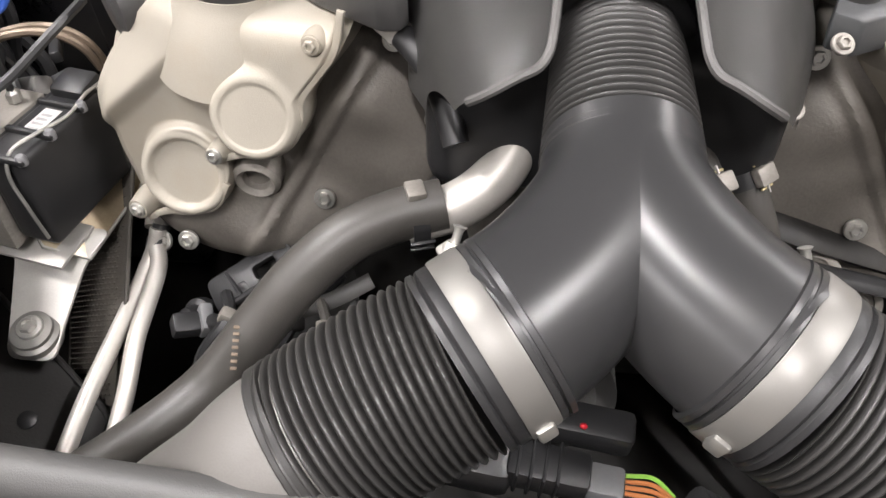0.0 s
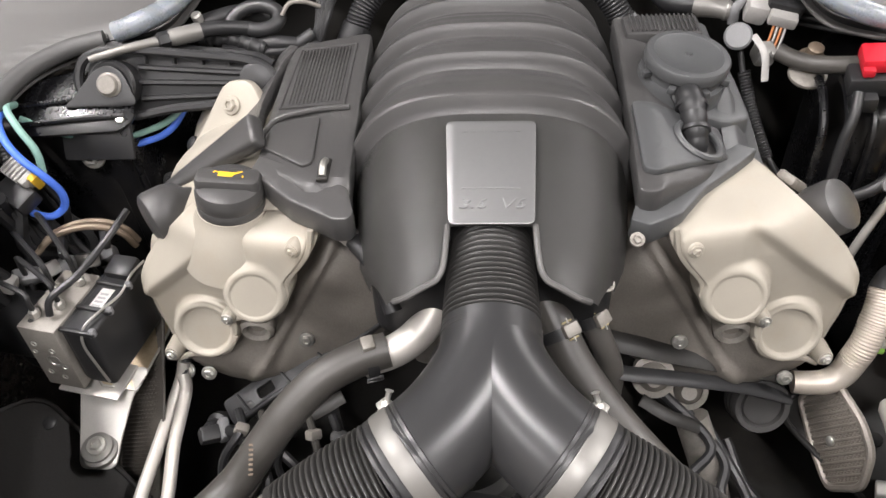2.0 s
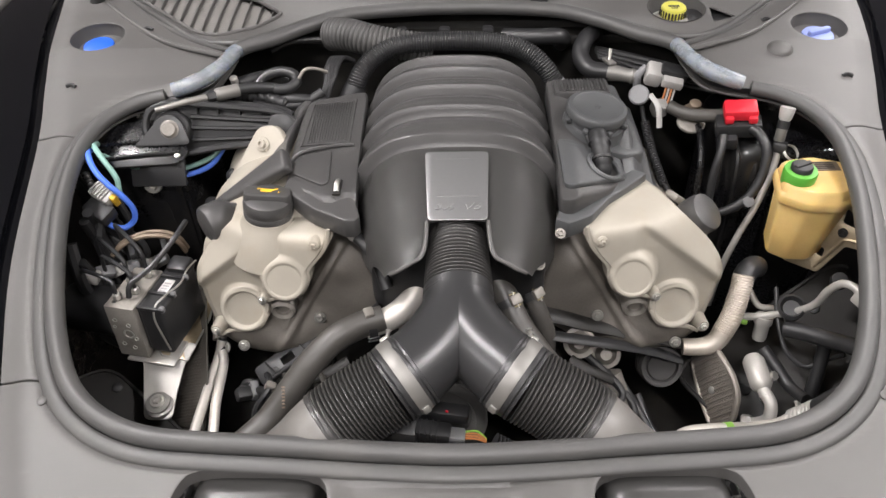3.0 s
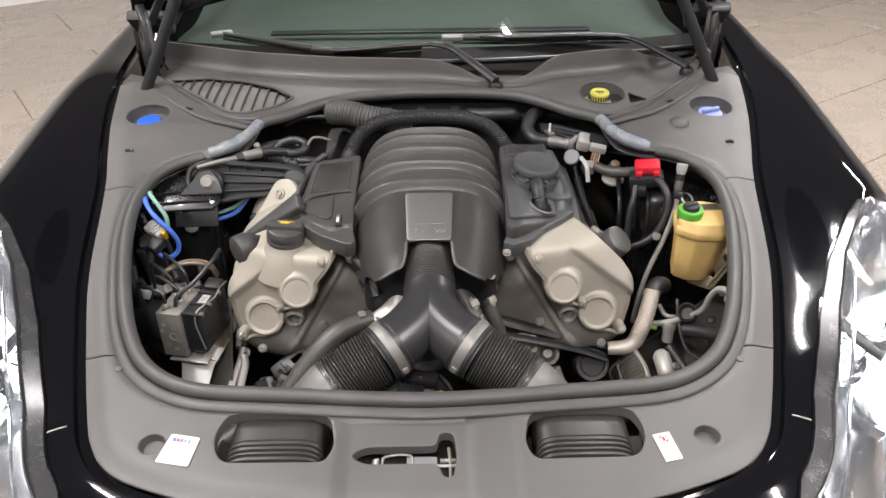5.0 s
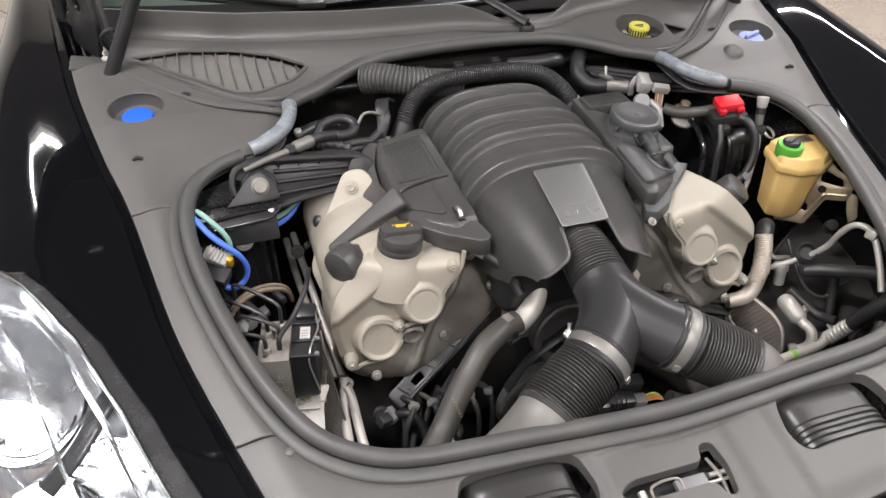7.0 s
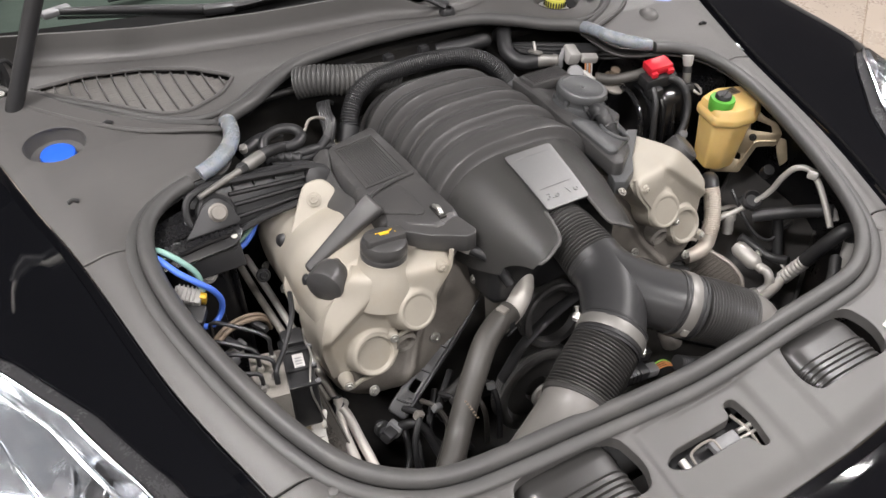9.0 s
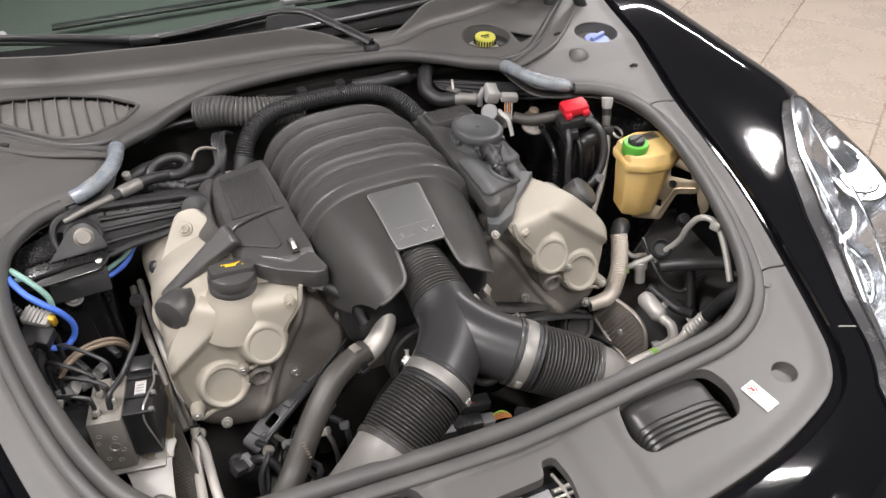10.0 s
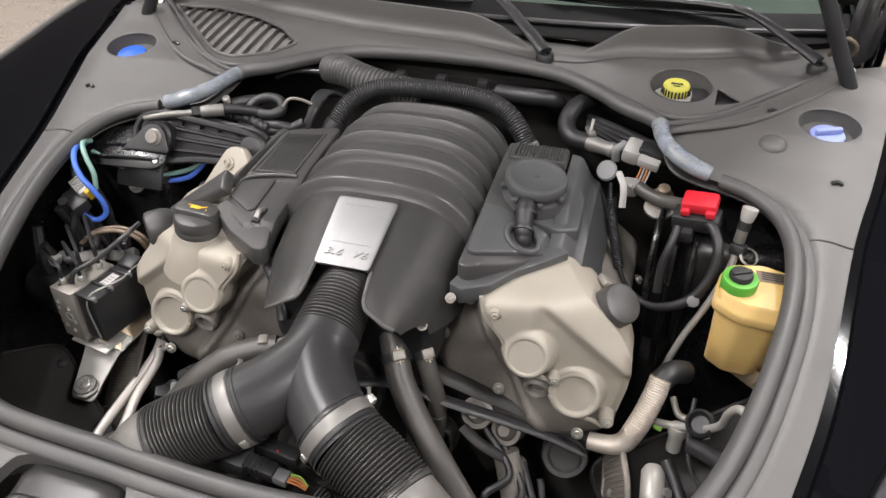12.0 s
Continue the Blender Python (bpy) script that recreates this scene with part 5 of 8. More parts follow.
def build_manifold(engine):
    # ridged rear shell
    bm = bmesh.new()
    rows = []
    pitch, y0 = 0.0625, 0.545
    for y in np.linspace(0.531, 0.878, 146):
        yy = y if y > 0.605 else float(np.interp(y, [0.531, 0.605], [0.5451, 0.605]))
        ph = ((yy - y0) / pitch) % 1.0
        ridge = smooth(0.0, 0.15, ph) * (1 - 0.30 * smooth(0.15, 0.6, ph) - 0.62 * smooth(0.55, 1.0, ph))
        k = int((yy - y0) / pitch)
        grow = (0.0150 if k else 0.0165) * ridge * (1 - 0.35 * smooth(0.8, 0.88, y)) - 0.004
        w = float(np.interp(y, *HALF_WIDTH)) + grow
        row = []
        for j in range(61):
            c = math.sin(math.pi * (j / 60 - 0.5))
            row.append(bm.verts.new((c * w, y, manifold_z(c * w, y, grow))))
        rows.append(row)
    for a, b in zip(rows, rows[1:]):
        for k in range(60):
            bm.faces.new((a[k], a[k + 1], b[k + 1], b[k]))
    for row in (rows[0], rows[-1]):
        low = [bm.verts.new((v.co.x * 0.96, v.co.y + (0.004 if row is rows[0] else 0.0), 0.79 + (v.co.z - 0.79) * 0.93)) for v in row]
        for k in range(60):
            bm.faces.new((row[k], row[k + 1], low[k + 1], low[k]))
    man = part("intake_manifold", bm, COVER, engine, "dark grey plastic manifold with broad ridges", 28)
    # smooth nose with a notch for the duct
    bm = bmesh.new()
    rows = []
    cols = 10

    def y_end(x):
        return float(np.interp(abs(x), [0.040, 0.047, 0.060, 0.080, 0.097], [0.366, 0.352, 0.347, 0.341, 0.350]))

    ys = list(np.linspace(0.553, 0.40, 22))
    for r in range(22 + 14):
        row = []
        for j in range(-cols * 2, cols * 2 + 1):
            f = abs(j) / cols
            sgn = 1 if j >= 0 else -1
            y = ys[r] if r < 22 else 0.40
            w = float(np.interp(y, *HALF_WIDTH))
            if f <= 1:
                x = f * 0.0405
            else:
                x = 0.0405 + (w - 0.0405) * math.sin(math.pi / 2 * (f - 1))
            if r >= 22:
                g = (r - 21) / 14
                xe = 0.043 + (0.097 - 0.043) * math.sin(math.pi / 2 * max(f - 1, 0)) if f >= 1 else x
                ye = y_end(xe)
                x, y = x + (xe - x) * g, 0.40 + (ye - 0.40) * g
                z = manifold_z(x, y) - 0.006 * g ** 3
            else:
                z = manifold_z(x, y)
            row.append(bm.verts.new((sgn * x, y, z - 0.004)))
        rows.append(row)
    for r, (a, b) in enumerate(zip(rows, rows[1:])):
        for k in range(cols * 4):
            if r >= 21 and cols <= k < cols * 3:
                continue
            bm.faces.new((a[k], a[k + 1], b[k + 1], b[k]))
    loose = [v for v in bm.verts if not v.link_faces]
    for v in loose:
        bm.verts.remove(v)
    bmesh.ops.solidify(bm, geom=bm.faces[:], thickness=0.004)
    nose = part("manifold_nose", bm, NOSE, engine, "smooth dark grey plastic nose with two lobes", 35)
    # notch flanges
    for sx in (1, -1):
        rim = [(0.0405, 0.402, 0.004), (0.0412, 0.388, 0.004), (0.0425, 0.372, 0.006), (0.0445, 0.360, 0.008), (0.050, 0.352, 0.010), (0.061, 0.347, 0.010), (0.078, 0.342, 0.010), (0.089, 0.345, 0.010)]
        part("lobe_rim", tube([(sx * x, y, manifold_z(x, y) - d) for x, y, d in rim], 0.0030, 8, 6), TRIM, nose, "pale moulded lip")
    # badge plate
    shape = rounded([(-0.0445, 0.512), (0.0445, 0.512), (0.0395, 0.397), (-0.0395, 0.397)], 0.007)
    plate = part("badge_plate", slab(shape, 0.0022, Matrix(), 0.0007, (), lambda x, y: manifold_z(x * 0.7, y) + 0.0028, 0.01), BRUSHED, engine, "brushed aluminium badge plate", 40)
    tilt = math.degrees(math.atan(0.31))
    put = lambda x, y: pose(x, y, manifold_z(x * 0.7, y) + 0.0034, tilt, 0, 0)
    lettering("3.6  V6", 0.0165, put(0, 0.4165) @ Matrix.Translation((0, 0, 0.0006)) @ Matrix.Diagonal((1.3, 0.95, 1, 1)), ENGRAVED, plate, 0.0006, "lettering", 0.25)
    for k in range(11):
        part("small_print", block((0.0035, 0.0018, 0.0008), put(-0.026 + 0.0052 * k, 0.4335), 0.0001, 1), ENGRAVED, plate)
    for k in range(7):
        part("small_print", block((0.0050, 0.0026, 0.0006), put(-0.026 + 0.0087 * k, 0.4985), 0.0001, 1), BRUSHED, plate)
    # dark body under the shells
    part("manifold_base", block((0.25, 0.50, 0.13), pose(0, 0.66, 0.80), 0.02, 3), BLACK, engine)
    part("throttle_flange", lathe([(0.052, -0.05), (0.052, 0.0), (0.046, 0.004), (0, 0.004)], frame_of((0, 0.43, 0.855), (0, -1, -0.1)), 32), BLACK, engine)


def build_coil_cover(engine, sx):
    """The plastic cover on a bank of cylinders, sloping outwards."""
    poly = [(0.150, 0.775), (0.238, 0.760), (0.262, 0.655), (0.268, 0.570), (0.222, 0.505), (0.160, 0.455), (0.143, 0.458), (0.146, 0.55)]
    if sx < 0:
        poly = [(0.150, 0.775), (0.245, 0.757), (0.262, 0.70), (0.272, 0.636), (0.276, 0.575), (0.262, 0.540), (0.222, 0.500), (0.160, 0.452), (0.143, 0.456), (0.146, 0.55)]
    pts = rounded([(sx * x, y) for x, y in poly], 0.012)

    def z(x, y):
        a = abs(x)
        zz = 0.925 - 0.42 * max(a - 0.17, 0) - 0.10 * max(0.70 - y, 0)
        if sx < 0:
            zz = 0.908 - 0.10 * max(a - 0.17, 0) - 0.04 * max(0.70 - y, 0) - 0.004 * smooth(0.606, 0.600, y + 0.12 * (a - 0.17))
            zz -= 0.014 * (1 - smooth(0.470, 0.486, y + 0.35 * (a - 0.17)))
        zz -= 0.9 * max(0.50 - y, 0) * smooth(0.17, 0.24, a) * 0.5
        return zz - 0.045 * smooth(0.245, 0.275, a)

    c = part("coil_cover", slab(pts, 0.030, Matrix(), 0.004, (), z, 0.012), COVER, engine, "dark grey plastic coil cover with panel lines", 35)
    if sx < 0:
        # field of fine ribs, panel line and bright clip in its window
        for k in range(15):
            x = -0.1725 - 0.0042 * k
            part("rib", block((0.0016, 0.118, 0.0022), pose(x, 0.678, z(x, 0.678) + 0.0006, 2.3, 0, 0), 0.0004, 1), COVER, c)
        frame_line = [(-0.166, 0.744), (-0.236, 0.741), (-0.240, 0.612), (-0.165, 0.610), (-0.166, 0.744)]
        part("rib_frame", sweep(bmesh.new(), [(x, y, z(x, y) + 0.001) for x, y in frame_line], 0.0018, 6), COVER, c)
        part("cross_ridge", tube([(-0.158, 0.606, z(-0.158, 0.606) + 0.001), (-0.20, 0.602, z(-0.2, 0.602) + 0.002), (-0.246, 0.590, z(-0.246, 0.59) + 0.002), (-0.268, 0.572, z(-0.268, 0.572) + 0.001)], 0.0034, 8, 5), COVER, c)
        visor = rounded([(-0.136, 0.446), (-0.146, 0.480), (-0.205, 0.512), (-0.246, 0.532), (-0.254, 0.508), (-0.205, 0.466), (-0.156, 0.438), (-0.142, 0.438)], 0.003)
        part("front_visor", slab(visor, 0.030, Matrix(), 0.0018, (), lambda x, y: 0.8975 - 0.04 * (abs(x) - 0.14) - 0.16 * (0.53 - y), 0.012), COVER, c)
        lid = rounded([(-0.190, 0.596), (-0.243, 0.588), (-0.250, 0.548), (-0.196, 0.506), (-0.186, 0.512)], 0.008)
        part("lid", slab(lid, 0.004, Matrix.Translation((0, 0, 0.0035)), 0.0015, (), z, 0.012), COVER, c)
        part("window", block((0.012, 0.034, 0.004), pose(-0.172, 0.500, z(-0.172, 0.50) + 0.0006, 3), 0.001), DARK, c)
        part("clip", tube([(-0.172, 0.488, z(-0.172, 0.488) + 0.002), (-0.172, 0.500, z(-0.172, 0.50) + 0.007), (-0.172, 0.513, z(-0.172, 0.513) + 0.002)], 0.004, 8, 5), STEEL, c, "bright metal clip")
        am = frame_of((-0.300, 0.563, 0.856), (-0.52, -0.42, 0.74), (0.80, 0.0, 0.60))
        strap = rounded([(-0.020, 0.072), (0.022, 0.072), (0.015, 0.02), (0.010, -0.04), (0.008, -0.078), (-0.010, -0.078), (-0.013, -0.03)], 0.008)
        part("side_arm", slab(strap, 0.020, am @ Matrix.Translation((0, 0, 0.027)), 0.005), COVER, c, "dark flat holding arm", 50)
        part("outer_skirt", slab(rounded([(-0.240, 0.757), (-0.262, 0.70), (-0.268, 0.640), (-0.262, 0.60), (-0.285, 0.575), (-0.300, 0.60), (-0.296, 0.70), (-0.272, 0.765)], 0.01), 0.05, Matrix(), 0.006, (), lambda x, y: 0.902 - 0.9 * max(abs(x) - 0.255, 0), 0.012), COVER, c)
    else:
        # oil separator with round lid and elbow, on a stepped base
        top = lambda d: (lambda x, y: z(x, y) + d)
        step = rounded([(0.150, 0.772), (0.262, 0.760), (0.288, 0.690), (0.290, 0.610), (0.258, 0.590), (0.165, 0.598), (0.150, 0.62)], 0.010)
        base = part("separator_base", slab(step, 0.034, Matrix(), 0.004, (), lambda x, y: 0.917 - 0.22 * (x - 0.15) + 0.05 * (y - 0.68), 0.02), COVER_LIGHT, engine, "stepped grey plastic housing")
        m = pose(0.213, 0.645, 0.910, 5, 6, 0)
        sep = part("oil_separator", lathe([(0.049, -0.02), (0.049, 0.006), (0.0475, 0.010), (0.0425, 0.011), (0.0425, 0.022), (0.0465, 0.0225), (0.0470, 0.024), (0.0470, 0.033), (0.045, 0.0355), (0.0385, 0.036), (0.037, 0.0348), (0.004, 0.0348), (0.003, 0.037), (0, 0.037)], m, 56), COVER_LIGHT, engine, "round grey plastic separator lid")
        for a in (200, 245, 290, 335):
            part("lug", block((0.012, 0.008, 0.008), m @ pose(0, 0, 0, 0, 0, a) @ pose(0.046, 0, 0.016), 0.002), COVER_LIGHT, sep)
        part("back_block", block((0.090, 0.048, 0.020), pose(0.205, 0.738, 0.922), 0.004), COVER, base)
        for k in range(15):
            part("ridge", block((0.0024, 0.040, 0.003), pose(0.168 + 0.0054 * k, 0.738, 0.9335), 0.0006, 1), COVER, base)
        elbow = part("elbow", corrugated([(0.211, 0.612, 0.910), (0.211, 0.598, 0.920), (0.212, 0.584, 0.921), (0.214, 0.568, 0.911), (0.216, 0.555, 0.897), (0.217, 0.547, 0.880)], lambda f: 0.0145 - 0.0015 * f, 0.0130, 0.0009, 28, 12), BLACK, engine, "glossy black ribbed elbow", 60)
        for f, r in ((0.0, 0.0170), (0.35, 0.0172), (0.8, 0.0160)):
            at = Vector((0.2115, 0.600, 0.920)).lerp(Vector((0.2165, 0.549, 0.896)), f)
            part("collar", lathe([(r - 0.003, -0.003), (r, -0.002), (r, 0.002), (r - 0.003, 0.003)], frame_of(at + Vector((0, 0, 0.004 if 0.1 < f < 0.6 else 0)), (0, -0.85, -0.5 if f > 0.2 else 0.6)), 28), BLACK, elbow)
        plate = rounded([(0.150, 0.588), (0.262, 0.580), (0.266, 0.548), (0.215, 0.515), (0.165, 0.478), (0.150, 0.482)], 0.008)
        part("front_plate", slab(plate, 0.008, Matrix(), 0.002, [[(0.217 + 0.0205 * math.cos(a), 0.545 + 0.0225 * math.sin(a)) for a in (2 * math.pi * k / 24 for k in range(24))]], top(0.007), 0.012), COVER_LIGHT, c)
        part("socket_rim", sweep(bmesh.new(), [(0.217 + 0.0235 * math.cos(a), 0.545 + 0.0255 * math.sin(a), z(0.217 + 0.0235 * math.cos(a), 0.545 + 0.0255 * math.sin(a)) + 0.008) for a in (2 * math.pi * k / 24 for k in range(25))], 0.004, 8), COVER_LIGHT, c)
        visor = rounded([(0.136, 0.444), (0.147, 0.474), (0.215, 0.524), (0.264, 0.562), (0.284, 0.556), (0.258, 0.530), (0.218, 0.494), (0.190, 0.458), (0.154, 0.438)], 0.003)
        part("front_visor", slab(visor, 0.026, Matrix(), 0.0018, (), lambda x, y: 0.889 - 0.10 * (x - 0.14) - 0.15 * (0.53 - y), 0.012), COVER_LIGHT, c, "grey plastic visor edge")
        bm, rows = bmesh.new(), []
        for y in np.linspace(0.546, 0.790, 40):
            t = float(np.interp(y, [0.546, 0.556, 0.59, 0.612, 0.64, 0.79], [0.858, 0.872, 0.880, 0.890, 0.900, 0.905]))
            b = float(np.interp(y, [0.546, 0.60, 0.79], [0.806, 0.796, 0.80]))
            side = [(0.252, t + 0.002), (0.266, t), (0.272, t - 0.004), (0.286, t - 0.28 * (t - b)), (0.292, t - 0.36 * (t - b)), (0.302, t - 0.42 * (t - b)), (0.326, b + 0.006), (0.330, b - 0.004), (0.328, b - 0.03)]
            rows.append([bm.verts.new((x, y, z1)) for x, z1 in side])
        for a, b in zip(rows, rows[1:]):
            for k in range(len(a) - 1):
                bm.faces.new((a[k], a[k + 1], b[k + 1], b[k]))
        low = [bm.verts.new((v.co.x - 0.01, v.co.y + 0.004, v.co.z - 0.022)) for v in rows[0]]
        for k in range(len(low) - 1):
            bm.faces.new((rows[0][k], rows[0][k + 1], low[k + 1], low[k]))
        part("side_wing", bm, COVER_LIGHT, c, "grey plastic flank with a step", 30)
        part("corner_tab", block((0.035, 0.025, 0.012), pose(0.345, 0.585, 0.812, 0, 40, 30), 0.004), CASTING, c)


GUARD_AT = frame_of((-0.203, 0.446, 0.668), (-0.20, -0.55, 0.80), (0.834, 0.391, 0.388))


def build_engine():
    engine = thing("engine", (0, 0.5, 0.55), "V6 petrol engine with cream covers and dark plastic manifold", "engine")
    build_manifold(engine)
    for sx in (1, -1):
        build_cam_cover(engine, sx)
        build_coil_cover(engine, sx)
    build_oil_neck(engine)
    part("block", block((0.42, 0.46, 0.30), pose(0, 0.70, 0.58), 0.03, 3), DARK, engine)
    # valley plate and front casting between the banks
    part("valley", block((0.20, 0.10, 0.16), pose(0, 0.50, 0.70, 12), 0.02, 3), CASTING, engine)
    # lifting bracket: cream cast ear with bolt
    ear = rounded([(-0.014, 0.028), (0.018, 0.034), (0.036, 0.016), (0.058, -0.05), (0.110, -0.15), (-0.050, -0.19), (-0.072, -0.14), (-0.050, -0.06), (-0.030, -0.01)], 0.016)
    m = frame_of((-0.312, 0.664, 0.872), (-0.25, -0.80, 0.55))
    e = part("lifting_ear", slab(ear, 0.020, m @ Matrix.Translation((0, 0, 0.004)), 0.005), CREAM, engine, "cream cast lifting ear")
    bolt(e, m @ Vector((0, 0, 0.005)), m.to_3x3() @ Vector((0, 0, 1)), 0.008, CREAM, "ear_bolt")
    # pulleys and belt on the front
    def pulley(at, axis, r, name, mat, lab):
        mm = frame_of(at, axis)
        prof = [(0, -0.012), (r * 0.25, -0.012), (r * 0.3, -0.004), (r * 0.72, -0.008), (r * 0.80, 0.004), (r * 0.93, 0.006), (r, 0.003), (r, -0.003)]
        for k in range(5):
            prof += [(r * 0.985, -0.005 - 0.004 * k), (r * 1.0, -0.007 - 0.004 * k)]
        return part(name, lathe([(a, b) for a, b in prof] + [(0, -0.03)], mm, 40), mat, engine, lab)
    # lower guard seen below the duct
    p = pulley((-0.043, 0.375, 0.535), (0, -1, 0.05), 0.088, "crank_pulley", NOSE, "large dark crankshaft pulley")
    bolt(p, (-0.043, 0.362, 0.536), (0, -1, 0.05), 0.017, ALLOY, "hub_bolt")
    pulley((-0.008, 0.395, 0.682), (0, -1, 0.15), 0.062, "pump_pulley", COVER, "black coolant pump pulley")
    pm, r = frame_of((0.322, 0.428, 0.596), (0.05, -0.85, 0.5)), 0.035
    part("alternator_pulley", lathe([(0, -0.001), (r * 0.62, 0.0), (r * 0.66, -0.004), (r * 0.71, -0.004), (r * 0.75, 0.002), (r * 0.93, 0.003), (r, -0.002), (r, -0.008), (r * 0.95, -0.010), (r, -0.012), (r, -0.018), (r * 0.95, -0.020), (r, -0.022), (r, -0.03)], pm, 44), COVER, engine, "dark pulley with a ringed flat face")
    pulley((0.12, 0.40, 0.60), (0, -1, 0.1), 0.040, "idler_pulley", DARK, "dark idler pulley")
    part("belt", tube([(-0.115, 0.392, 0.585), (-0.06, 0.392, 0.66), (0.05, 0.392, 0.715), (0.16, 0.40, 0.690), (0.28, 0.425, 0.640), (0.352, 0.435, 0.605)], 0.011, 10, 8, 0.4), BLACK, engine, "black ribbed drive belt")
    part("belt", tube([(0.10, 0.436, 0.715), (0.22, 0.442, 0.672), (0.36, 0.455, 0.622)], 0.016, 8, 6, 0.5), DARK, engine, "dark belt guard strip")
    for at, r in (((0.185, 0.420, 0.659), 0.017), ((0.230, 0.425, 0.628), 0.016), ((0.245, 0.39, 0.585), 0.012)):
        mm = frame_of(at, (-0.15, -0.75, 0.65))
        f = part("fitting", lathe([(r * 1.3, -0.05), (r * 1.3, -0.016), (r, -0.014), (r, -0.004), (r * 0.8, 0.0), (r * 0.6, 0.006), (r * 0.55, 0.010), (0, 0.010)], mm, 22), CASTING, engine, "dull metal hose fitting")
        part("collar", lathe([(r * 1.1, -0.012), (r * 1.45, -0.010), (r * 1.45, -0.004), (r * 1.05, -0.003)], mm, 20), CASTING, f)
    part("tensioner", tube([(0.235, 0.41, 0.60), (0.255, 0.38, 0.55), (0.27, 0.36, 0.50)], 0.020, 12, 5), CASTING, engine)
    # sensors and cables under the covers
    for sx in (1, -1):
        for k in range(4):
            z0 = 0.60 - 0.03 * k
            part("cable", tube([(sx * (0.20 + 0.03 * k), 0.42, z0 + 0.03), (sx * (0.25 + 0.02 * k), 0.37, z0), (sx * (0.22 + 0.045 * k), 0.33, z0 - 0.02), (sx * (0.30 + 0.03 * k), 0.30, z0 - 0.06)], 0.006, 8, 6), BLACK, engine)
        if sx < 0:
            part("sensor", lathe([(0.010, -0.03), (0.010, -0.006), (0.014, -0.004), (0.014, 0.006), (0.009, 0.010), (0.007, 0.024), (0, 0.024)], frame_of((sx * 0.335, 0.41, 0.575), (0.2 * sx, -0.7, 0.6)), 18), BLACK, engine)
        part("bracket", tube([(sx * 0.17, 0.40, 0.645), (sx * 0.20, 0.385, 0.635), (sx * 0.235, 0.385, 0.615)], 0.009, 8, 5, 0.5), DARK, engine)
    part("coil_lead", tube([(-0.142, 0.452, 0.842), (-0.130, 0.440, 0.836), (-0.118, 0.428, 0.826), (-0.108, 0.415, 0.808), (-0.100, 0.400, 0.790)], 0.0095, 14, 6), BLACK, engine)
    part("coil_lead_socket", block((0.026, 0.018, 0.018), pose(-0.150, 0.458, 0.846, -20, 25, -30), 0.005), ALLOY, engine)
    part("belt_guard", slab(rounded([(-0.018, -0.135), (0.016, -0.135), (0.020, 0.02), (0.015, 0.110), (-0.014, 0.110), (-0.018, 0.02)], 0.008), 0.010, GUARD_AT, 0.002, [rounded([(-0.006, -0.09), (0.006, -0.09), (0.006, -0.068), (-0.006, -0.068)], 0.003)]), BLACK, engine, "black plastic guard strip")
    for y in (-0.11, -0.05, 0.0, 0.05, 0.09):
        part("guard_rib", block((0.030, 0.003, 0.005), GUARD_AT @ pose(0, y, 0.001, 0, 0, 12), 0.001, 1), BLACK, engine)
    part("guard_bead", tube([GUARD_AT @ Vector((0.014, y, 0.001)) for y in (-0.125, -0.05, 0.02, 0.10)], 0.0035, 8, 4), BLACK, engine)
    rnd = random.Random(31)
    for k in range(5):
        a = Vector((-0.30 + 0.03 * k, 0.40 - 0.006 * k, 0.615 + 0.006 * k))
        part("sensor_lead", tube([a, a + Vector((0.012, -0.03, 0.006)), a + Vector((rnd.uniform(-0.01, 0.03), -0.055, -0.02)), a + Vector((rnd.uniform(-0.02, 0.03), -0.075, -0.07))], rnd.uniform(0.004, 0.007), 8, 6), RUBBER if k % 2 else BLACK, engine)
        part("sensor_clip", block((0.016, 0.012, 0.014), Matrix.Translation(a + Vector((0.012, -0.03, 0.006))) @ pose(0, 0, 0, 20 * k, 30, 15 * k), 0.003), (CASTING, GREY_PLASTIC, GUARD)[k % 3], engine)
    bolt(engine, (0.112, 0.395, 0.835), (0.1, -0.6, 0.8), 0.005, CASTING, "bracket_bolt")
    bolt(engine, (0.142, 0.43, 0.862), (0.1, -0.6, 0.8), 0.005, CASTING, "bracket_bolt")
    return engine


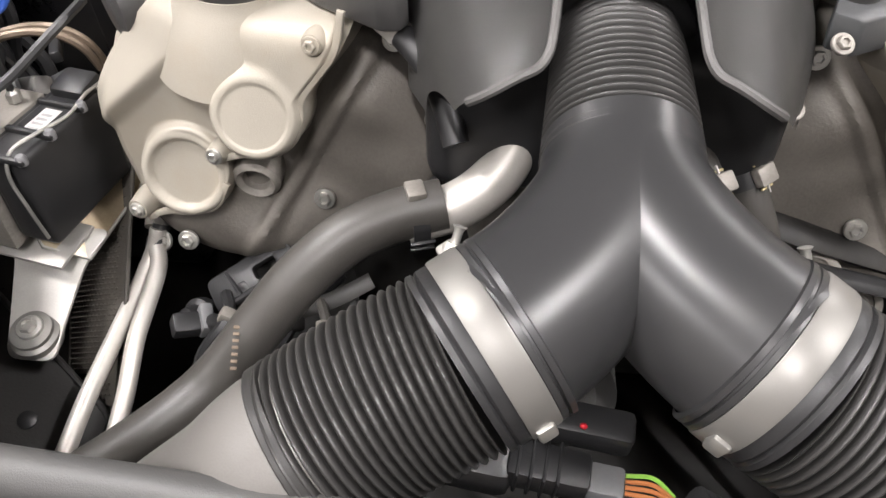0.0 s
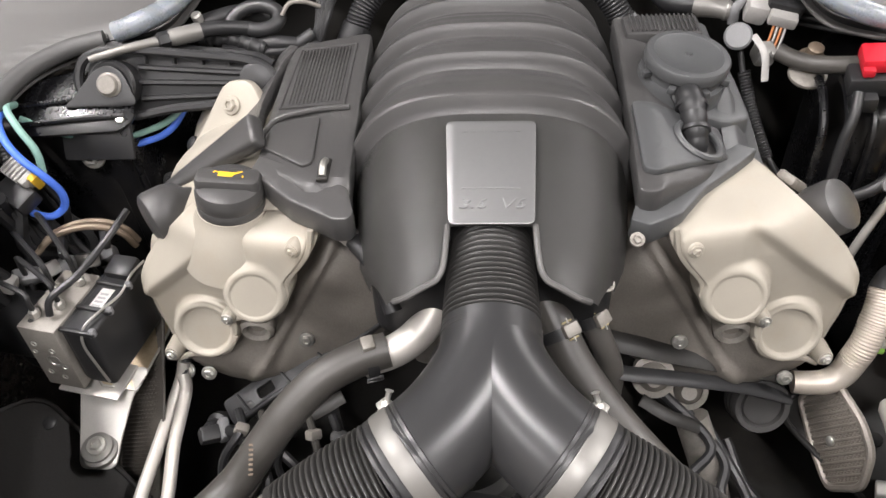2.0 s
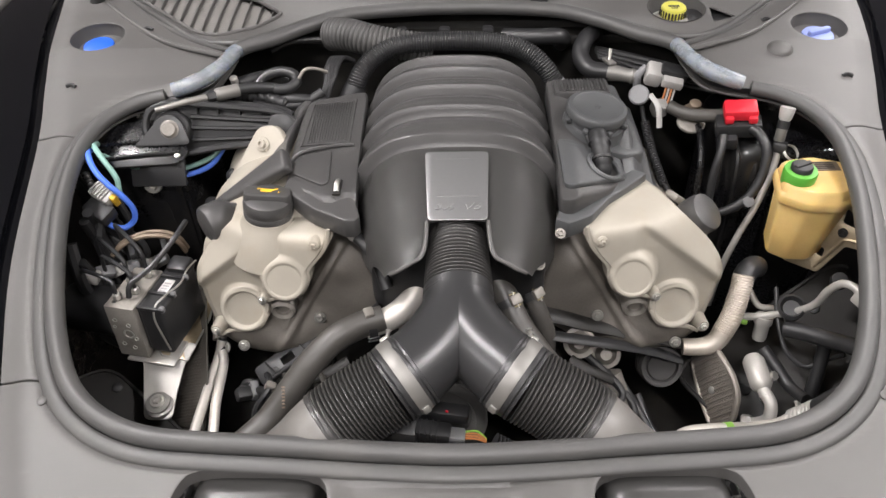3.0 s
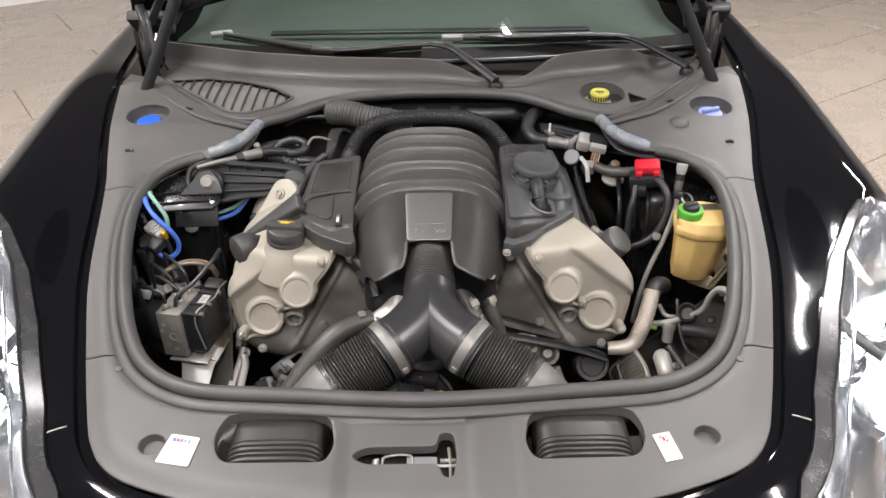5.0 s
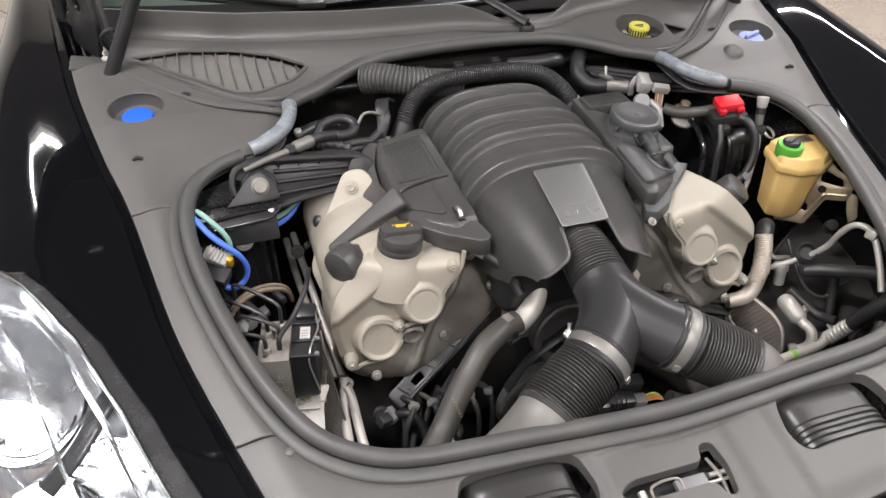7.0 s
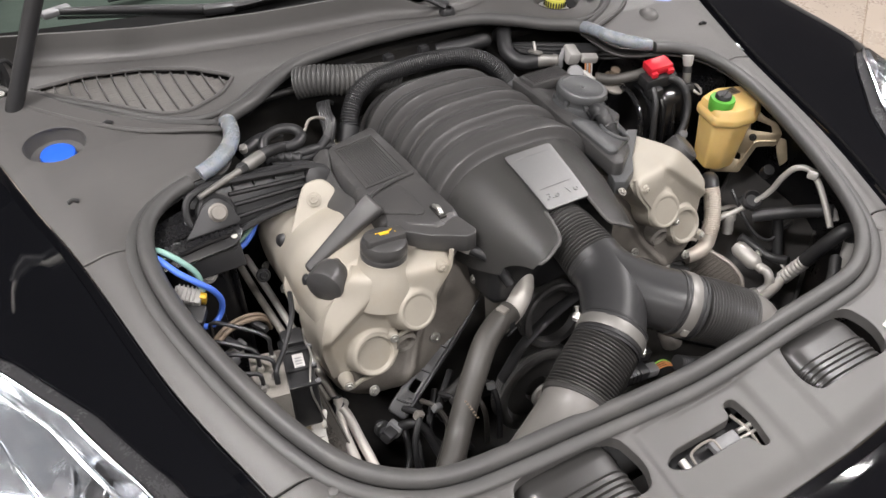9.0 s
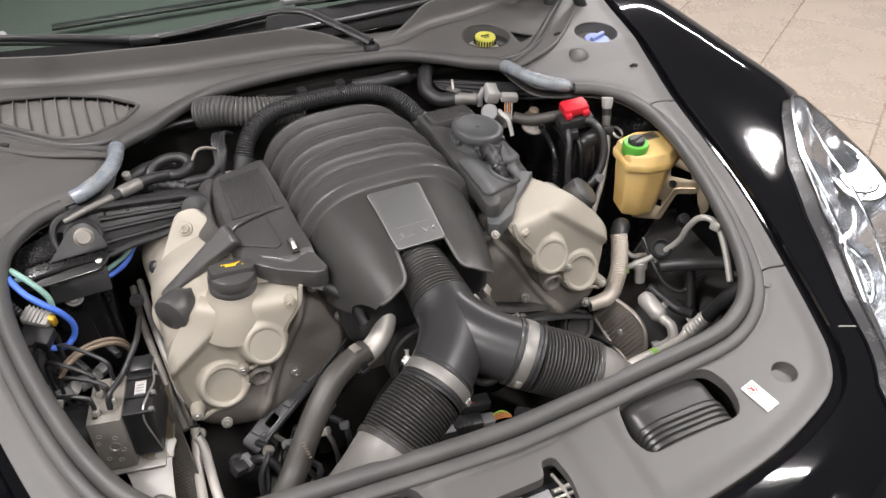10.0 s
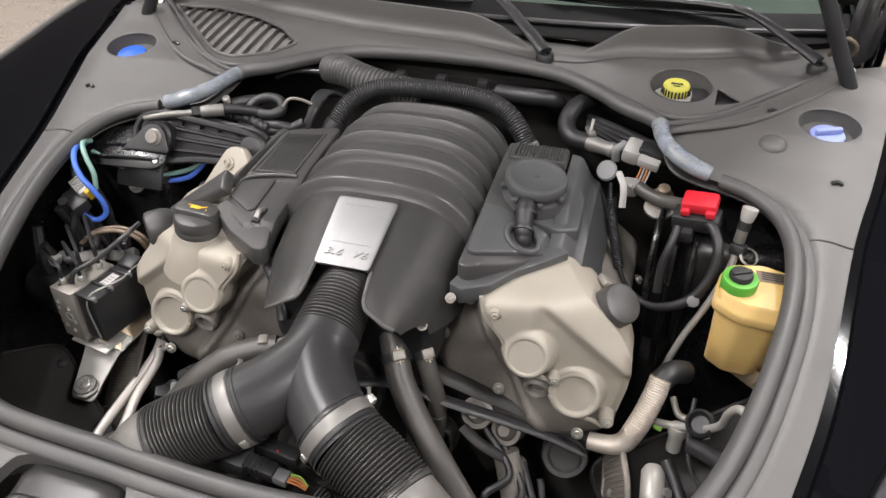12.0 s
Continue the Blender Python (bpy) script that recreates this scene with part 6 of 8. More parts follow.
# ---- air intake ducts ----
def build_intake():
    duct = thing("air_intake_duct", (0, 0.25, 0.82), "black plastic Y-shaped intake duct with ribbed bellows", "intake duct")
    part("neck_bellows", corrugated([(0, 0.450, 0.853), (0, 0.40, 0.860), (0, 0.355, 0.852), (0, 0.318, 0.842)], lambda f: 0.0385 + 0.0080 * f, 0.0053, 0.0050, 40, 8), BELLOWS, duct, "ribbed black rubber bellows", 60)
    for sx in (1, -1):
        path = [(0, 0.330, 0.8455), (0, 0.312, 0.8415), (-0.005, 0.288, 0.837), (-0.018, 0.262, 0.832), (-0.036, 0.236, 0.827), (-0.058, 0.212, 0.8235), (-0.068, 0.2025, 0.822)]
        bm = tube(path, lambda f, s: 0.0455 + 0.0020 * f - (0.0004 * (1 - smooth(0.1, 0.45, f)) if sx > 0 else 0), 56, 10)
        if sx > 0:
            for v in bm.verts:
                v.co.x = -v.co.x
        part("y_leg", bm, DUCT, duct, "smooth black plastic duct leg", 50)
        axis = Vector((sx * 0.81, -0.48, -0.34)).normalized()
        c0, c1 = Vector((sx * 0.061, 0.209, 0.8215)), Vector((sx * 0.155, 0.163, 0.779))
        fm = frame_of(c0, axis)
        part("leg_rim", lathe([(0.0465, -0.012), (0.0492, -0.011), (0.0492, -0.008), (0.047, -0.007), (0.0492, -0.006), (0.0492, -0.003), (0.0475, -0.002)], fm, 48), DUCT, duct)
        band = part("clamp_band", lathe([(0.0470, -0.0025), (0.0492, -0.0025), (0.0499, -0.001), (0.0499, 0.0125), (0.0495, 0.014), (0.0470, 0.014)], fm, 64), BAND, duct, "bright steel hose clamp band")
        top = Vector((sx * 0.090, 0.250, 0.833))
        part("clamp_screw", block((0.014, 0.010, 0.011), frame_of(top, axis), 0.002), STEEL, band)
        sm = frame_of(top, (sx * -0.25, 0.55, 0.8))
        part("screw_head", lathe([(0.006, -0.004), (0.006, 0.005), (0.0045, 0.007), (0.0025, 0.007), (0.0025, 0.014), (0.004, 0.016), (0, 0.017)], sm, 12), STEEL, band)
        low = c0 - (top - c0) * 0.92
        part("clamp_ear", block((0.012, 0.012, 0.010), frame_of(low + axis * 0.007, axis), 0.002), STEEL, band)
        part("cuff", lathe([(0.0480, 0.013), (0.0490, 0.015), (0.0490, 0.020), (0.0475, 0.0215), (0.0490, 0.023), (0.0490, 0.026)], fm, 48), BLACK, duct)
        part("bellows", corrugated([c0 + axis * 0.024, c0.lerp(c1, 0.6) + Vector((0, 0, 0.002)), c1], 0.0490, 0.0050, 0.0052, 48, 8), BELLOWS, duct, "ribbed black rubber bellows", 60)
        part("snorkel", tube([c1 - axis * 0.004, c1 + axis * 0.012, c1 + Vector((sx * 0.036, -0.009, -0.033)), (sx * 0.234, 0.150, 0.706), (sx * 0.283, 0.148, 0.655), (sx * 0.33, 0.145, 0.60)], lambda f, s: 0.0462 - 0.009 * f, 44, 8), SNORKEL, duct, "smooth grey plastic snorkel", 50)
        part("snorkel_collar", lathe([(0.0455, -0.004), (0.0485, -0.003), (0.0485, 0.004), (0.0460, 0.006)], frame_of(c1, axis), 48), BELLOWS, duct)
        # ribbed mouth that shows in the front panel's opening
        bm = bmesh.new()
        rows = []
        for y in np.linspace(0.115, -0.005, 90):
            rib = 0.0035 * (1 if ((y + 0.02) * 115) % 1 > 0.45 else -0.2) * (1 - smooth(0.052, 0.056, y)) * smooth(0.003, 0.006, y)
            hump = 0.014 * smooth(0.112, 0.075, y)
            row = []
            for k in range(25):
                a = math.pi * k / 24
                x = 0.072 * math.copysign(abs(math.cos(a)) ** 0.45, math.cos(a))
                row.append(bm.verts.new((sx * 0.231 + x * (1 + rib * 4), y, deck(y) - 0.060 + (0.042 + hump + rib) * math.sin(a) ** 0.42)))
            rows.append(row)
        for a, b in zip(rows, rows[1:]):
            for k in range(24):
                bm.faces.new((a[k], a[k + 1], b[k + 1], b[k]))
        part("ribbed_mouth", bm, BELLOWS, duct, "black ribbed duct mouth", 30)
    return duct


# ---- coolant hoses ----
def hose_clamp(parent, at, axis, r):
    m = frame_of(at, axis)
    c = part("hose_clamp", lathe([(r + 0.0005, -0.006), (r + 0.002, -0.006), (r + 0.002, 0.006), (r + 0.0005, 0.006), (r + 0.0005, -0.006)], m, 36), BLACK, parent, "black spring clamp with yellow clip")
    up = m.to_3x3().inverted() @ Vector((0, 0, 1))
    ang = math.atan2(up.y, up.x)
    k = m @ Matrix.Rotation(ang, 4, "Z")
    part("clip_block", block((0.008, 0.018, 0.014), k @ Matrix.Translation((r + 0.005, 0, 0)), 0.002), CASTING, c)
    for dz in (-0.009, 0.009):
        part("clip_tab", block((0.002, 0.012, 0.0020), k @ Matrix.Translation((r + 0.003, 0, dz)), 0.0008), FADED, c)
    part("clip_pin", tube([k @ Vector((r + 0.005, 0, -0.013)), k @ Vector((r + 0.004, 0, 0.013))], 0.0010, 6, 2), STEEL, c)
    for dy in (-0.005, 0.005):
        part("tail", block((0.003, 0.003, 0.018), k @ Matrix.Rotation(-2.0, 4, "Z") @ Matrix.Translation((r + 0.003, dy, 0.0)), 0.001), BLACK, c)
    return c


def build_hoses():
    h = thing("coolant_hose", (-0.2, 0.33, 0.718), "thick black rubber coolant hose on a bare metal pipe", "coolant hose")
    part("metal_pipe", tube([(-0.05, 0.47, 0.793), (-0.055, 0.435, 0.78), (-0.07, 0.407, 0.76), (-0.098, 0.389, 0.744), (-0.135, 0.378, 0.736)], 0.0178, 24, 8), CAST_PIPE, h, "bare cast aluminium pipe")
    part("hose", tube([(-0.108, 0.386, 0.746), (-0.14, 0.375, 0.743), (-0.174, 0.356, 0.736), (-0.206, 0.332, 0.716), (-0.234, 0.312, 0.686), (-0.266, 0.285, 0.652), (-0.299, 0.252, 0.638), (-0.35, 0.215, 0.62), (-0.42, 0.165, 0.598)], 0.0195, 28, 10), RUBBER, h, "thick dusty black rubber hose", 60)
    hose_clamp(h, (-0.127, 0.38, 0.738), (-0.95, -0.33, 0), 0.0195)
    for k in range(7):
        part("hose_mark", block((0.0045, 0.0024, 0.0012), frame_of((-0.243, 0.285, 0.6935), (0.3, -0.3, 1)) @ pose(0, 0, 0, 0, 0, -35) @ pose(0, -0.015 + 0.005 * k, -0.00002 * (k - 3) ** 2), 0.0003, 1), COPPER, h, "faded brownish print")
    h = thing("coolant_hose", (0.12, 0.35, 0.704), "black rubber coolant hose running down beside the duct", "coolant hose")
    part("hose", tube([(0.056, 0.425, 0.784), (0.07, 0.4, 0.765), (0.086, 0.375, 0.742), (0.115, 0.345, 0.712), (0.15, 0.315, 0.684), (0.2, 0.27, 0.656), (0.27, 0.21, 0.624)], 0.0190, 28, 10), RUBBER, h, "dusty black rubber hose", 60)
    part("metal_pipe", tube([(0.035, 0.455, 0.799), (0.056, 0.425, 0.784), (0.07, 0.4, 0.765)], 0.0165, 20, 5), CAST_PIPE, h)
    hose_clamp(h, (0.072, 0.397, 0.763), (0.4, -0.6, -0.6), 0.0190)
    h = thing("coolant_hose", (0.122, 0.4, 0.706), "thin black rubber hose with a spring clamp", "coolant hose")
    part("hose", tube([(0.087, 0.44, 0.786), (0.105, 0.42, 0.761), (0.12, 0.404, 0.731), (0.13, 0.398, 0.701), (0.132, 0.4, 0.656), (0.127, 0.41, 0.586)], 0.0135, 22, 8), RUBBER, h, "thin black rubber hose", 60)
    hose_clamp(h, (0.106, 0.419, 0.759), (0.45, -0.5, -0.75), 0.0135)
    part("ring", lathe([(0.0137, -0.0015), (0.0142, 0), (0.0137, 0.0015)], frame_of((0.1315, 0.399, 0.676), (0, 0, 1)), 24), ALLOY, h)
    part("ring", lathe([(0.0137, -0.0015), (0.0142, 0), (0.0137, 0.0015)], frame_of((0.1315, 0.399, 0.666), (0, 0, 1)), 24), ALLOY, h)


ENGINE = build_engine()
build_intake()
build_hoses()


# ---- left side of the bay ----
def build_brace():
    arm = thing("engine_brace_arm", (-0.40, 0.70, 0.885), "black ribbed plastic torque brace bolted to the inner fender", "brace arm")
    m = frame_of((-0.465, 0.690, 0.887), (0.05, -0.86, 0.5))
    shape = rounded([(-0.046, 0.004), (-0.036, 0.034), (0.0, 0.044), (0.07, 0.036), (0.165, 0.024), (0.196, 0.012), (0.198, -0.012), (0.178, -0.026), (0.07, -0.032), (0.02, -0.040), (-0.030, -0.034)], 0.014)
    part("web", slab(shape, 0.030, m @ Matrix.Translation((0, 0, -0.012)), 0.003), BLACK, arm)
    rim = [m @ Vector((x, y, 0.0)) for x, y in shape]
    part("rim", sweep(bmesh.new(), rim + rim[:1], 0.006, 8), BLACK, arm, "raised black rim")
    top = [(-0.036, 0.034), (0.0, 0.044), (0.07, 0.036), (0.165, 0.024), (0.192, 0.012)]
    part("top_rail", tube([m @ Vector((x, y + 0.004, -0.030)) for x, y in top], 0.007, 8, 6), BLACK, arm)
    for k, (a, b) in enumerate((((0.03, 0.020), (0.175, 0.006)), ((0.03, 0.002), (0.180, -0.006)), ((0.03, -0.018), (0.175, -0.018)))):
        part("rib", tube([m @ Vector((*a, -0.006)), m @ Vector((*b, -0.006))], 0.0035, 6, 2), BLACK, arm)
    for x in (0.04, 0.075, 0.11, 0.145):
        part("cross_rib", block((0.003, 0.016, 0.022), m @ pose(x, 0.034 - 0.06 * x, -0.014), 0.001, 1), BLACK, arm)
    part("hub", lathe([(0.030, -0.03), (0.030, 0.010), (0.027, 0.013), (0.022, 0.012), (0.020, 0.006), (0, 0.006)], m, 32), BLACK, arm, "rubber bush")
    part("front_plate", slab(rounded([(-0.062, -0.026), (-0.045, -0.012), (-0.016, 0.020), (0.006, 0.024), (0.020, 0.010), (0.032, -0.026)], 0.010), 0.004, m @ Matrix.Translation((0, 0, 0.016)), 0.001), BLACK, arm, "black steel plate")
    part("hub_bolt", lathe([(0.0150, 0.016), (0.0150, 0.018), (0.0125, 0.0195), (0.0120, 0.024), (0.0105, 0.0255), (0, 0.0258)], m, 28), CASTING, arm, "bare metal bolt head")
    part("end_bush", lathe([(0.022, -0.03), (0.022, 0.004), (0.018, 0.006), (0, 0.006)], m @ Matrix.Translation((0.178, -0.002, 0)), 24), BLACK, arm)
    # stamped bracket under the hub
    br = thing("stamped_bracket", (-0.50, 0.66, 0.86), "glossy black stamped steel bracket under the brace", "bracket")
    fm = frame_of((-0.505, 0.672, 0.876), (0.05, -0.50, 0.86))
    part("plate", slab(rounded([(-0.085, -0.02), (-0.06, 0.03), (0.0, 0.045), (0.05, 0.02), (0.07, -0.025), (0.05, -0.045), (-0.07, -0.045)], 0.012), 0.006, fm, 0.002), INNER_PAINT, br)
    for k in range(2):
        part("bead", tube([fm @ Vector((-0.075, -0.030 + 0.026 * k, 0.001)), fm @ Vector((0.0, -0.026 + 0.026 * k, 0.003)), fm @ Vector((0.055, -0.026 + 0.020 * k, 0.001))], 0.0036, 8, 4), INNER_PAINT, br)
    part("screw", lathe([(0.005, 0), (0.005, 0.003), (0, 0.004)], fm @ Matrix.Translation((0.05, -0.03, 0)), 10), STEEL, br)


def build_towers():
    for sx in (-1, 1):
        t = thing("shock_tower", (sx * 0.545, 0.79, 0.6), "glossy black painted shock tower in the bay", "shock tower", "shock towers")
        part("housing", block((0.20, 0.22, 0.50), pose(sx * 0.555, 0.775, 0.60), 0.025, 4), INNER_PAINT, t)
        if sx > 0:
            for k in range(5):
                part("rib", tube([(0.405 + 0.028 * k, 0.660, 0.60), (0.402 + 0.030 * k, 0.663, 0.80), (0.405 + 0.030 * k, 0.70, 0.848), (0.41 + 0.030 * k, 0.74, 0.853)], 0.0055, 8, 5), INNER_PAINT, t)
        else:
            part("wing", block((0.09, 0.008, 0.05), pose(-0.490, 0.650, 0.832, -25), 0.003), BLACK, t)
            part("seam", tube([(-0.640, 0.661, 0.84), (-0.60, 0.664, 0.72), (-0.545, 0.664, 0.56)], 0.004, 8, 5), INNER_PAINT, t)
            part("pressing", slab(rounded([(-0.05, -0.09), (0.06, -0.10), (0.05, 0.07), (-0.055, 0.08)], 0.02), 0.006, frame_of((-0.545, 0.662, 0.70), (0, -1, 0.05)), 0.003), INNER_PAINT, t)
            part("ridge", tube([(-0.462, 0.668, 0.80), (-0.458, 0.668, 0.68), (-0.456, 0.67, 0.50)], 0.005, 8, 5), INNER_PAINT, t)
    bolt(None, (-0.506, 0.652, 0.806), (0, -0.9, 0.4), 0.0105, STEEL)
    bolt(None, (-0.455, 0.655, 0.84), (0, -0.9, 0.4), 0.006, BLACK, label="small black bolt on the black bracket")
    bolt(None, (-0.418, 0.66, 0.76), (0, -0.9, 0.4), 0.008, BLACK, label="black bolt on the inner fender wall")


def build_left_wiring():
    w = thing("sleeved_cable", (-0.53, 0.58, 0.83), "blue and pale green sleeved cables looped to a connector", "cable")
    part("blue_sleeve", tube([(-0.580, 0.640, 0.885), (-0.572, 0.605, 0.893), (-0.556, 0.578, 0.882), (-0.535, 0.562, 0.866), (-0.518, 0.560, 0.846), (-0.509, 0.565, 0.818), (-0.514, 0.567, 0.794), (-0.530, 0.560, 0.784), (-0.548, 0.556, 0.792), (-0.556, 0.560, 0.80)], 0.0047, 12, 8), BLUE_TAPE, w, "bright blue sleeve")
    part("green_sleeve", tube([(-0.576, 0.650, 0.885), (-0.565, 0.618, 0.898), (-0.545, 0.595, 0.886), (-0.530, 0.585, 0.862), (-0.53, 0.58, 0.835)], 0.0044, 12, 8), GREEN_TAPE, w, "pale green sleeve")
    part("blue_sleeve", tube([(-0.520, 0.655, 0.822), (-0.480, 0.672, 0.806), (-0.447, 0.690, 0.803), (-0.421, 0.700, 0.811), (-0.400, 0.712, 0.832), (-0.385, 0.73, 0.86)], 0.0047, 12, 8), BLUE_TAPE, w, "bright blue sleeve")
    part("green_sleeve", tube([(-0.575, 0.645, 0.868), (-0.53, 0.650, 0.842), (-0.480, 0.668, 0.822), (-0.440, 0.690, 0.820), (-0.410, 0.706, 0.830), (-0.39, 0.72, 0.85)], 0.0044, 12, 8), GREEN_TAPE, w, "pale green sleeve")
    c = thing("wiring_connector", (-0.552, 0.57, 0.835), "pale grey wiring plug with black socket and yellow tab", "connector")
    m = pose(-0.553, 0.575, 0.838, 20, 15, -30)
    part("plug", block((0.040, 0.024, 0.020), m, 0.003), WHITE_PLASTIC, c)
    for k in range(5):
        part("fin", block((0.002, 0.026, 0.022), m @ pose(-0.014 + 0.006 * k, 0, 0.002), 0.0006, 1), WHITE_PLASTIC, c)
    part("socket", block((0.045, 0.03, 0.024), m @ pose(0.008, -0.022, -0.012), 0.004), BLACK, c)
    part("tab", block((0.010, 0.010, 0.022), m @ pose(0.022, 0.002, 0.0), 0.002), YELLOW_MARK, c)
    part("seal", tube([m @ Vector((-0.02, 0, 0)), m @ Vector((-0.034, 0.004, 0)), m @ Vector((-0.05, 0.012, 0.004))], lambda f, s: 0.006 + 0.001 * math.sin(s * 900), 10, 10), BLACK, c, "ribbed rubber seal")
    loom = thing("wiring_loom", (-0.56, 0.5, 0.7), "black wiring looms hanging at the inner fender", "wiring loom")
    rnd = random.Random(5)
    for k in range(11):
        x, y, z = -0.575 + 0.02 * rnd.random(), 0.44 + 0.17 * rnd.random(), 0.83 - 0.05 * rnd.random()
        pts = [(x, y, z)]
        for j in range(4):
            pts.append((x + 0.02 * j * rnd.random() + 0.015 * rnd.uniform(-1, 1), y + 0.03 * rnd.uniform(-1, 1), z - 0.06 * (j + 1)))
        part("cable", tube(pts, rnd.uniform(0.004, 0.010), 8, 6), BLACK, loom)
    for k in range(6):
        part("clip", block((0.03, 0.018, 0.02), pose(-0.56 + 0.012 * k, 0.47 + 0.022 * k, 0.76 - 0.012 * k, 30 * k, 20, 40 * k), 0.004), GREY_PLASTIC if k % 2 else WHITE_PLASTIC, loom)
    t = thing("inner_liner", (-0.535, 0.32, 0.57), "flat black plastic liner beside the pump bracket", "liner")
    lm = frame_of((-0.535, 0.32, 0.57), (0.25, -0.25, 0.93))
    shape = rounded([(-0.09, -0.10), (0.10, -0.12), (0.06, 0.10), (-0.06, 0.12)], 0.03)
    part("panel", slab(shape, 0.006, lm, 0.002), GUARD, t)
    part("edge", sweep(bmesh.new(), [lm @ Vector((x, y, 0.001)) for x, y in shape + shape[:1]], 0.003, 8), GUARD, t)
    for x, y in ((0.05, 0.06), (-0.05, 0.02), (0.04, -0.07)):
        part("clip", lathe([(0.008, 0), (0.008, 0.002), (0.004, 0.004), (0, 0.004)], lm @ Matrix.Translation((x, y, 0.001)), 16), BLACK, t)


def build_abs():
    u = thing("brake_control_unit", (-0.47, 0.46, 0.69), "ABS pump: aluminium valve block with black control box", "ABS unit")
    yaw = 12
    m = pose(-0.488, 0.452, 0.709, 0, 0, -yaw)
    blk = part("valve_block", block((0.048, 0.092, 0.100), m @ pose(0, -0.002, -0.006), 0.002), CASTING, u, "grey machined aluminium block")
    for x, z, r in ((-0.012, 0.018, 0.003), (0.008, 0.010, 0.003), (-0.016, 0.004, 0.0025), (0.004, -0.008, 0.007), (0.014, -0.016, 0.003), (-0.010, -0.03, 0.003), (0.006, -0.036, 0.003)):
        part("bore", lathe([(r * 1.3, 0.0), (r * 1.3, 0.0008), (r, 0.001), (r * 0.8, -0.001), (0, -0.001)], frame_of(m @ Vector((x, -0.0482, z)), m.to_3x3() @ Vector((0, -1, 0))), 14), STEEL, blk)
    part("hole", lathe([(0.004, 0.0002), (0.0035, 0.0004), (0, 0.0003)], m @ pose(-0.012, -0.036, 0.044), 14), DARK, blk)
    box = part("control_box", block((0.040, 0.108, 0.090), m @ pose(0.045, 0.014, -0.003), 0.006, 3), BLACK, u, "black plastic control box")
    part("lid", block((0.012, 0.104, 0.086), m @ pose(0.028, 0.014, -0.002), 0.003), BLACK, box)
    part("sticker", block((0.016, 0.034, 0.0006), m @ pose(0.046, 0.010, 0.0425), 0.0002, 1), PAPER, box, "white barcode sticker")
    for k in range(4):
        part("sticker_bar", block((0.010, 0.003, 0.0004), m @ pose(0.046, 0.000 + 0.006 * k, 0.0431), 0.0001, 1), INK_GREY, box)
    for y in (-0.040, -0.006, 0.034):
        part("box_rib", block((0.044, 0.006, 0.006), m @ pose(0.048, y, 0.043), 0.002), BLACK, box)
        part("box_screw", lathe([(0.0045, 0), (0.0045, 0.006), (0.003, 0.008), (0, 0.008)], m @ pose(0.066, y + 0.002, 0.040), 12), GREY_PLASTIC, box)
    part("retaining_wire", tube([m @ Vector(p) for p in ((0.064, 0.075, 0.046), (0.062, 0.05, 0.047), (0.066, 0.02, 0.046), (0.060, -0.01, 0.048), (0.055, -0.035, 0.047), (0.054, -0.045, 0.03), (0.060, -0.047, 0.0), (0.066, -0.047, -0.03))], 0.0016, 6, 6), STEEL, box)
    part("plug", block((0.034, 0.030, 0.022), m @ pose(0.045, 0.060, 0.042, 10), 0.005), BLACK, box)
    part("motor", lathe([(0.0, 0.10), (0.034, 0.098), (0.040, 0.088), (0.040, 0.0)], frame_of(m @ Vector((-0.024, 0.0, -0.012)), m.to_3x3() @ Vector((-1, 0, 0))), 32), BLACK, u, "round black pump motor")
    # steel brake pipes
    ports = [(-0.010, -0.030), (0.010, -0.012), (-0.010, 0.008), (0.010, 0.026)]
    for k, (x, y) in enumerate(ports):
        a = Vector((x, y, 0.045))
        part("pipe_nut", lathe([(0.006, 0), (0.006, 0.008), (0.004, 0.010), (0.003, 0.012)], m @ Matrix.Translation(a), 6), STEEL, u)
        up = [a, a + Vector((0, 0, 0.022)), a + Vector((-0.006, 0.004, 0.030 + 0.006 * k)), a + Vector((-0.045 - 0.008 * k, 0.012 + 0.012 * k, 0.034 + 0.006 * k)), a + Vector((-0.066 - 0.004 * k, 0.02 + 0.014 * k, 0.020)), a + Vector((-0.070 - 0.004 * k, 0.022 + 0.016 * k, -0.04))]
        part("brake_pipe", tube([m @ p for p in up], 0.0032, 8, 7), BLACK, u, "thin black steel brake pipe")
    part("brake_pipe", tube([m @ Vector((0.01, -0.03, 0.05)), m @ Vector((0.012, -0.02, 0.068)), m @ Vector((0.03, 0.01, 0.078)), m @ Vector((0.05, 0.05, 0.10)), m @ Vector((0.055, 0.09, 0.11))], 0.0042, 8, 7), BLACK, u)
    for k in range(2):
        o = 0.010 * k
        part("braided_pipe", tube([(-0.548, 0.528 + o, 0.752), (-0.530, 0.540 + o, 0.766), (-0.50, 0.552 + o, 0.772), (-0.47, 0.555 + o, 0.770), (-0.452, 0.560 + o, 0.755), (-0.445, 0.566 + o, 0.73)], 0.0040, 8, 7), COPPER, u, "dull brownish braided pipe")
    for f in (0.25, 0.6):
        part("pipe_clip", block((0.010, 0.034, 0.012), pose(-0.545 + 0.13 * f, 0.515 + 0.05 * f, 0.762, 0, -8, 25), 0.003), BLACK, u)
    # brackets
    fold = frame_of((-0.431, 0.476, 0.650), (0.54, -0.24, 0.81), (0.45, 0.89, 0))
    back = fold.inverted()
    corners = [(-0.405, 0.555, 0.655), (-0.472, 0.425, 0.668), (-0.455, 0.408, 0.655), (-0.422, 0.415, 0.635), (-0.412, 0.500, 0.636)]
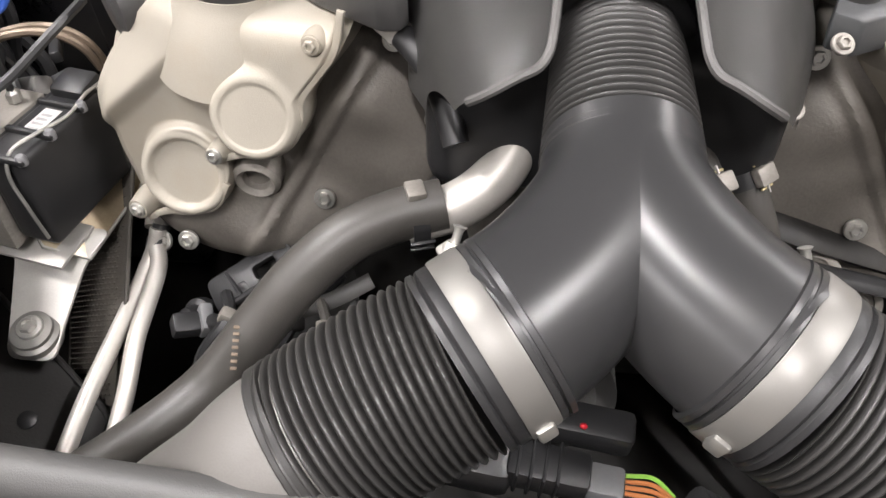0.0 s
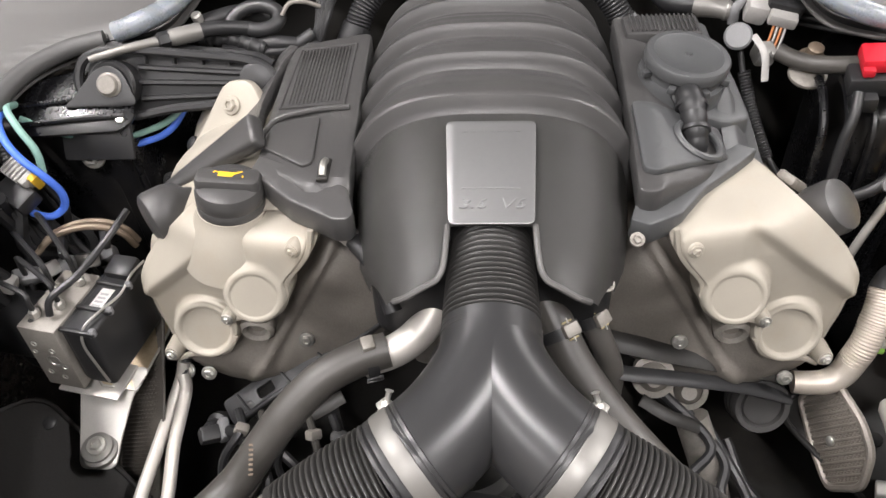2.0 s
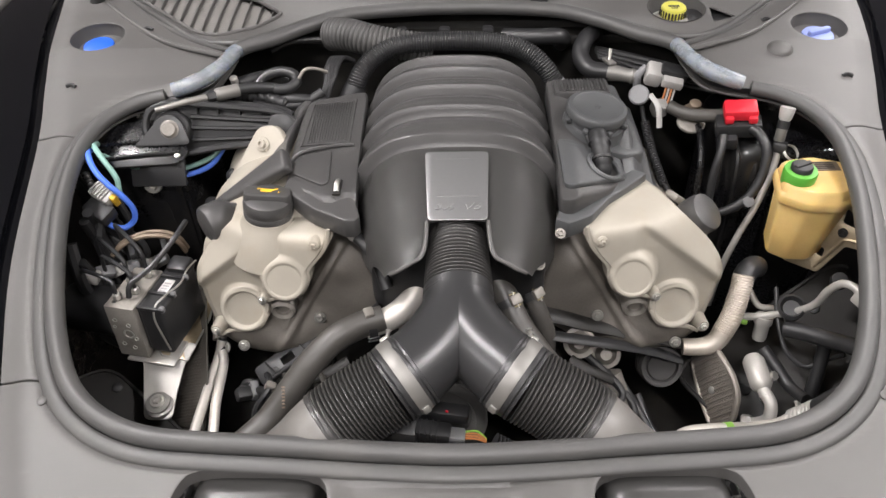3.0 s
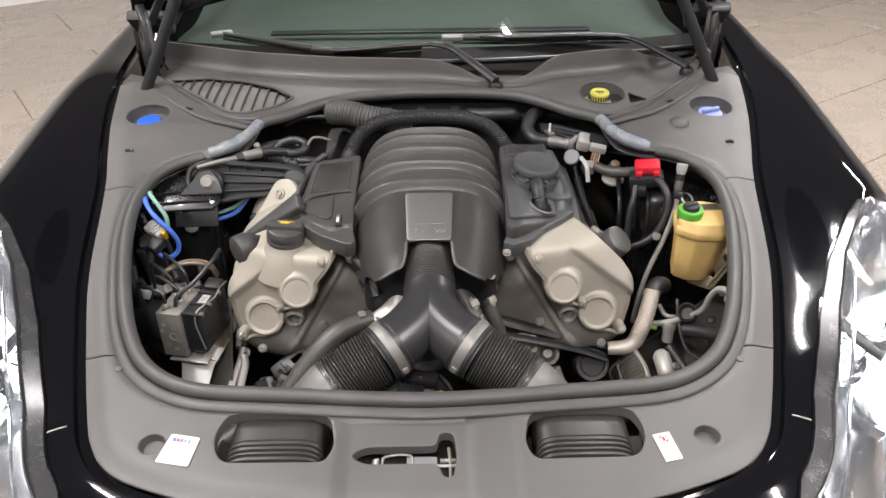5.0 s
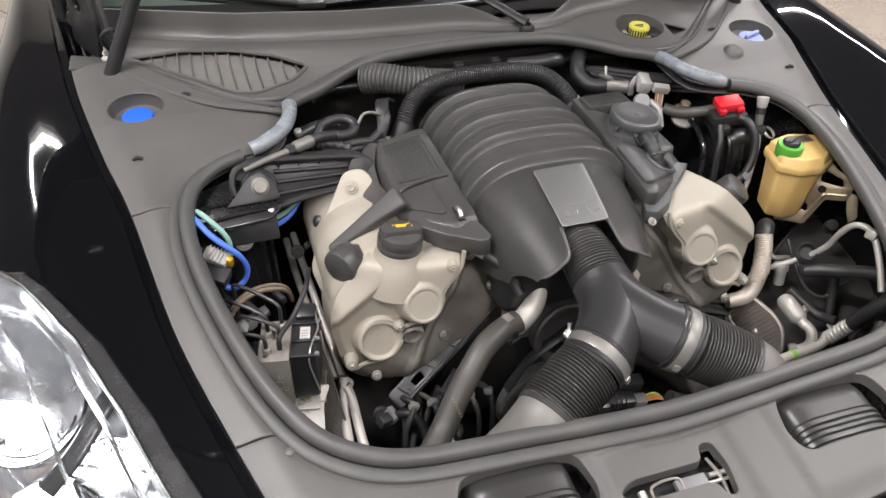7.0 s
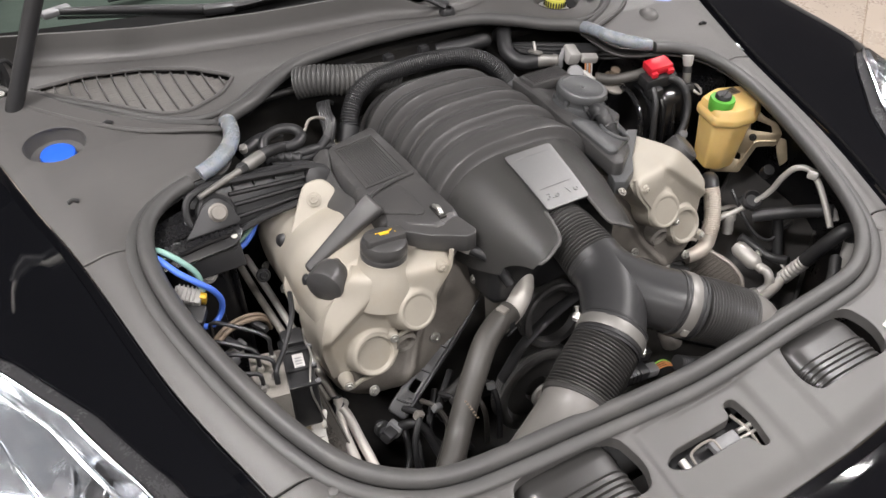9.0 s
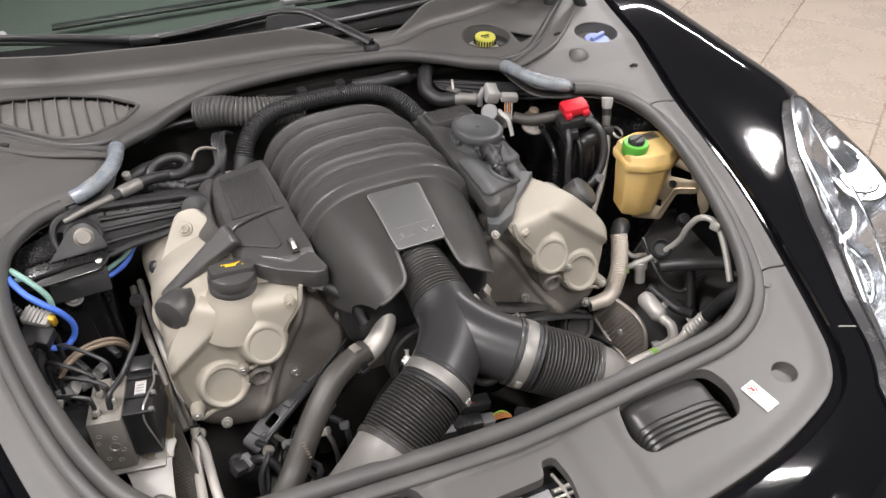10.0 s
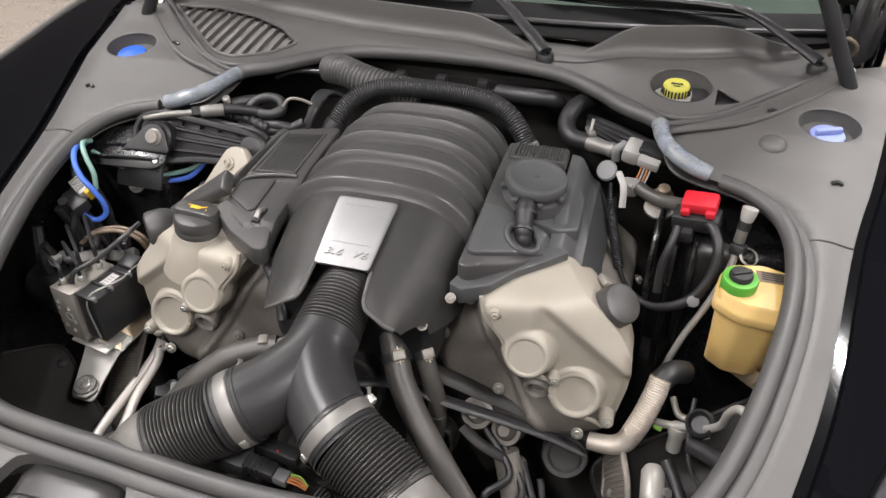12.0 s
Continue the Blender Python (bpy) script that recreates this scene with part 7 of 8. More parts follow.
    part("side_bracket", slab(rounded([tuple((back @ Vector(p))[:2]) for p in corners], 0.004), 0.003, fold, 0.0008), TAN_STEEL, u, "folded yellow zinc bracket")
    part("bracket_lip", sweep(bmesh.new(), [fold @ Vector((*(back @ Vector(p))[:2], 0.001)) for p in corners + corners[:1]], 0.0018, 6), STEEL, u, "bright folded edge")
    part("base_bracket", block((0.080, 0.050, 0.004), m @ pose(0.022, -0.022, -0.066, 6), 0.0015), ALLOY, u, "bare steel base bracket")
    foot = slab(rounded([(-0.05, 0.045), (0.05, 0.045), (0.032, 0.015), (0.024, -0.04), (0.022, -0.075), (-0.022, -0.075), (-0.026, -0.04), (-0.034, 0.015)], 0.012), 0.004, frame_of((-0.4605, 0.402, 0.622), (0, -0.50, 0.86)), 0.001)
    part("foot", foot, ALLOY, u, "bare steel foot plate")
    part("foot_rubber", lathe([(0.019, -0.02), (0.022, -0.012), (0.022, -0.004), (0.018, -0.002), (0.018, 0.002), (0.014, 0.003), (0, 0.003)], frame_of((-0.4605, 0.355, 0.602), (0, -0.25, 0.97)), 28), BAND, u, "grey rubber mount")
    bolt(u, (-0.4605, 0.355, 0.606), (0, -0.25, 0.97), 0.0075, STEEL, "foot_bolt")


def shield_mesh(outline, m, name, label, mat, edge, thick=0.003):
    t = thing(name, m.translation, label, "heat shield", "heat shields")
    p = part("plate", slab(outline, thick, m, 0.001, (), lambda x, y: 0.018 * math.cos(x * 18) * math.cos(y * 8), 0.01), mat, t)
    part("rolled_edge", sweep(bmesh.new(), [m @ Vector((x, y, 0.018 * math.cos(x * 18) * math.cos(y * 8))) for x, y in outline + outline[:1]], edge, 8), mat, t, "rolled edge")
    xs, ys = [q[0] for q in outline], [q[1] for q in outline]
    rows = []
    for k in range(60):
        y = min(ys) + (max(ys) - min(ys)) * (k + 0.5) / 60
        hit = []
        for a, b in zip(outline, outline[1:] + outline[:1]):
            if (a[1] - y) * (b[1] - y) < 0:
                hit.append(a[0] + (b[0] - a[0]) * (y - a[1]) / (b[1] - a[1]))
        if len(hit) >= 2:
            lo, hi = min(hit) + 0.004, max(hit) - 0.004
            if hi > lo + 0.01:
                rows.append((y, lo, hi))
    bm = bmesh.new()
    for j, (y, lo, hi) in enumerate(rows):
        n = int((hi - lo) / 0.0055)
        for i in range(n):
            x = lo + (i + (0.5 if j % 2 else 0.0)) * 0.0055
            z = 0.018 * math.cos(x * 18) * math.cos(y * 8)
            b = [bm.verts.new(m @ Vector((x + dx, y + dy, z + dz))) for dx, dy, dz in ((-0.0022, 0, 0), (0, -0.0015, 0), (0.0022, 0, 0), (0, 0.0015, 0), (0, 0, 0.0022))]
            for q in range(4):
                bm.faces.new((b[q], b[(q + 1) % 4], b[4]))
    tagged(part("knit", bm, mat, t, "knitted wire surface"), kind="stuff")
    return t


def build_left_low():
    out = rounded([(-0.045, -0.13), (0.018, -0.14), (0.036, -0.05), (0.034, 0.06), (0.024, 0.15), (-0.014, 0.15), (-0.050, 0.03)], 0.02)
    shield_mesh(out, frame_of((-0.426, 0.440, 0.584), (-0.45, -0.55, 0.70), (0, 1, 0.5)), "heat_shield", "dark woven heat shield beside the brake unit", BRAID, 0.0022)
    p = thing("refrigerant_pipe", (-0.39, 0.40, 0.58), "pair of bare aluminium pipes running to the front", "metal pipe")
    part("pipe", tube([(-0.384, 0.468, 0.622), (-0.388, 0.455, 0.606), (-0.395, 0.425, 0.590), (-0.399, 0.380, 0.581), (-0.404, 0.315, 0.570), (-0.408, 0.26, 0.555)], 0.0080, 14, 8), CAST_PIPE, p)
    part("pipe", tube([(-0.384, 0.455, 0.612), (-0.379, 0.439, 0.601), (-0.379, 0.400, 0.590), (-0.379, 0.368, 0.582), (-0.377, 0.323, 0.562), (-0.376, 0.27, 0.545)], 0.0080, 14, 8), CAST_PIPE, p)
    part("pipe", tube([(-0.385, 0.47, 0.615), (-0.395, 0.56, 0.655), (-0.405, 0.68, 0.69), (-0.41, 0.80, 0.70)], 0.0065, 12, 6), ALLOY, p)
    part("pipe", tube([(-0.398, 0.48, 0.612), (-0.410, 0.57, 0.65), (-0.422, 0.69, 0.68), (-0.425, 0.80, 0.69)], 0.0065, 12, 6), CASTING, p)
    part("coupling", lathe([(0.010, -0.012), (0.011, -0.004), (0.011, 0.006), (0.008, 0.012), (0.008, 0.02)], frame_of((-0.386, 0.461, 0.607), (0.1, 0.6, 0.6)), 20), BLACK, p)
    bolt(p, (-0.378, 0.462, 0.612), (-0.4, -0.6, 0.6), 0.006, STEEL, "coupling_bolt")
    w = thing("sensor_plug", (-0.33, 0.38, 0.6), "black sensor plug with taped cable", "connector")
    part("plug", block((0.034, 0.020, 0.018), pose(-0.333, 0.385, 0.588, 20, 20, 30), 0.004), BLACK, w)
    part("plug_collar", block((0.012, 0.026, 0.022), pose(-0.322, 0.391, 0.588, 20, 20, 30), 0.003), GREY_PLASTIC, w)
    part("cable", tube([(-0.318, 0.39, 0.588), (-0.295, 0.375, 0.60), (-0.28, 0.36, 0.585), (-0.27, 0.33, 0.55)], 0.008, 10, 6), BLACK, w)
    part("sleeve", tube([(-0.30, 0.40, 0.595), (-0.285, 0.41, 0.615), (-0.27, 0.40, 0.60)], 0.008, 10, 5), BLACK, w)
    sh = thing("steering_guard", (-0.2, 0.3, 0.55), "dark fan shroud behind the radiator with a pipe stub", "fan shroud")
    part("shroud", slab(rounded([(-0.42, 0.115), (0.42, 0.115), (0.40, 0.20), (-0.40, 0.20)], 0.03), 0.03, Matrix.Translation((0, 0, 0.62)), 0.006), BLACK, sh)
    for k in range(9):
        part("rib", block((0.006, 0.06, 0.02), pose(-0.36 + 0.09 * k, 0.16, 0.632), 0.002, 1), BLACK, sh)
    part("lower_hose", tube([(-0.285, 0.235, 0.60), (-0.262, 0.222, 0.585), (-0.245, 0.20, 0.56)], 0.017, 14, 6), CASTING, sh, "dull metal pipe stub")


# ---- rear of the bay ----
def build_rear():
    d = thing("breather_hose", (0, 0.84, 0.95), "black corrugated hose arching over the manifold", "corrugated hose")
    part("hose", corrugated([(-0.178, 0.812, 0.892), (-0.166, 0.826, 0.916), (-0.142, 0.844, 0.938), (-0.105, 0.856, 0.952), (-0.05, 0.862, 0.957), (0.02, 0.862, 0.958), (0.085, 0.855, 0.955), (0.128, 0.842, 0.942), (0.154, 0.828, 0.922), (0.172, 0.818, 0.898)], 0.0170, 0.0046, 0.0020, 24, 6), BLACK, d, "ribbed black hose", 60)
    part("end_cuff", lathe([(0.019, -0.02), (0.020, 0.0), (0.019, 0.012)], frame_of((-0.180, 0.810, 0.888), (0.4, 0.4, 0.8)), 20), BLACK, d)
    part("end_cuff", lathe([(0.018, -0.02), (0.019, 0.0), (0.018, 0.010)], frame_of((0.176, 0.815, 0.892), (-0.5, 0.2, 0.8)), 20), GREY_PLASTIC, d)
    d = thing("fresh_air_hose", (-0.15, 0.9, 0.95), "wide dusty grey corrugated hose by the bulkhead", "corrugated hose")
    part("hose", corrugated([(-0.225, 0.925, 0.948), (-0.190, 0.902, 0.955), (-0.150, 0.885, 0.952), (-0.10, 0.880, 0.945), (-0.04, 0.885, 0.935)], lambda f: 0.030 - 0.004 * f, 0.0075, 0.0035, 24, 6), SEAL, d, "ribbed grey hose", 60)
    h = thing("fuel_hose", (-0.31, 0.80, 0.90), "black rubber hose coiled into a loop", "rubber hose")
    loop = [(-0.306 + 0.032 * math.cos(a) - 0.004 * (a / 3), 0.800 + 0.020 * math.sin(a), 0.918 + 0.012 * math.sin(a) - 0.0035 * a) for a in np.linspace(-1.9, 4.6, 26)]
    part("hose", tube([(-0.372, 0.748, 0.926), (-0.345, 0.762, 0.924)] + loop + [(-0.27, 0.775, 0.895), (-0.22, 0.79, 0.88)], 0.0092, 14, 4), BLACK, h, "black rubber loop", 60)
    part("ferrule", lathe([(0.0105, 0), (0.011, 0.003), (0.011, 0.034), (0.010, 0.038), (0.008, 0.040)], frame_of((-0.362, 0.750, 0.9265), (-0.86, -0.5, 0.02)), 20), BAND, h, "bright crimped ferrule")
    part("nut", lathe([(0.0085, 0.038), (0.0100, 0.042), (0.0100, 0.052), (0.006, 0.056)], frame_of((-0.362, 0.750, 0.9265), (-0.86, -0.5, 0.02)), 6), BLACK, h)
    part("pipe", tube([(-0.408, 0.722, 0.9275), (-0.440, 0.706, 0.928), (-0.485, 0.690, 0.922)], lambda f, s: 0.0062 - 0.002 * f, 12, 4), BAND, h, "bright metal pipe")
    part("valve", tube([(-0.375, 0.770, 0.905), (-0.352, 0.772, 0.906), (-0.325, 0.772, 0.900), (-0.29, 0.765, 0.890)], lambda f, s: 0.0095 + 0.0025 * (1 if (s * 70) % 1 > 0.6 else 0), 14, 8), BLACK, h)
    part("second_hose", tube([(-0.385, 0.800, 0.908), (-0.362, 0.812, 0.912), (-0.335, 0.826, 0.912), (-0.30, 0.84, 0.90)], 0.0115, 14, 5), BLACK, h)
    part("banjo_cap", lathe([(0.006, 0), (0.007, 0.002), (0.007, 0.012), (0.005, 0.014), (0, 0.014)], frame_of((-0.378, 0.792, 0.918), (-0.1, -0.3, 1)), 12), ALLOY, h)
    part("pipe_elbow", tube([(-0.268, 0.792, 0.925), (-0.257, 0.798, 0.938), (-0.240, 0.806, 0.936), (-0.222, 0.815, 0.925)], 0.0028, 10, 6), CASTING, h, "bent metal pipe")
    part("lower_hose", tube([(-0.345, 0.760, 0.893), (-0.30, 0.768, 0.885), (-0.26, 0.775, 0.888), (-0.23, 0.79, 0.90)], 0.0085, 12, 6), BLACK, h)
    e = solo("engine_hook", slab(rounded([(-0.024, -0.03), (0.024, -0.03), (0.020, 0.010), (0.0, 0.020), (-0.020, 0.010)], 0.010), 0.012, frame_of((-0.307, 0.744, 0.874), (0, -0.8, 0.6)), 0.003), CREAM, "pale cast hook behind the brace arm", "engine hook")
    c = thing("taped_loom", (-0.22, 0.82, 0.90), "black braided loom turning down to the coil cover", "wiring loom")
    for k in range(5):
        o = 0.0045 * k
        part("strand", tube([(-0.285 + o, 0.775, 0.872 + o * 0.4), (-0.250 + o, 0.785, 0.878), (-0.228 + o, 0.80, 0.900 + o), (-0.224 + o, 0.825, 0.928), (-0.216 + o, 0.85, 0.935), (-0.20 + o, 0.87, 0.92)], 0.0042, 8, 7), BLACK, c)
    part("bulkhead_rail", tube([(-0.335, 0.905, 0.925), (-0.30, 0.915, 0.938), (-0.25, 0.918, 0.940), (-0.20, 0.918, 0.938)], 0.0065, 12, 6), INNER_PAINT, c, "black pressed rail")
    r = thing("bulkhead_hose", (0.22, 0.92, 0.92), "pair of black rubber hoses curving to the bulkhead", "rubber hose")
    part("hose", tube([(0.09, 0.955, 0.925), (0.14, 0.935, 0.932), (0.185, 0.93, 0.935), (0.20, 0.95, 0.92), (0.20, 0.98, 0.90)], 0.015, 16, 8), BLACK, r)
    part("hose", tube([(0.262, 0.985, 0.91), (0.256, 0.955, 0.93), (0.236, 0.925, 0.928), (0.226, 0.895, 0.912), (0.240, 0.865, 0.900), (0.275, 0.855, 0.898)], 0.0155, 16, 8), BLACK, r)
    part("fitting", lathe([(0.014, -0.01), (0.015, 0), (0.013, 0.012), (0.012, 0.03), (0.014, 0.034), (0.010, 0.045)], frame_of((0.278, 0.853, 0.898), (0.95, -0.2, -0.1)), 20), BAND, r, "bright metal fitting")
    part("clamp", block((0.014, 0.03, 0.006), pose(0.272, 0.862, 0.916, 0, 0, 20), 0.002), BAND, r)
    part("clamp_screw", tube([(0.272, 0.862, 0.916), (0.274, 0.872, 0.935)], 0.003, 8, 2), STEEL, r)
    part("rear_pipe", tube([(-0.30, 0.975, 0.915), (-0.22, 0.972, 0.918), (-0.1, 0.965, 0.915), (0.05, 0.965, 0.91)], 0.006, 10, 5), INNER_PAINT, r)
    for k in range(4):
        part("cable", tube([(0.26, 0.94 - 0.012 * k, 0.905), (0.33, 0.90 - 0.01 * k, 0.905 - 0.006 * k), (0.40, 0.85, 0.905 - 0.01 * k), (0.50, 0.80 - 0.02 * k, 0.90)], 0.006 - 0.0008 * k, 8, 6), BLACK, r)
    for x in (-0.10, -0.02, 0.06):
        part("rear_clip", block((0.02, 0.02, 0.03), pose(x, 0.955, 0.93), 0.004), BLACK, r)


# ---- right side of the bay ----
def build_right_rear():
    g = thing("wiring_plug_group", (0.36, 0.82, 0.89), "pale grey multi-pin plugs with orange wires", "connector")
    m = pose(0.358, 0.825, 0.893, 15, 10, -10)
    part("plug", block((0.030, 0.040, 0.030), m @ pose(-0.014, 0.012, 0.004), 0.007), WHITE_PLASTIC, g)
    part("plug_face", block((0.036, 0.020, 0.016), m @ pose(0.018, -0.006, 0.010), 0.003), WHITE_PLASTIC, g)
    part("socket", block((0.046, 0.026, 0.020), m @ pose(0.018, 0.012, 0.016), 0.004), BLACK, g)
    for k in range(4):
        part("wire", tube([m @ Vector((0.010 + 0.005 * k, -0.012, 0.004)), m @ Vector((0.010 + 0.005 * k, -0.024, -0.010)), m @ Vector((0.008 + 0.005 * k, -0.036, -0.022))], 0.0018, 6, 5), ORANGE if k % 2 == 0 else WHITE_PLASTIC, g)
    low = part("lower_plug", block((0.026, 0.026, 0.024), m @ pose(0.006, -0.046, -0.018, 0, 0, 20), 0.005), WHITE_PLASTIC, g)
    for k in range(3):
        part("tab", block((0.006, 0.008, 0.006), m @ pose(-0.002 + 0.008 * k, -0.056, -0.006), 0.001), WHITE_PLASTIC, low)
    part("bracket", tube([m @ Vector((-0.036, 0.0, -0.02)), m @ Vector((-0.04, 0.004, 0.0)), m @ Vector((-0.03, 0.02, 0.008))], 0.007, 10, 5, 0.5), GREY_PLASTIC, g)
    d = part("disc", lathe([(0, 0), (0.017, 0), (0.0175, 0.003), (0.015, 0.006), (0, 0.006)], frame_of((0.312, 0.778, 0.892), (-0.3, -0.7, 0.6)), 26), GREY_PLASTIC, g)
    part("strap", tube([(0.33, 0.775, 0.895), (0.342, 0.755, 0.880), (0.345, 0.74, 0.85)], 0.006, 8, 5, 0.4), WHITE_PLASTIC, g)
    h = thing("cable_harness", (0.41, 0.76, 0.87), "taped grey harness leading to the red terminal cover", "wiring harness")
    part("harness", tube([(0.365, 0.775, 0.872), (0.385, 0.760, 0.868), (0.41, 0.745, 0.870), (0.435, 0.725, 0.880), (0.445, 0.710, 0.89)], 0.011, 12, 8), RUBBER, h)
    part("sensor", lathe([(0.018, -0.02), (0.018, 0.0), (0.010, 0.004), (0.010, 0.018), (0.007, 0.02), (0, 0.02)], frame_of((0.405, 0.765, 0.868), (0, -0.3, 1)), 18), COPPER, h, "brownish metal sensor")
    part("plate", lathe([(0.024, -0.004), (0.024, 0), (0.020, 0.003), (0, 0.004)], frame_of((0.402, 0.755, 0.852), (0, -0.3, 1)), 22), CASTING, h)
    t = thing("battery_terminal", (0.458, 0.697, 0.90), "red plastic cover over the battery jump terminal", "terminal cover")
    tm = pose(0.458, 0.697, 0.905, 10, -6, -10)
    part("cover", block((0.052, 0.036, 0.020), tm, 0.005), RED, t, "bright red flip cover")
    for k in (-1, 1):
        part("lug", block((0.014, 0.012, 0.012), tm @ pose(0.018 * k, -0.019, -0.004), 0.003), RED, t)
    part("base", block((0.070, 0.034, 0.026), tm @ pose(-0.002, -0.010, -0.024), 0.004), BLACK, t)
    part("socket", block((0.030, 0.028, 0.022), tm @ pose(-0.018, -0.026, -0.040), 0.004), BLACK, t)
    c = thing("power_cable", (0.43, 0.66, 0.8), "thick black cable looping below the red terminal", "cable")
    part("cable", tube([(0.470, 0.682, 0.884), (0.484, 0.660, 0.880), (0.492, 0.640, 0.860), (0.488, 0.625, 0.825), (0.470, 0.615, 0.790), (0.440, 0.615, 0.765), (0.405, 0.63, 0.750), (0.37, 0.665, 0.755), (0.345, 0.71, 0.785), (0.328, 0.755, 0.835), (0.32, 0.78, 0.87)], lambda f, s: 0.0078 - 0.004 * smooth(0.35, 0.6, f), 16, 8), BLACK, c)
    part("sleeve", corrugated([(0.355, 0.69, 0.766), (0.338, 0.73, 0.805), (0.325, 0.765, 0.85)], 0.0085, 0.004, 0.002, 14, 5), BLACK, c)
    part("branch", tube([(0.432, 0.675, 0.872), (0.425, 0.655, 0.85), (0.418, 0.645, 0.82), (0.418, 0.64, 0.77)], 0.0065, 14, 6), BLACK, c)
    part("clip", lathe([(0.009, 0), (0.009, 0.008), (0, 0.010)], frame_of((0.470, 0.612, 0.785), (0, -0.8, 0.5)), 14), GREY_PLASTIC, c)
    # refrigerant service line
    a = thing("refrigerant_line", (0.52, 0.66, 0.8), "thin aluminium refrigerant line with service port", "metal pipe")
    part("pipe", tube([(0.519, 0.668, 0.862), (0.517, 0.655, 0.835), (0.506, 0.640, 0.800), (0.488, 0.622, 0.760), (0.468, 0.610, 0.715), (0.450, 0.60, 0.65), (0.44, 0.59, 0.58)], 0.0055, 14, 8), ALLOY, a)
    pm = frame_of((0.5205, 0.670, 0.862), (0.12, 0.25, 0.95))
    part("port", lathe([(0.007, 0), (0.0085, 0.002), (0.0085, 0.022), (0.006, 0.024), (0.006, 0.028)], pm, 18), BAND, a)
    part("black_collar", lathe([(0.0095, 0.022), (0.0095, 0.034), (0.007, 0.036)], pm, 18), BLACK, a)
    part("cap", lathe([(0.0075, 0.034), (0.010, 0.038), (0.0115, 0.050), (0.0115, 0.056), (0, 0.057)], pm, 22), WHITE_PLASTIC, a, "pale grey screw cap")
    part("holder", block((0.022, 0.020, 0.018), frame_of((0.522, 0.664, 0.855), (0.1, 0.2, 0.95)), 0.004), BLACK, a)
    part("holder_ring", lathe([(0.013, -0.003), (0.015, 0), (0.013, 0.003), (0.012, 0), (0.013, -0.003)], frame_of((0.538, 0.655, 0.850), (0.3, -0.5, 0.8)), 20), ALLOY, a)


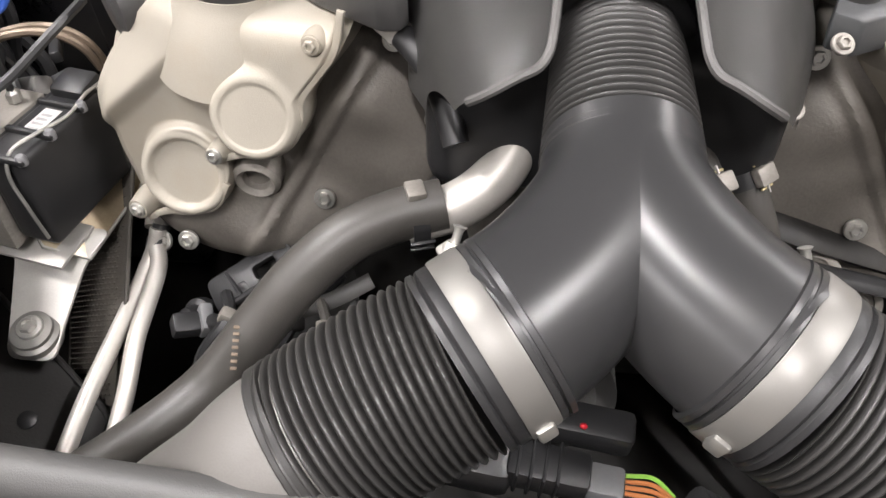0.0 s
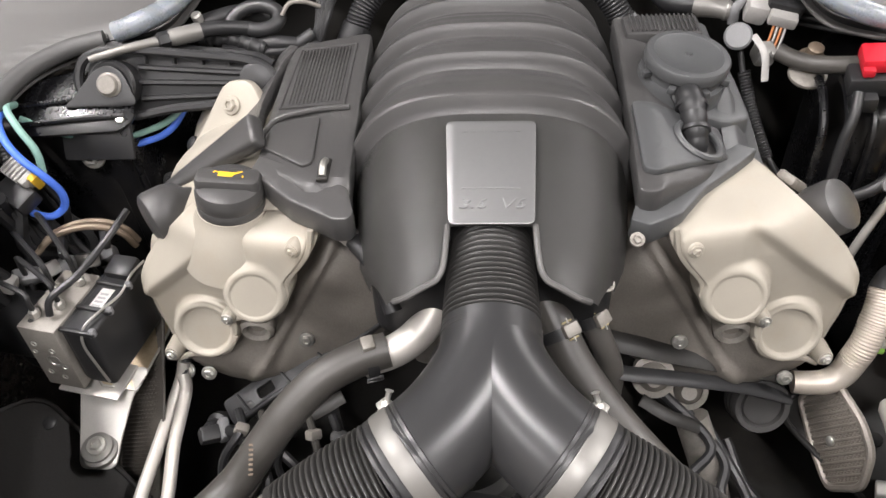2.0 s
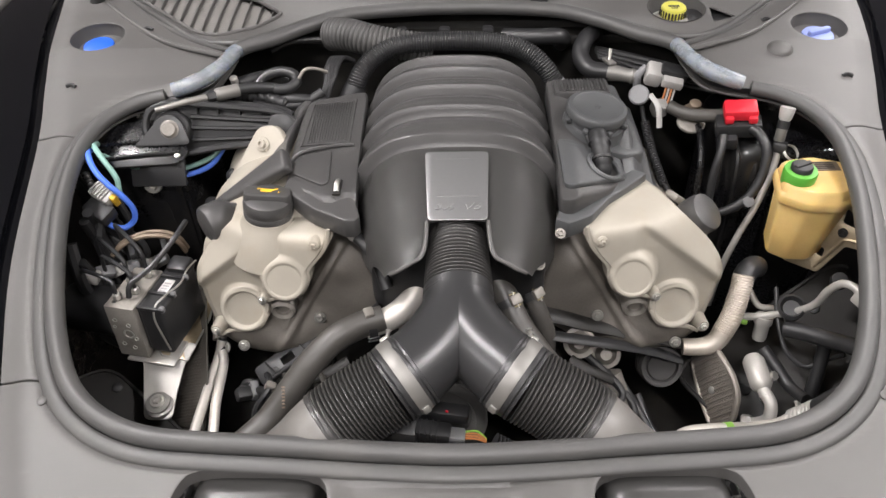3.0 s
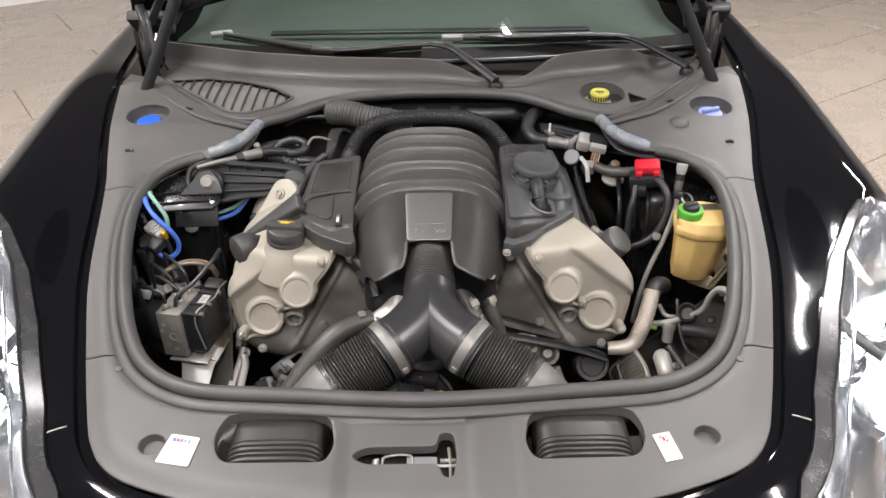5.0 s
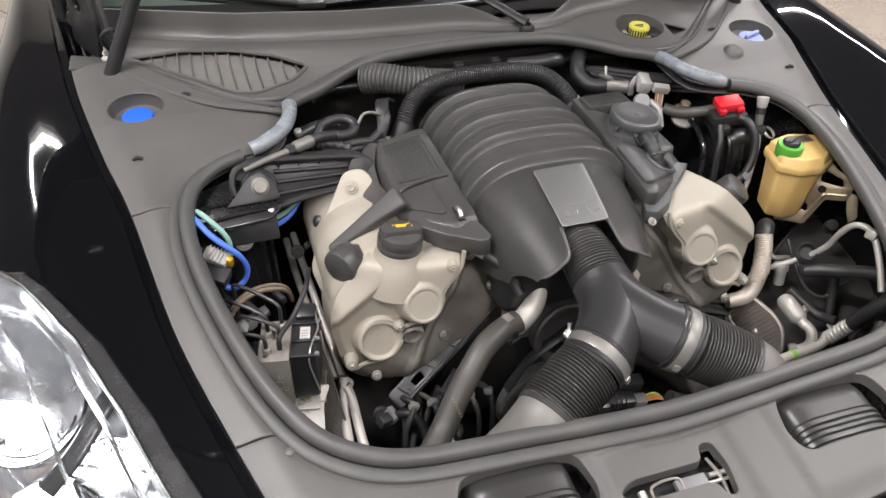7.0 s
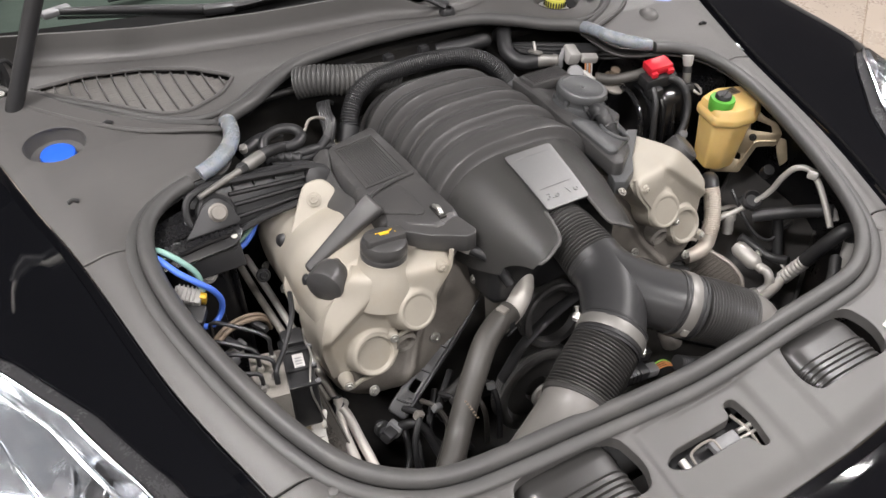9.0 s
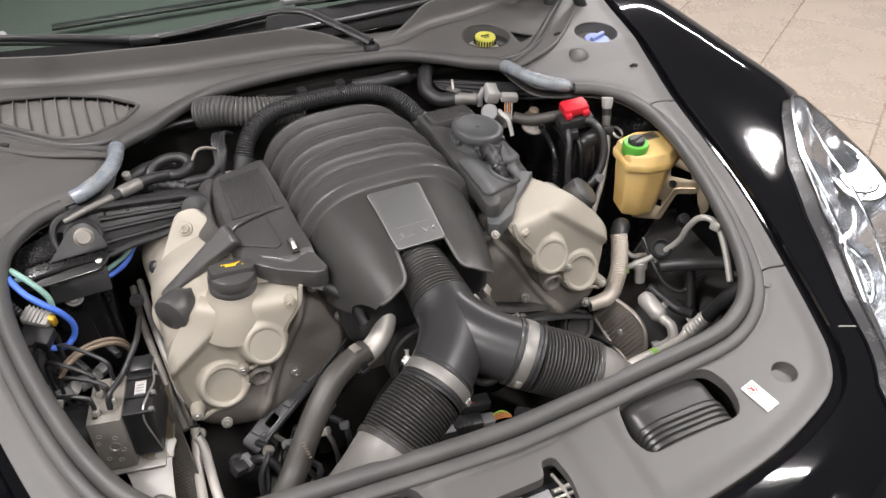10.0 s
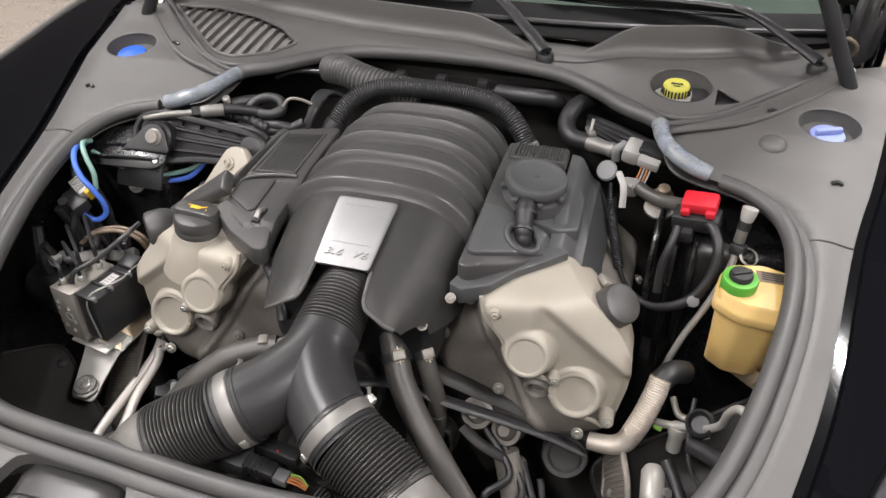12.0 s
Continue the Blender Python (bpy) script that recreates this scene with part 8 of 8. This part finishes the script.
def build_tank():
    t = thing("coolant_tank", (0.535, 0.575, 0.78), "aged yellow plastic fluid tank with green cap ring", "fluid tank")

    def ring(pts, z, bm):
        return [bm.verts.new((x, y, z)) for x, y in pts]

    base = [(0.484, 0.552), (0.524, 0.526), (0.580, 0.522), (0.622, 0.548), (0.626, 0.608), (0.556, 0.630), (0.496, 0.618)]
    loop = rounded(base, 0.010, 4)
    bm = bmesh.new()
    c = Vector((0.548, 0.577))
    rows = []
    for z, k, dx in ((0.722, 0.58, -0.010), (0.726, 0.63, -0.010), (0.77, 0.71, -0.006), (0.815, 0.80, -0.002), (0.822, 0.82, 0), (0.826, 0.92, 0), (0.829, 0.945, 0), (0.837, 0.945, 0), (0.842, 0.925, 0), (0.845, 0.87, 0), (0.854, 0.84, 0), (0.858, 0.78, 0)):
        rows.append([bm.verts.new((c.x + (x - c.x) * k + dx, c.y + (y - c.y) * k, z + 0.10 * (y - 0.575))) for x, y in loop])
    n = len(loop)
    for a, b in zip(rows, rows[1:]):
        for i in range(n):
            bm.faces.new((a[i], a[(i + 1) % n], b[(i + 1) % n], b[i]))
    bm.faces.new(rows[-1])
    bm.faces.new(rows[0][::-1])
    part("tank", bm, TANK, t, "yellowed translucent plastic body", 35)
    m = pose(0.520, 0.572, 0.860, 6)
    part("cap_ring", lathe([(0.0235, -0.014), (0.0245, -0.012), (0.0250, 0.009), (0.0235, 0.012), (0.016, 0.0125)], m, 36), GREEN, t, "bright green ring")
    part("cap", lathe([(0.016, 0.008), (0.016, 0.018), (0.014, 0.0205), (0, 0.021)], m, 30), BLACK, t, "black cap centre")
    part("cap_bar", block((0.028, 0.007, 0.004), m @ pose(0, 0, 0.0215, 0, 0, 25), 0.001), BLACK, t)
    part("rear_sticker", block((0.045, 0.022, 0.0006), pose(0.566, 0.596, 0.8612, 6), 0.0001, 1), COPPER, t, "brown printed sticker")
    for k in range(4):
        part("print_bar", block((0.030, 0.0022, 0.0004), pose(0.566, 0.590 + 0.0045 * k, 0.8614 + 0.00045 * k, 6), 0.0001, 1), DARK, t)
    b = thing("tank_bracket", (0.58, 0.53, 0.75), "bare pressed metal bracket holding the yellow tank", "bracket")
    fm = frame_of((0.590, 0.535, 0.745), (-0.75, -0.60, 0.25), (0, 0, 1))
    upper = rounded([(-0.005, 0.046), (0.038, 0.046), (0.033, 0.060), (-0.007, 0.069)], 0.004)
    lower = rounded([(-0.033, -0.018), (-0.011, -0.020), (-0.012, -0.006), (-0.026, -0.004)], 0.004)
    part("plate", slab(rounded([(-0.066, -0.056), (-0.008, -0.047), (0.014, 0.013), (0.050, 0.021), (0.057, 0.048), (0.042, 0.068), (0.018, 0.076), (-0.001, 0.090), (-0.030, 0.088), (-0.050, 0.02)], 0.005), 0.003, fm, 0.001, [upper, lower]), TAN_STEEL, b)
    part("tab", slab(rounded([(0.046, 0.040), (0.068, 0.036), (0.080, -0.006), (0.068, -0.022), (0.056, 0.004)], 0.005), 0.003, fm @ Matrix.Translation((0, 0, -0.0045)), 0.001), TAN_STEEL, b)
    part("stiffener", tube([fm @ Vector((-0.016, -0.040, 0.001)), fm @ Vector((0.004, 0.010, 0.002)), fm @ Vector((0.012, 0.024, 0.002)), fm @ Vector((0.048, 0.032, 0.001))], 0.0026, 8, 5), TAN_STEEL, b)
    bolt(b, fm @ Vector((0.003, 0.032, 0.002)), fm.to_3x3() @ Vector((0, 0, 1)), 0.005, DARK, "plate_bolt")
    part("rubber_buffer", lathe([(0.012, -0.01), (0.013, 0.0), (0.011, 0.012), (0, 0.013)], frame_of((0.577, 0.470, 0.735), (-0.3, -0.5, 0.8)), 20), BLACK, b)
    # corrugated metal hose with black cuff
    h = thing("metal_hose", (0.42, 0.47, 0.68), "silver corrugated metal hose below the yellow tank", "metal hose")
    part("cuff", tube([(0.472, 0.522, 0.722), (0.460, 0.510, 0.732), (0.448, 0.498, 0.734), (0.438, 0.486, 0.727)], lambda f, s: 0.0170, 20, 8), BLACK, h, "black moulded rubber cuff")
    part("hose", corrugated([(0.4385, 0.487, 0.735), (0.434, 0.474, 0.718), (0.428, 0.463, 0.700)], 0.0166, 0.0036, 0.0016, 22, 6), TAN_HOSE, h, "fine corrugated sleeve")
    part("corrugation", corrugated([(0.429, 0.464, 0.702), (0.421, 0.452, 0.680), (0.412, 0.446, 0.655)], 0.0166, 0.0036, 0.0018, 22, 6), TAN_HOSE, h, "fine silver corrugations", 60)
    part("tail", tube([(0.4125, 0.446, 0.656), (0.404, 0.441, 0.641), (0.390, 0.438, 0.632), (0.372, 0.438, 0.629), (0.352, 0.440, 0.628)], lambda f, s: 0.0162 - 0.003 * f, 22, 8), TAN_HOSE, h, "bent silver tail")


def build_right_low():
    out = rounded([(-0.035, 0.078), (0.014, 0.074), (0.033, 0.027), (0.034, -0.007), (0.010, -0.041), (-0.044, -0.037), (-0.053, 0.010), (-0.055, 0.069)], 0.012)
    sm = frame_of((0.4195, 0.3785, 0.5815), (-1, -0.3, 0.3), (0, 0.9, 0.43))
    shield = shield_mesh(out, sm, "heat_shield", "beaded silver-grey heat shield with rolled edge", SHIELD, 0.005)
    for k in range(14):
        y = -0.034 + 0.0078 * k
        hit = [p[0] + (q[0] - p[0]) * (y - p[1]) / (q[1] - p[1]) for p, q in zip(out, out[1:] + out[:1]) if (p[1] - y) * (q[1] - y) < 0]
        lo, hi = min(hit) + 0.005, max(hit) - 0.006
        part("bead", tube([sm @ Vector((x, y, 0.0005 + 0.018 * math.cos(x * 18) * math.cos(y * 8))) for x in (lo, (lo + hi) / 2, hi)], 0.0019, 8, 3), SHIELD, shield)
    part("rivet", lathe([(0.006, 0), (0.006, 0.003), (0.003, 0.005), (0, 0.005)], sm @ Matrix.Translation((-0.015, 0.014, 0.018)), 14), STEEL, shield)
    liner = thing("side_liner", (0.535, 0.42, 0.610), "flat dark grey plastic liner below the tank", "liner")
    lm = frame_of((0.545, 0.42, 0.610), (-0.35, -0.20, 0.92))
    shape = rounded([(-0.13, -0.16), (0.10, -0.16), (0.09, 0.16), (-0.10, 0.18)], 0.04)
    part("panel", slab(shape, 0.006, lm, 0.002), GUARD, liner)
    part("edge", sweep(bmesh.new(), [lm @ Vector((x, y, 0.001)) for x, y in shape + shape[:1]], 0.004, 8), GUARD, liner)
    for x, y in ((-0.06, 0.08), (0.04, -0.02), (-0.03, -0.10)):
        part("clip", lathe([(0.009, 0), (0.009, 0.002), (0.004, 0.005), (0, 0.005)], lm @ Matrix.Translation((x, y, 0.001)), 16), BLACK, liner)
    a = thing("air_conditioning_line", (0.47, 0.4, 0.65), "bare aluminium air conditioning lines with blocks", "metal pipe")
    part("line", tube([(0.425, 0.475, 0.66), (0.461, 0.458, 0.675), (0.488, 0.442, 0.695), (0.508, 0.425, 0.718), (0.519, 0.410, 0.746), (0.520, 0.397, 0.780), (0.528, 0.383, 0.806), (0.538, 0.362, 0.812), (0.540, 0.338, 0.798), (0.532, 0.305, 0.768), (0.520, 0.275, 0.740)], 0.0058, 14, 8), ALLOY, a)
    part("line", tube([(0.462, 0.50, 0.69), (0.472, 0.48, 0.678), (0.492, 0.475, 0.676), (0.51, 0.47, 0.672), (0.515, 0.458, 0.662)], 0.005, 12, 7), ALLOY, a)
    part("fitting", block((0.022, 0.020, 0.018), pose(0.541, 0.350, 0.806, 0, 20, 20), 0.004), ALLOY, a)
    part("joint", lathe([(0.010, -0.03), (0.011, -0.024), (0.011, -0.004), (0.014, 0.0), (0.014, 0.012), (0.010, 0.014), (0, 0.014)], frame_of((0.474, 0.455, 0.665), (0.05, 0.2, 0.97)), 20), ALLOY, a)
    part("green_mark", lathe([(0.0066, -0.006), (0.0070, 0), (0.0066, 0.006)], frame_of((0.447, 0.464, 0.662), (0.9, -0.3, 0)), 16), WIRE_GREEN, a)
    mm = frame_of((0.448, 0.378, 0.637), (0.04, -0.95, -0.20))
    part("muffler", lathe([(0, -0.028), (0.012, -0.026), (0.0165, -0.018), (0.0165, 0.022), (0.012, 0.03), (0.009, 0.032), (0.009, 0.045)], mm, 24), ALLOY, a, "cast aluminium line muffler")
    part("muffler_bolt", lathe([(0.007, 0), (0.007, 0.006), (0, 0.006)], frame_of((0.466, 0.366, 0.640), (0.5, -0.5, 0.7)), 6), STEEL, a)
    part("line", tube([(0.449, 0.345, 0.631), (0.455, 0.326, 0.624), (0.452, 0.314, 0.606), (0.440, 0.318, 0.590), (0.422, 0.326, 0.582)], 0.0095, 16, 8), ALLOY, a)
    part("collar", lathe([(0.012, -0.006), (0.013, -0.003), (0.013, 0.006), (0.011, 0.008)], frame_of((0.428, 0.323, 0.585), (-0.9, 0.35, -0.3)), 18), BAND, a)
    f = thing("front_pipe", (0.40, 0.23, 0.68), "pale aluminium pipe with a green mark along the front", "metal pipe")
    part("pipe", tube([(0.296, 0.262, 0.590), (0.306, 0.266, 0.622), (0.325, 0.270, 0.632), (0.372, 0.280, 0.625), (0.42, 0.292, 0.612), (0.461, 0.304, 0.605), (0.484, 0.313, 0.607)], 0.0090, 18, 8), CAST_PIPE, f, "", 60)
    part("green_mark", lathe([(0.0095, -0.006), (0.0097, 0.006)], frame_of((0.380, 0.282, 0.6235), (1, 0.22, -0.2)), 18), WIRE_GREEN, f)
    part("crimp", corrugated([(0.488, 0.313, 0.608), (0.502, 0.288, 0.662)], 0.0140, 0.009, 0.003, 18, 6), ALLOY, f)
    part("hose", tube([(0.501, 0.289, 0.660), (0.510, 0.270, 0.705), (0.526, 0.256, 0.738), (0.540, 0.249, 0.742), (0.549, 0.246, 0.722)], 0.0135, 16, 7), BLACK, f)
    part("hose_end", tube([(0.547, 0.246, 0.730), (0.549, 0.244, 0.705), (0.545, 0.238, 0.665)], 0.0125, 16, 6), WHITE_PLASTIC, f, "pale crimped hose end")
    part("bracket", block((0.05, 0.035, 0.004), pose(0.512, 0.318, 0.615, 30, 20, 20), 0.001), ALLOY, f)
    part("elbow", tube([(0.510, 0.452, 0.555), (0.514, 0.455, 0.575), (0.526, 0.456, 0.583), (0.538, 0.453, 0.566), (0.545, 0.452, 0.52)], 0.0080, 12, 6), ALLOY, f)
    part("conduit", corrugated([(0.26, 0.165, 0.690), (0.34, 0.172, 0.695), (0.43, 0.192, 0.70), (0.50, 0.235, 0.705)], 0.0105, 0.0045, 0.002, 16, 5), BLACK, f, "black corrugated conduit", 60)
    l = thing("washer_hose", (0.54, 0.38, 0.68), "black hoses and cables hung along the inner fender", "rubber hose")
    part("hose", tube([(0.490, 0.415, 0.690), (0.512, 0.395, 0.700), (0.532, 0.372, 0.710), (0.550, 0.340, 0.727), (0.566, 0.305, 0.742)], 0.0125, 16, 8), BLACK, l)
    part("cable", tube([(0.488, 0.475, 0.72), (0.486, 0.44, 0.69), (0.495, 0.405, 0.655), (0.52, 0.385, 0.640), (0.55, 0.385, 0.655), (0.57, 0.38, 0.67)], 0.0035, 8, 8), BLACK, l)
    part("hose", tube([(0.545, 0.40, 0.69), (0.540, 0.38, 0.64), (0.53, 0.36, 0.60)], 0.010, 12, 6), BLACK, l)
    part("cup", lathe([(0.018, -0.015), (0.020, 0.0), (0.016, 0.004), (0.012, -0.006), (0, -0.006)], frame_of((0.495, 0.428, 0.722), (-0.3, -0.5, 0.8)), 22), BLACK, l)
    part("white_fitting", tube([(0.566, 0.335, 0.72), (0.572, 0.315, 0.735), (0.570, 0.30, 0.72)], 0.010, 14, 6), WHITE_PLASTIC, l)
    part("tape", tube([(0.462, 0.41, 0.655), (0.478, 0.385, 0.640), (0.49, 0.355, 0.63), (0.50, 0.32, 0.64)], 0.009, 10, 6), BLACK, l)


# ---- front edge ----
def build_front():
    c = thing("front_wiring_plug", (0, 0.185, 0.75), "grey and black wiring plug with orange and green wires", "connector")
    m = pose(-0.015, 0.178, 0.748, 6, 4, -6)
    part("plug", block((0.044, 0.022, 0.020), m @ pose(-0.018, 0, 0), 0.004), BLACK, c, "black plug body")
    part("front", block((0.020, 0.018, 0.016), m @ pose(0.012, -0.001, -0.002), 0.003), GREY_PLASTIC, c)
    for k in range(4):
        part("grip", block((0.002, 0.024, 0.021), m @ pose(-0.034 + 0.007 * k, 0, 0), 0.0006, 1), BLACK, c)
    part("socket", block((0.060, 0.020, 0.020), m @ pose(-0.006, 0.026, 0.006), 0.004), BLACK, c, "black socket")
    part("tab", block((0.004, 0.003, 0.003), m @ pose(-0.004, 0.020, 0.017), 0.001, 1), RED, c)
    part("dark_block", block((0.05, 0.05, 0.03), m @ pose(-0.06, 0.01, -0.006), 0.008), BLACK, c)
    for k in range(4):
        part("wire", tube([m @ Vector((0.022, -0.005 + 0.0032 * k, 0.002)), m @ Vector((0.036, -0.006 + 0.0036 * k, 0.005)), m @ Vector((0.048, -0.005 + 0.0016 * k, -0.001))], 0.0013, 6, 6), WIRE_GREEN if k == 3 else ORANGE, c)
    part("conduit", corrugated([m @ Vector((0.058, -0.004, 0.0)), m @ Vector((0.09, -0.008, -0.012)), m @ Vector((0.14, -0.01, -0.03)), m @ Vector((0.20, -0.02, -0.04))], 0.012, 0.0048, 0.0022, 16, 6), BLACK, c, "", 60)
    lock = thing("bonnet_lock", (-0.03, 0.025, 0.74), "zinc bonnet lock with black catch in the front panel", "bonnet lock")
    z0 = trim_z(-0.03, 0.026) - 0.022
    lm = pose(-0.03, 0.024, z0, 11.6)
    part("case", block((0.15, 0.05, 0.012), lm @ pose(0, 0, -0.016), 0.003), BLACK, lock)
    part("plate", block((0.045, 0.022, 0.010), lm @ pose(0.018, 0.0, 0.004), 0.002), GREY_PLASTIC, lock)
    part("frame", tube([lm @ Vector(p) for p in ((-0.040, -0.006, 0.006), (-0.036, 0.010, 0.010), (0.0, 0.012, 0.010), (0.004, -0.006, 0.008))], 0.0020, 8, 6), CASTING, lock, "bright wire catch")
    part("spring", corrugated([lm @ Vector((0.045, 0.006, 0.004)), lm @ Vector((0.07, 0.006, 0.004))], 0.004, 0.003, 0.002, 12, 6), STEEL, lock)
    part("hook", tube([lm @ Vector((0.058, 0.03, 0.0)), lm @ Vector((0.060, 0.0, 0.006)), lm @ Vector((0.060, -0.03, 0.0))], 0.0026, 8, 5), CASTING, lock)
    part("pin", tube([lm @ Vector((0.04, -0.004, 0.006)), lm @ Vector((0.072, -0.004, 0.006))], 0.0025, 8, 2), STEEL, lock)
    part("roller", lathe([(0.006, -0.012), (0.006, 0.012), (0, 0.012)], frame_of(lm @ Vector((-0.05, -0.002, 0.0)), (0, 1, 0.2)), 14), STEEL, lock)
    # added dark sheet: stands in for the shade below the lock
    part("lock_shade", block((0.17, 0.10, 0.004), lm @ pose(0, 0, -0.03), 0.001), DARK, lock)
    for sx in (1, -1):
        # added dark sheet, its colour standing in for shade round the duct mouth
        p = solo("well_shade", block((0.21, 0.13, 0.006), pose(sx * 0.231, 0.055, 0.690, 11.6), 0.002), DARK, "added dark sheet in place of the shade under the panel opening", "duct well", "duct wells")
    # stickers
    s = thing("oil_label", (-0.368, 0.034, 0.772), "white oil label with blue lettering on the trim", "label")
    put = lambda x, y: Matrix.Translation((x, y, trim_z(x, y) + 0.0008)) @ pose(0, 0, 0, 11.6, 0, -12)
    lm = put(-0.368, 0.034)
    part("paper", slab(rounded([(-0.026, -0.024), (0.026, -0.024), (0.024, 0.025), (-0.022, 0.025)], 0.003), 0.0006, lm @ Matrix.Translation((0, 0, 0.0008)), 0.0002), PAPER, s)
    for x, w, h in ((-0.0130, 0.0060, 0.0066), (-0.0068, 0.0044, 0.0048), (-0.0016, 0.0042, 0.0064), (0.0024, 0.0016, 0.0060), (0.0048, 0.0016, 0.0066), (0.0105, 0.0026, 0.0070)):
        part("print", block((w, h, 0.0003), lm @ pose(x, 0.016, 0.001), 0.0001, 1), INK_RED if w == 0.0044 else INK_BLUE, s)
    for k in range(3):
        part("print", block((0.034, 0.0018, 0.0003), lm @ pose(0, 0.002 - 0.008 * k, 0.001), 0.0001, 1), INK_GREY, s)
    s = thing("warning_label", (0.347, 0.027, 0.771), "white warning label with a red ring sign", "label")
    lm = Matrix.Translation((0.347, 0.027, trim_z(0.347, 0.027) + 0.0008)) @ pose(0, 0, 0, 11.6, 0, 14)
    part("paper", slab(rounded([(-0.0135, -0.0235), (0.0135, -0.0235), (0.0135, 0.0235), (-0.0135, 0.0235)], 0.002), 0.0006, lm @ Matrix.Translation((0, 0, 0.0008)), 0.0002), PAPER, s)
    part("red_ring", lathe([(0.0072, 0.0), (0.0072, 0.0003), (0.0060, 0.0003), (0.0060, 0.0)], lm @ pose(0, 0.013, 0.001), 24), INK_RED, s)
    part("red_bar", block((0.0016, 0.012, 0.0003), lm @ pose(0, 0.013, 0.0011, 0, 0, 40), 0.0001, 1), INK_RED, s)
    part("dark_sign", block((0.005, 0.007, 0.0002), lm @ pose(0, 0.013, 0.001), 0.0001, 1), INK_RED, s)
    for k in range(3):
        part("print", block((0.018, 0.0014, 0.0003), lm @ pose(0, -0.004 - 0.005 * k, 0.001), 0.0001, 1), INK_GREY, s)


build_brace()
build_towers()
build_left_wiring()
build_abs()
build_left_low()
build_rear()
build_right_rear()
build_tank()
build_right_low()
build_front()


# ---- floor tiles, each a piece of the floor ----
def build_tiles():
    turn = Matrix.Rotation(radians(ROOM_TURN), 4, "Z")
    me = finish(block((1.194, 0.594, 0.012), Matrix.Translation((0, 0, -0.006)), 0.002, 1), "tile", TILE)
    for row in range(-11, 13):
        for col in range(-5, 8):
            x, y = col * 1.2 + (0.6 if row % 2 else 0.0), row * 0.6 + 0.1
            if not (-5.2 < x < 7.5 and -6.0 < y < 6.9):
                continue
            tile = new("tile", me)
            tile.parent = FLOOR
            tile.matrix_local = turn @ Matrix.Translation((x, y, 0.002))


build_tiles()
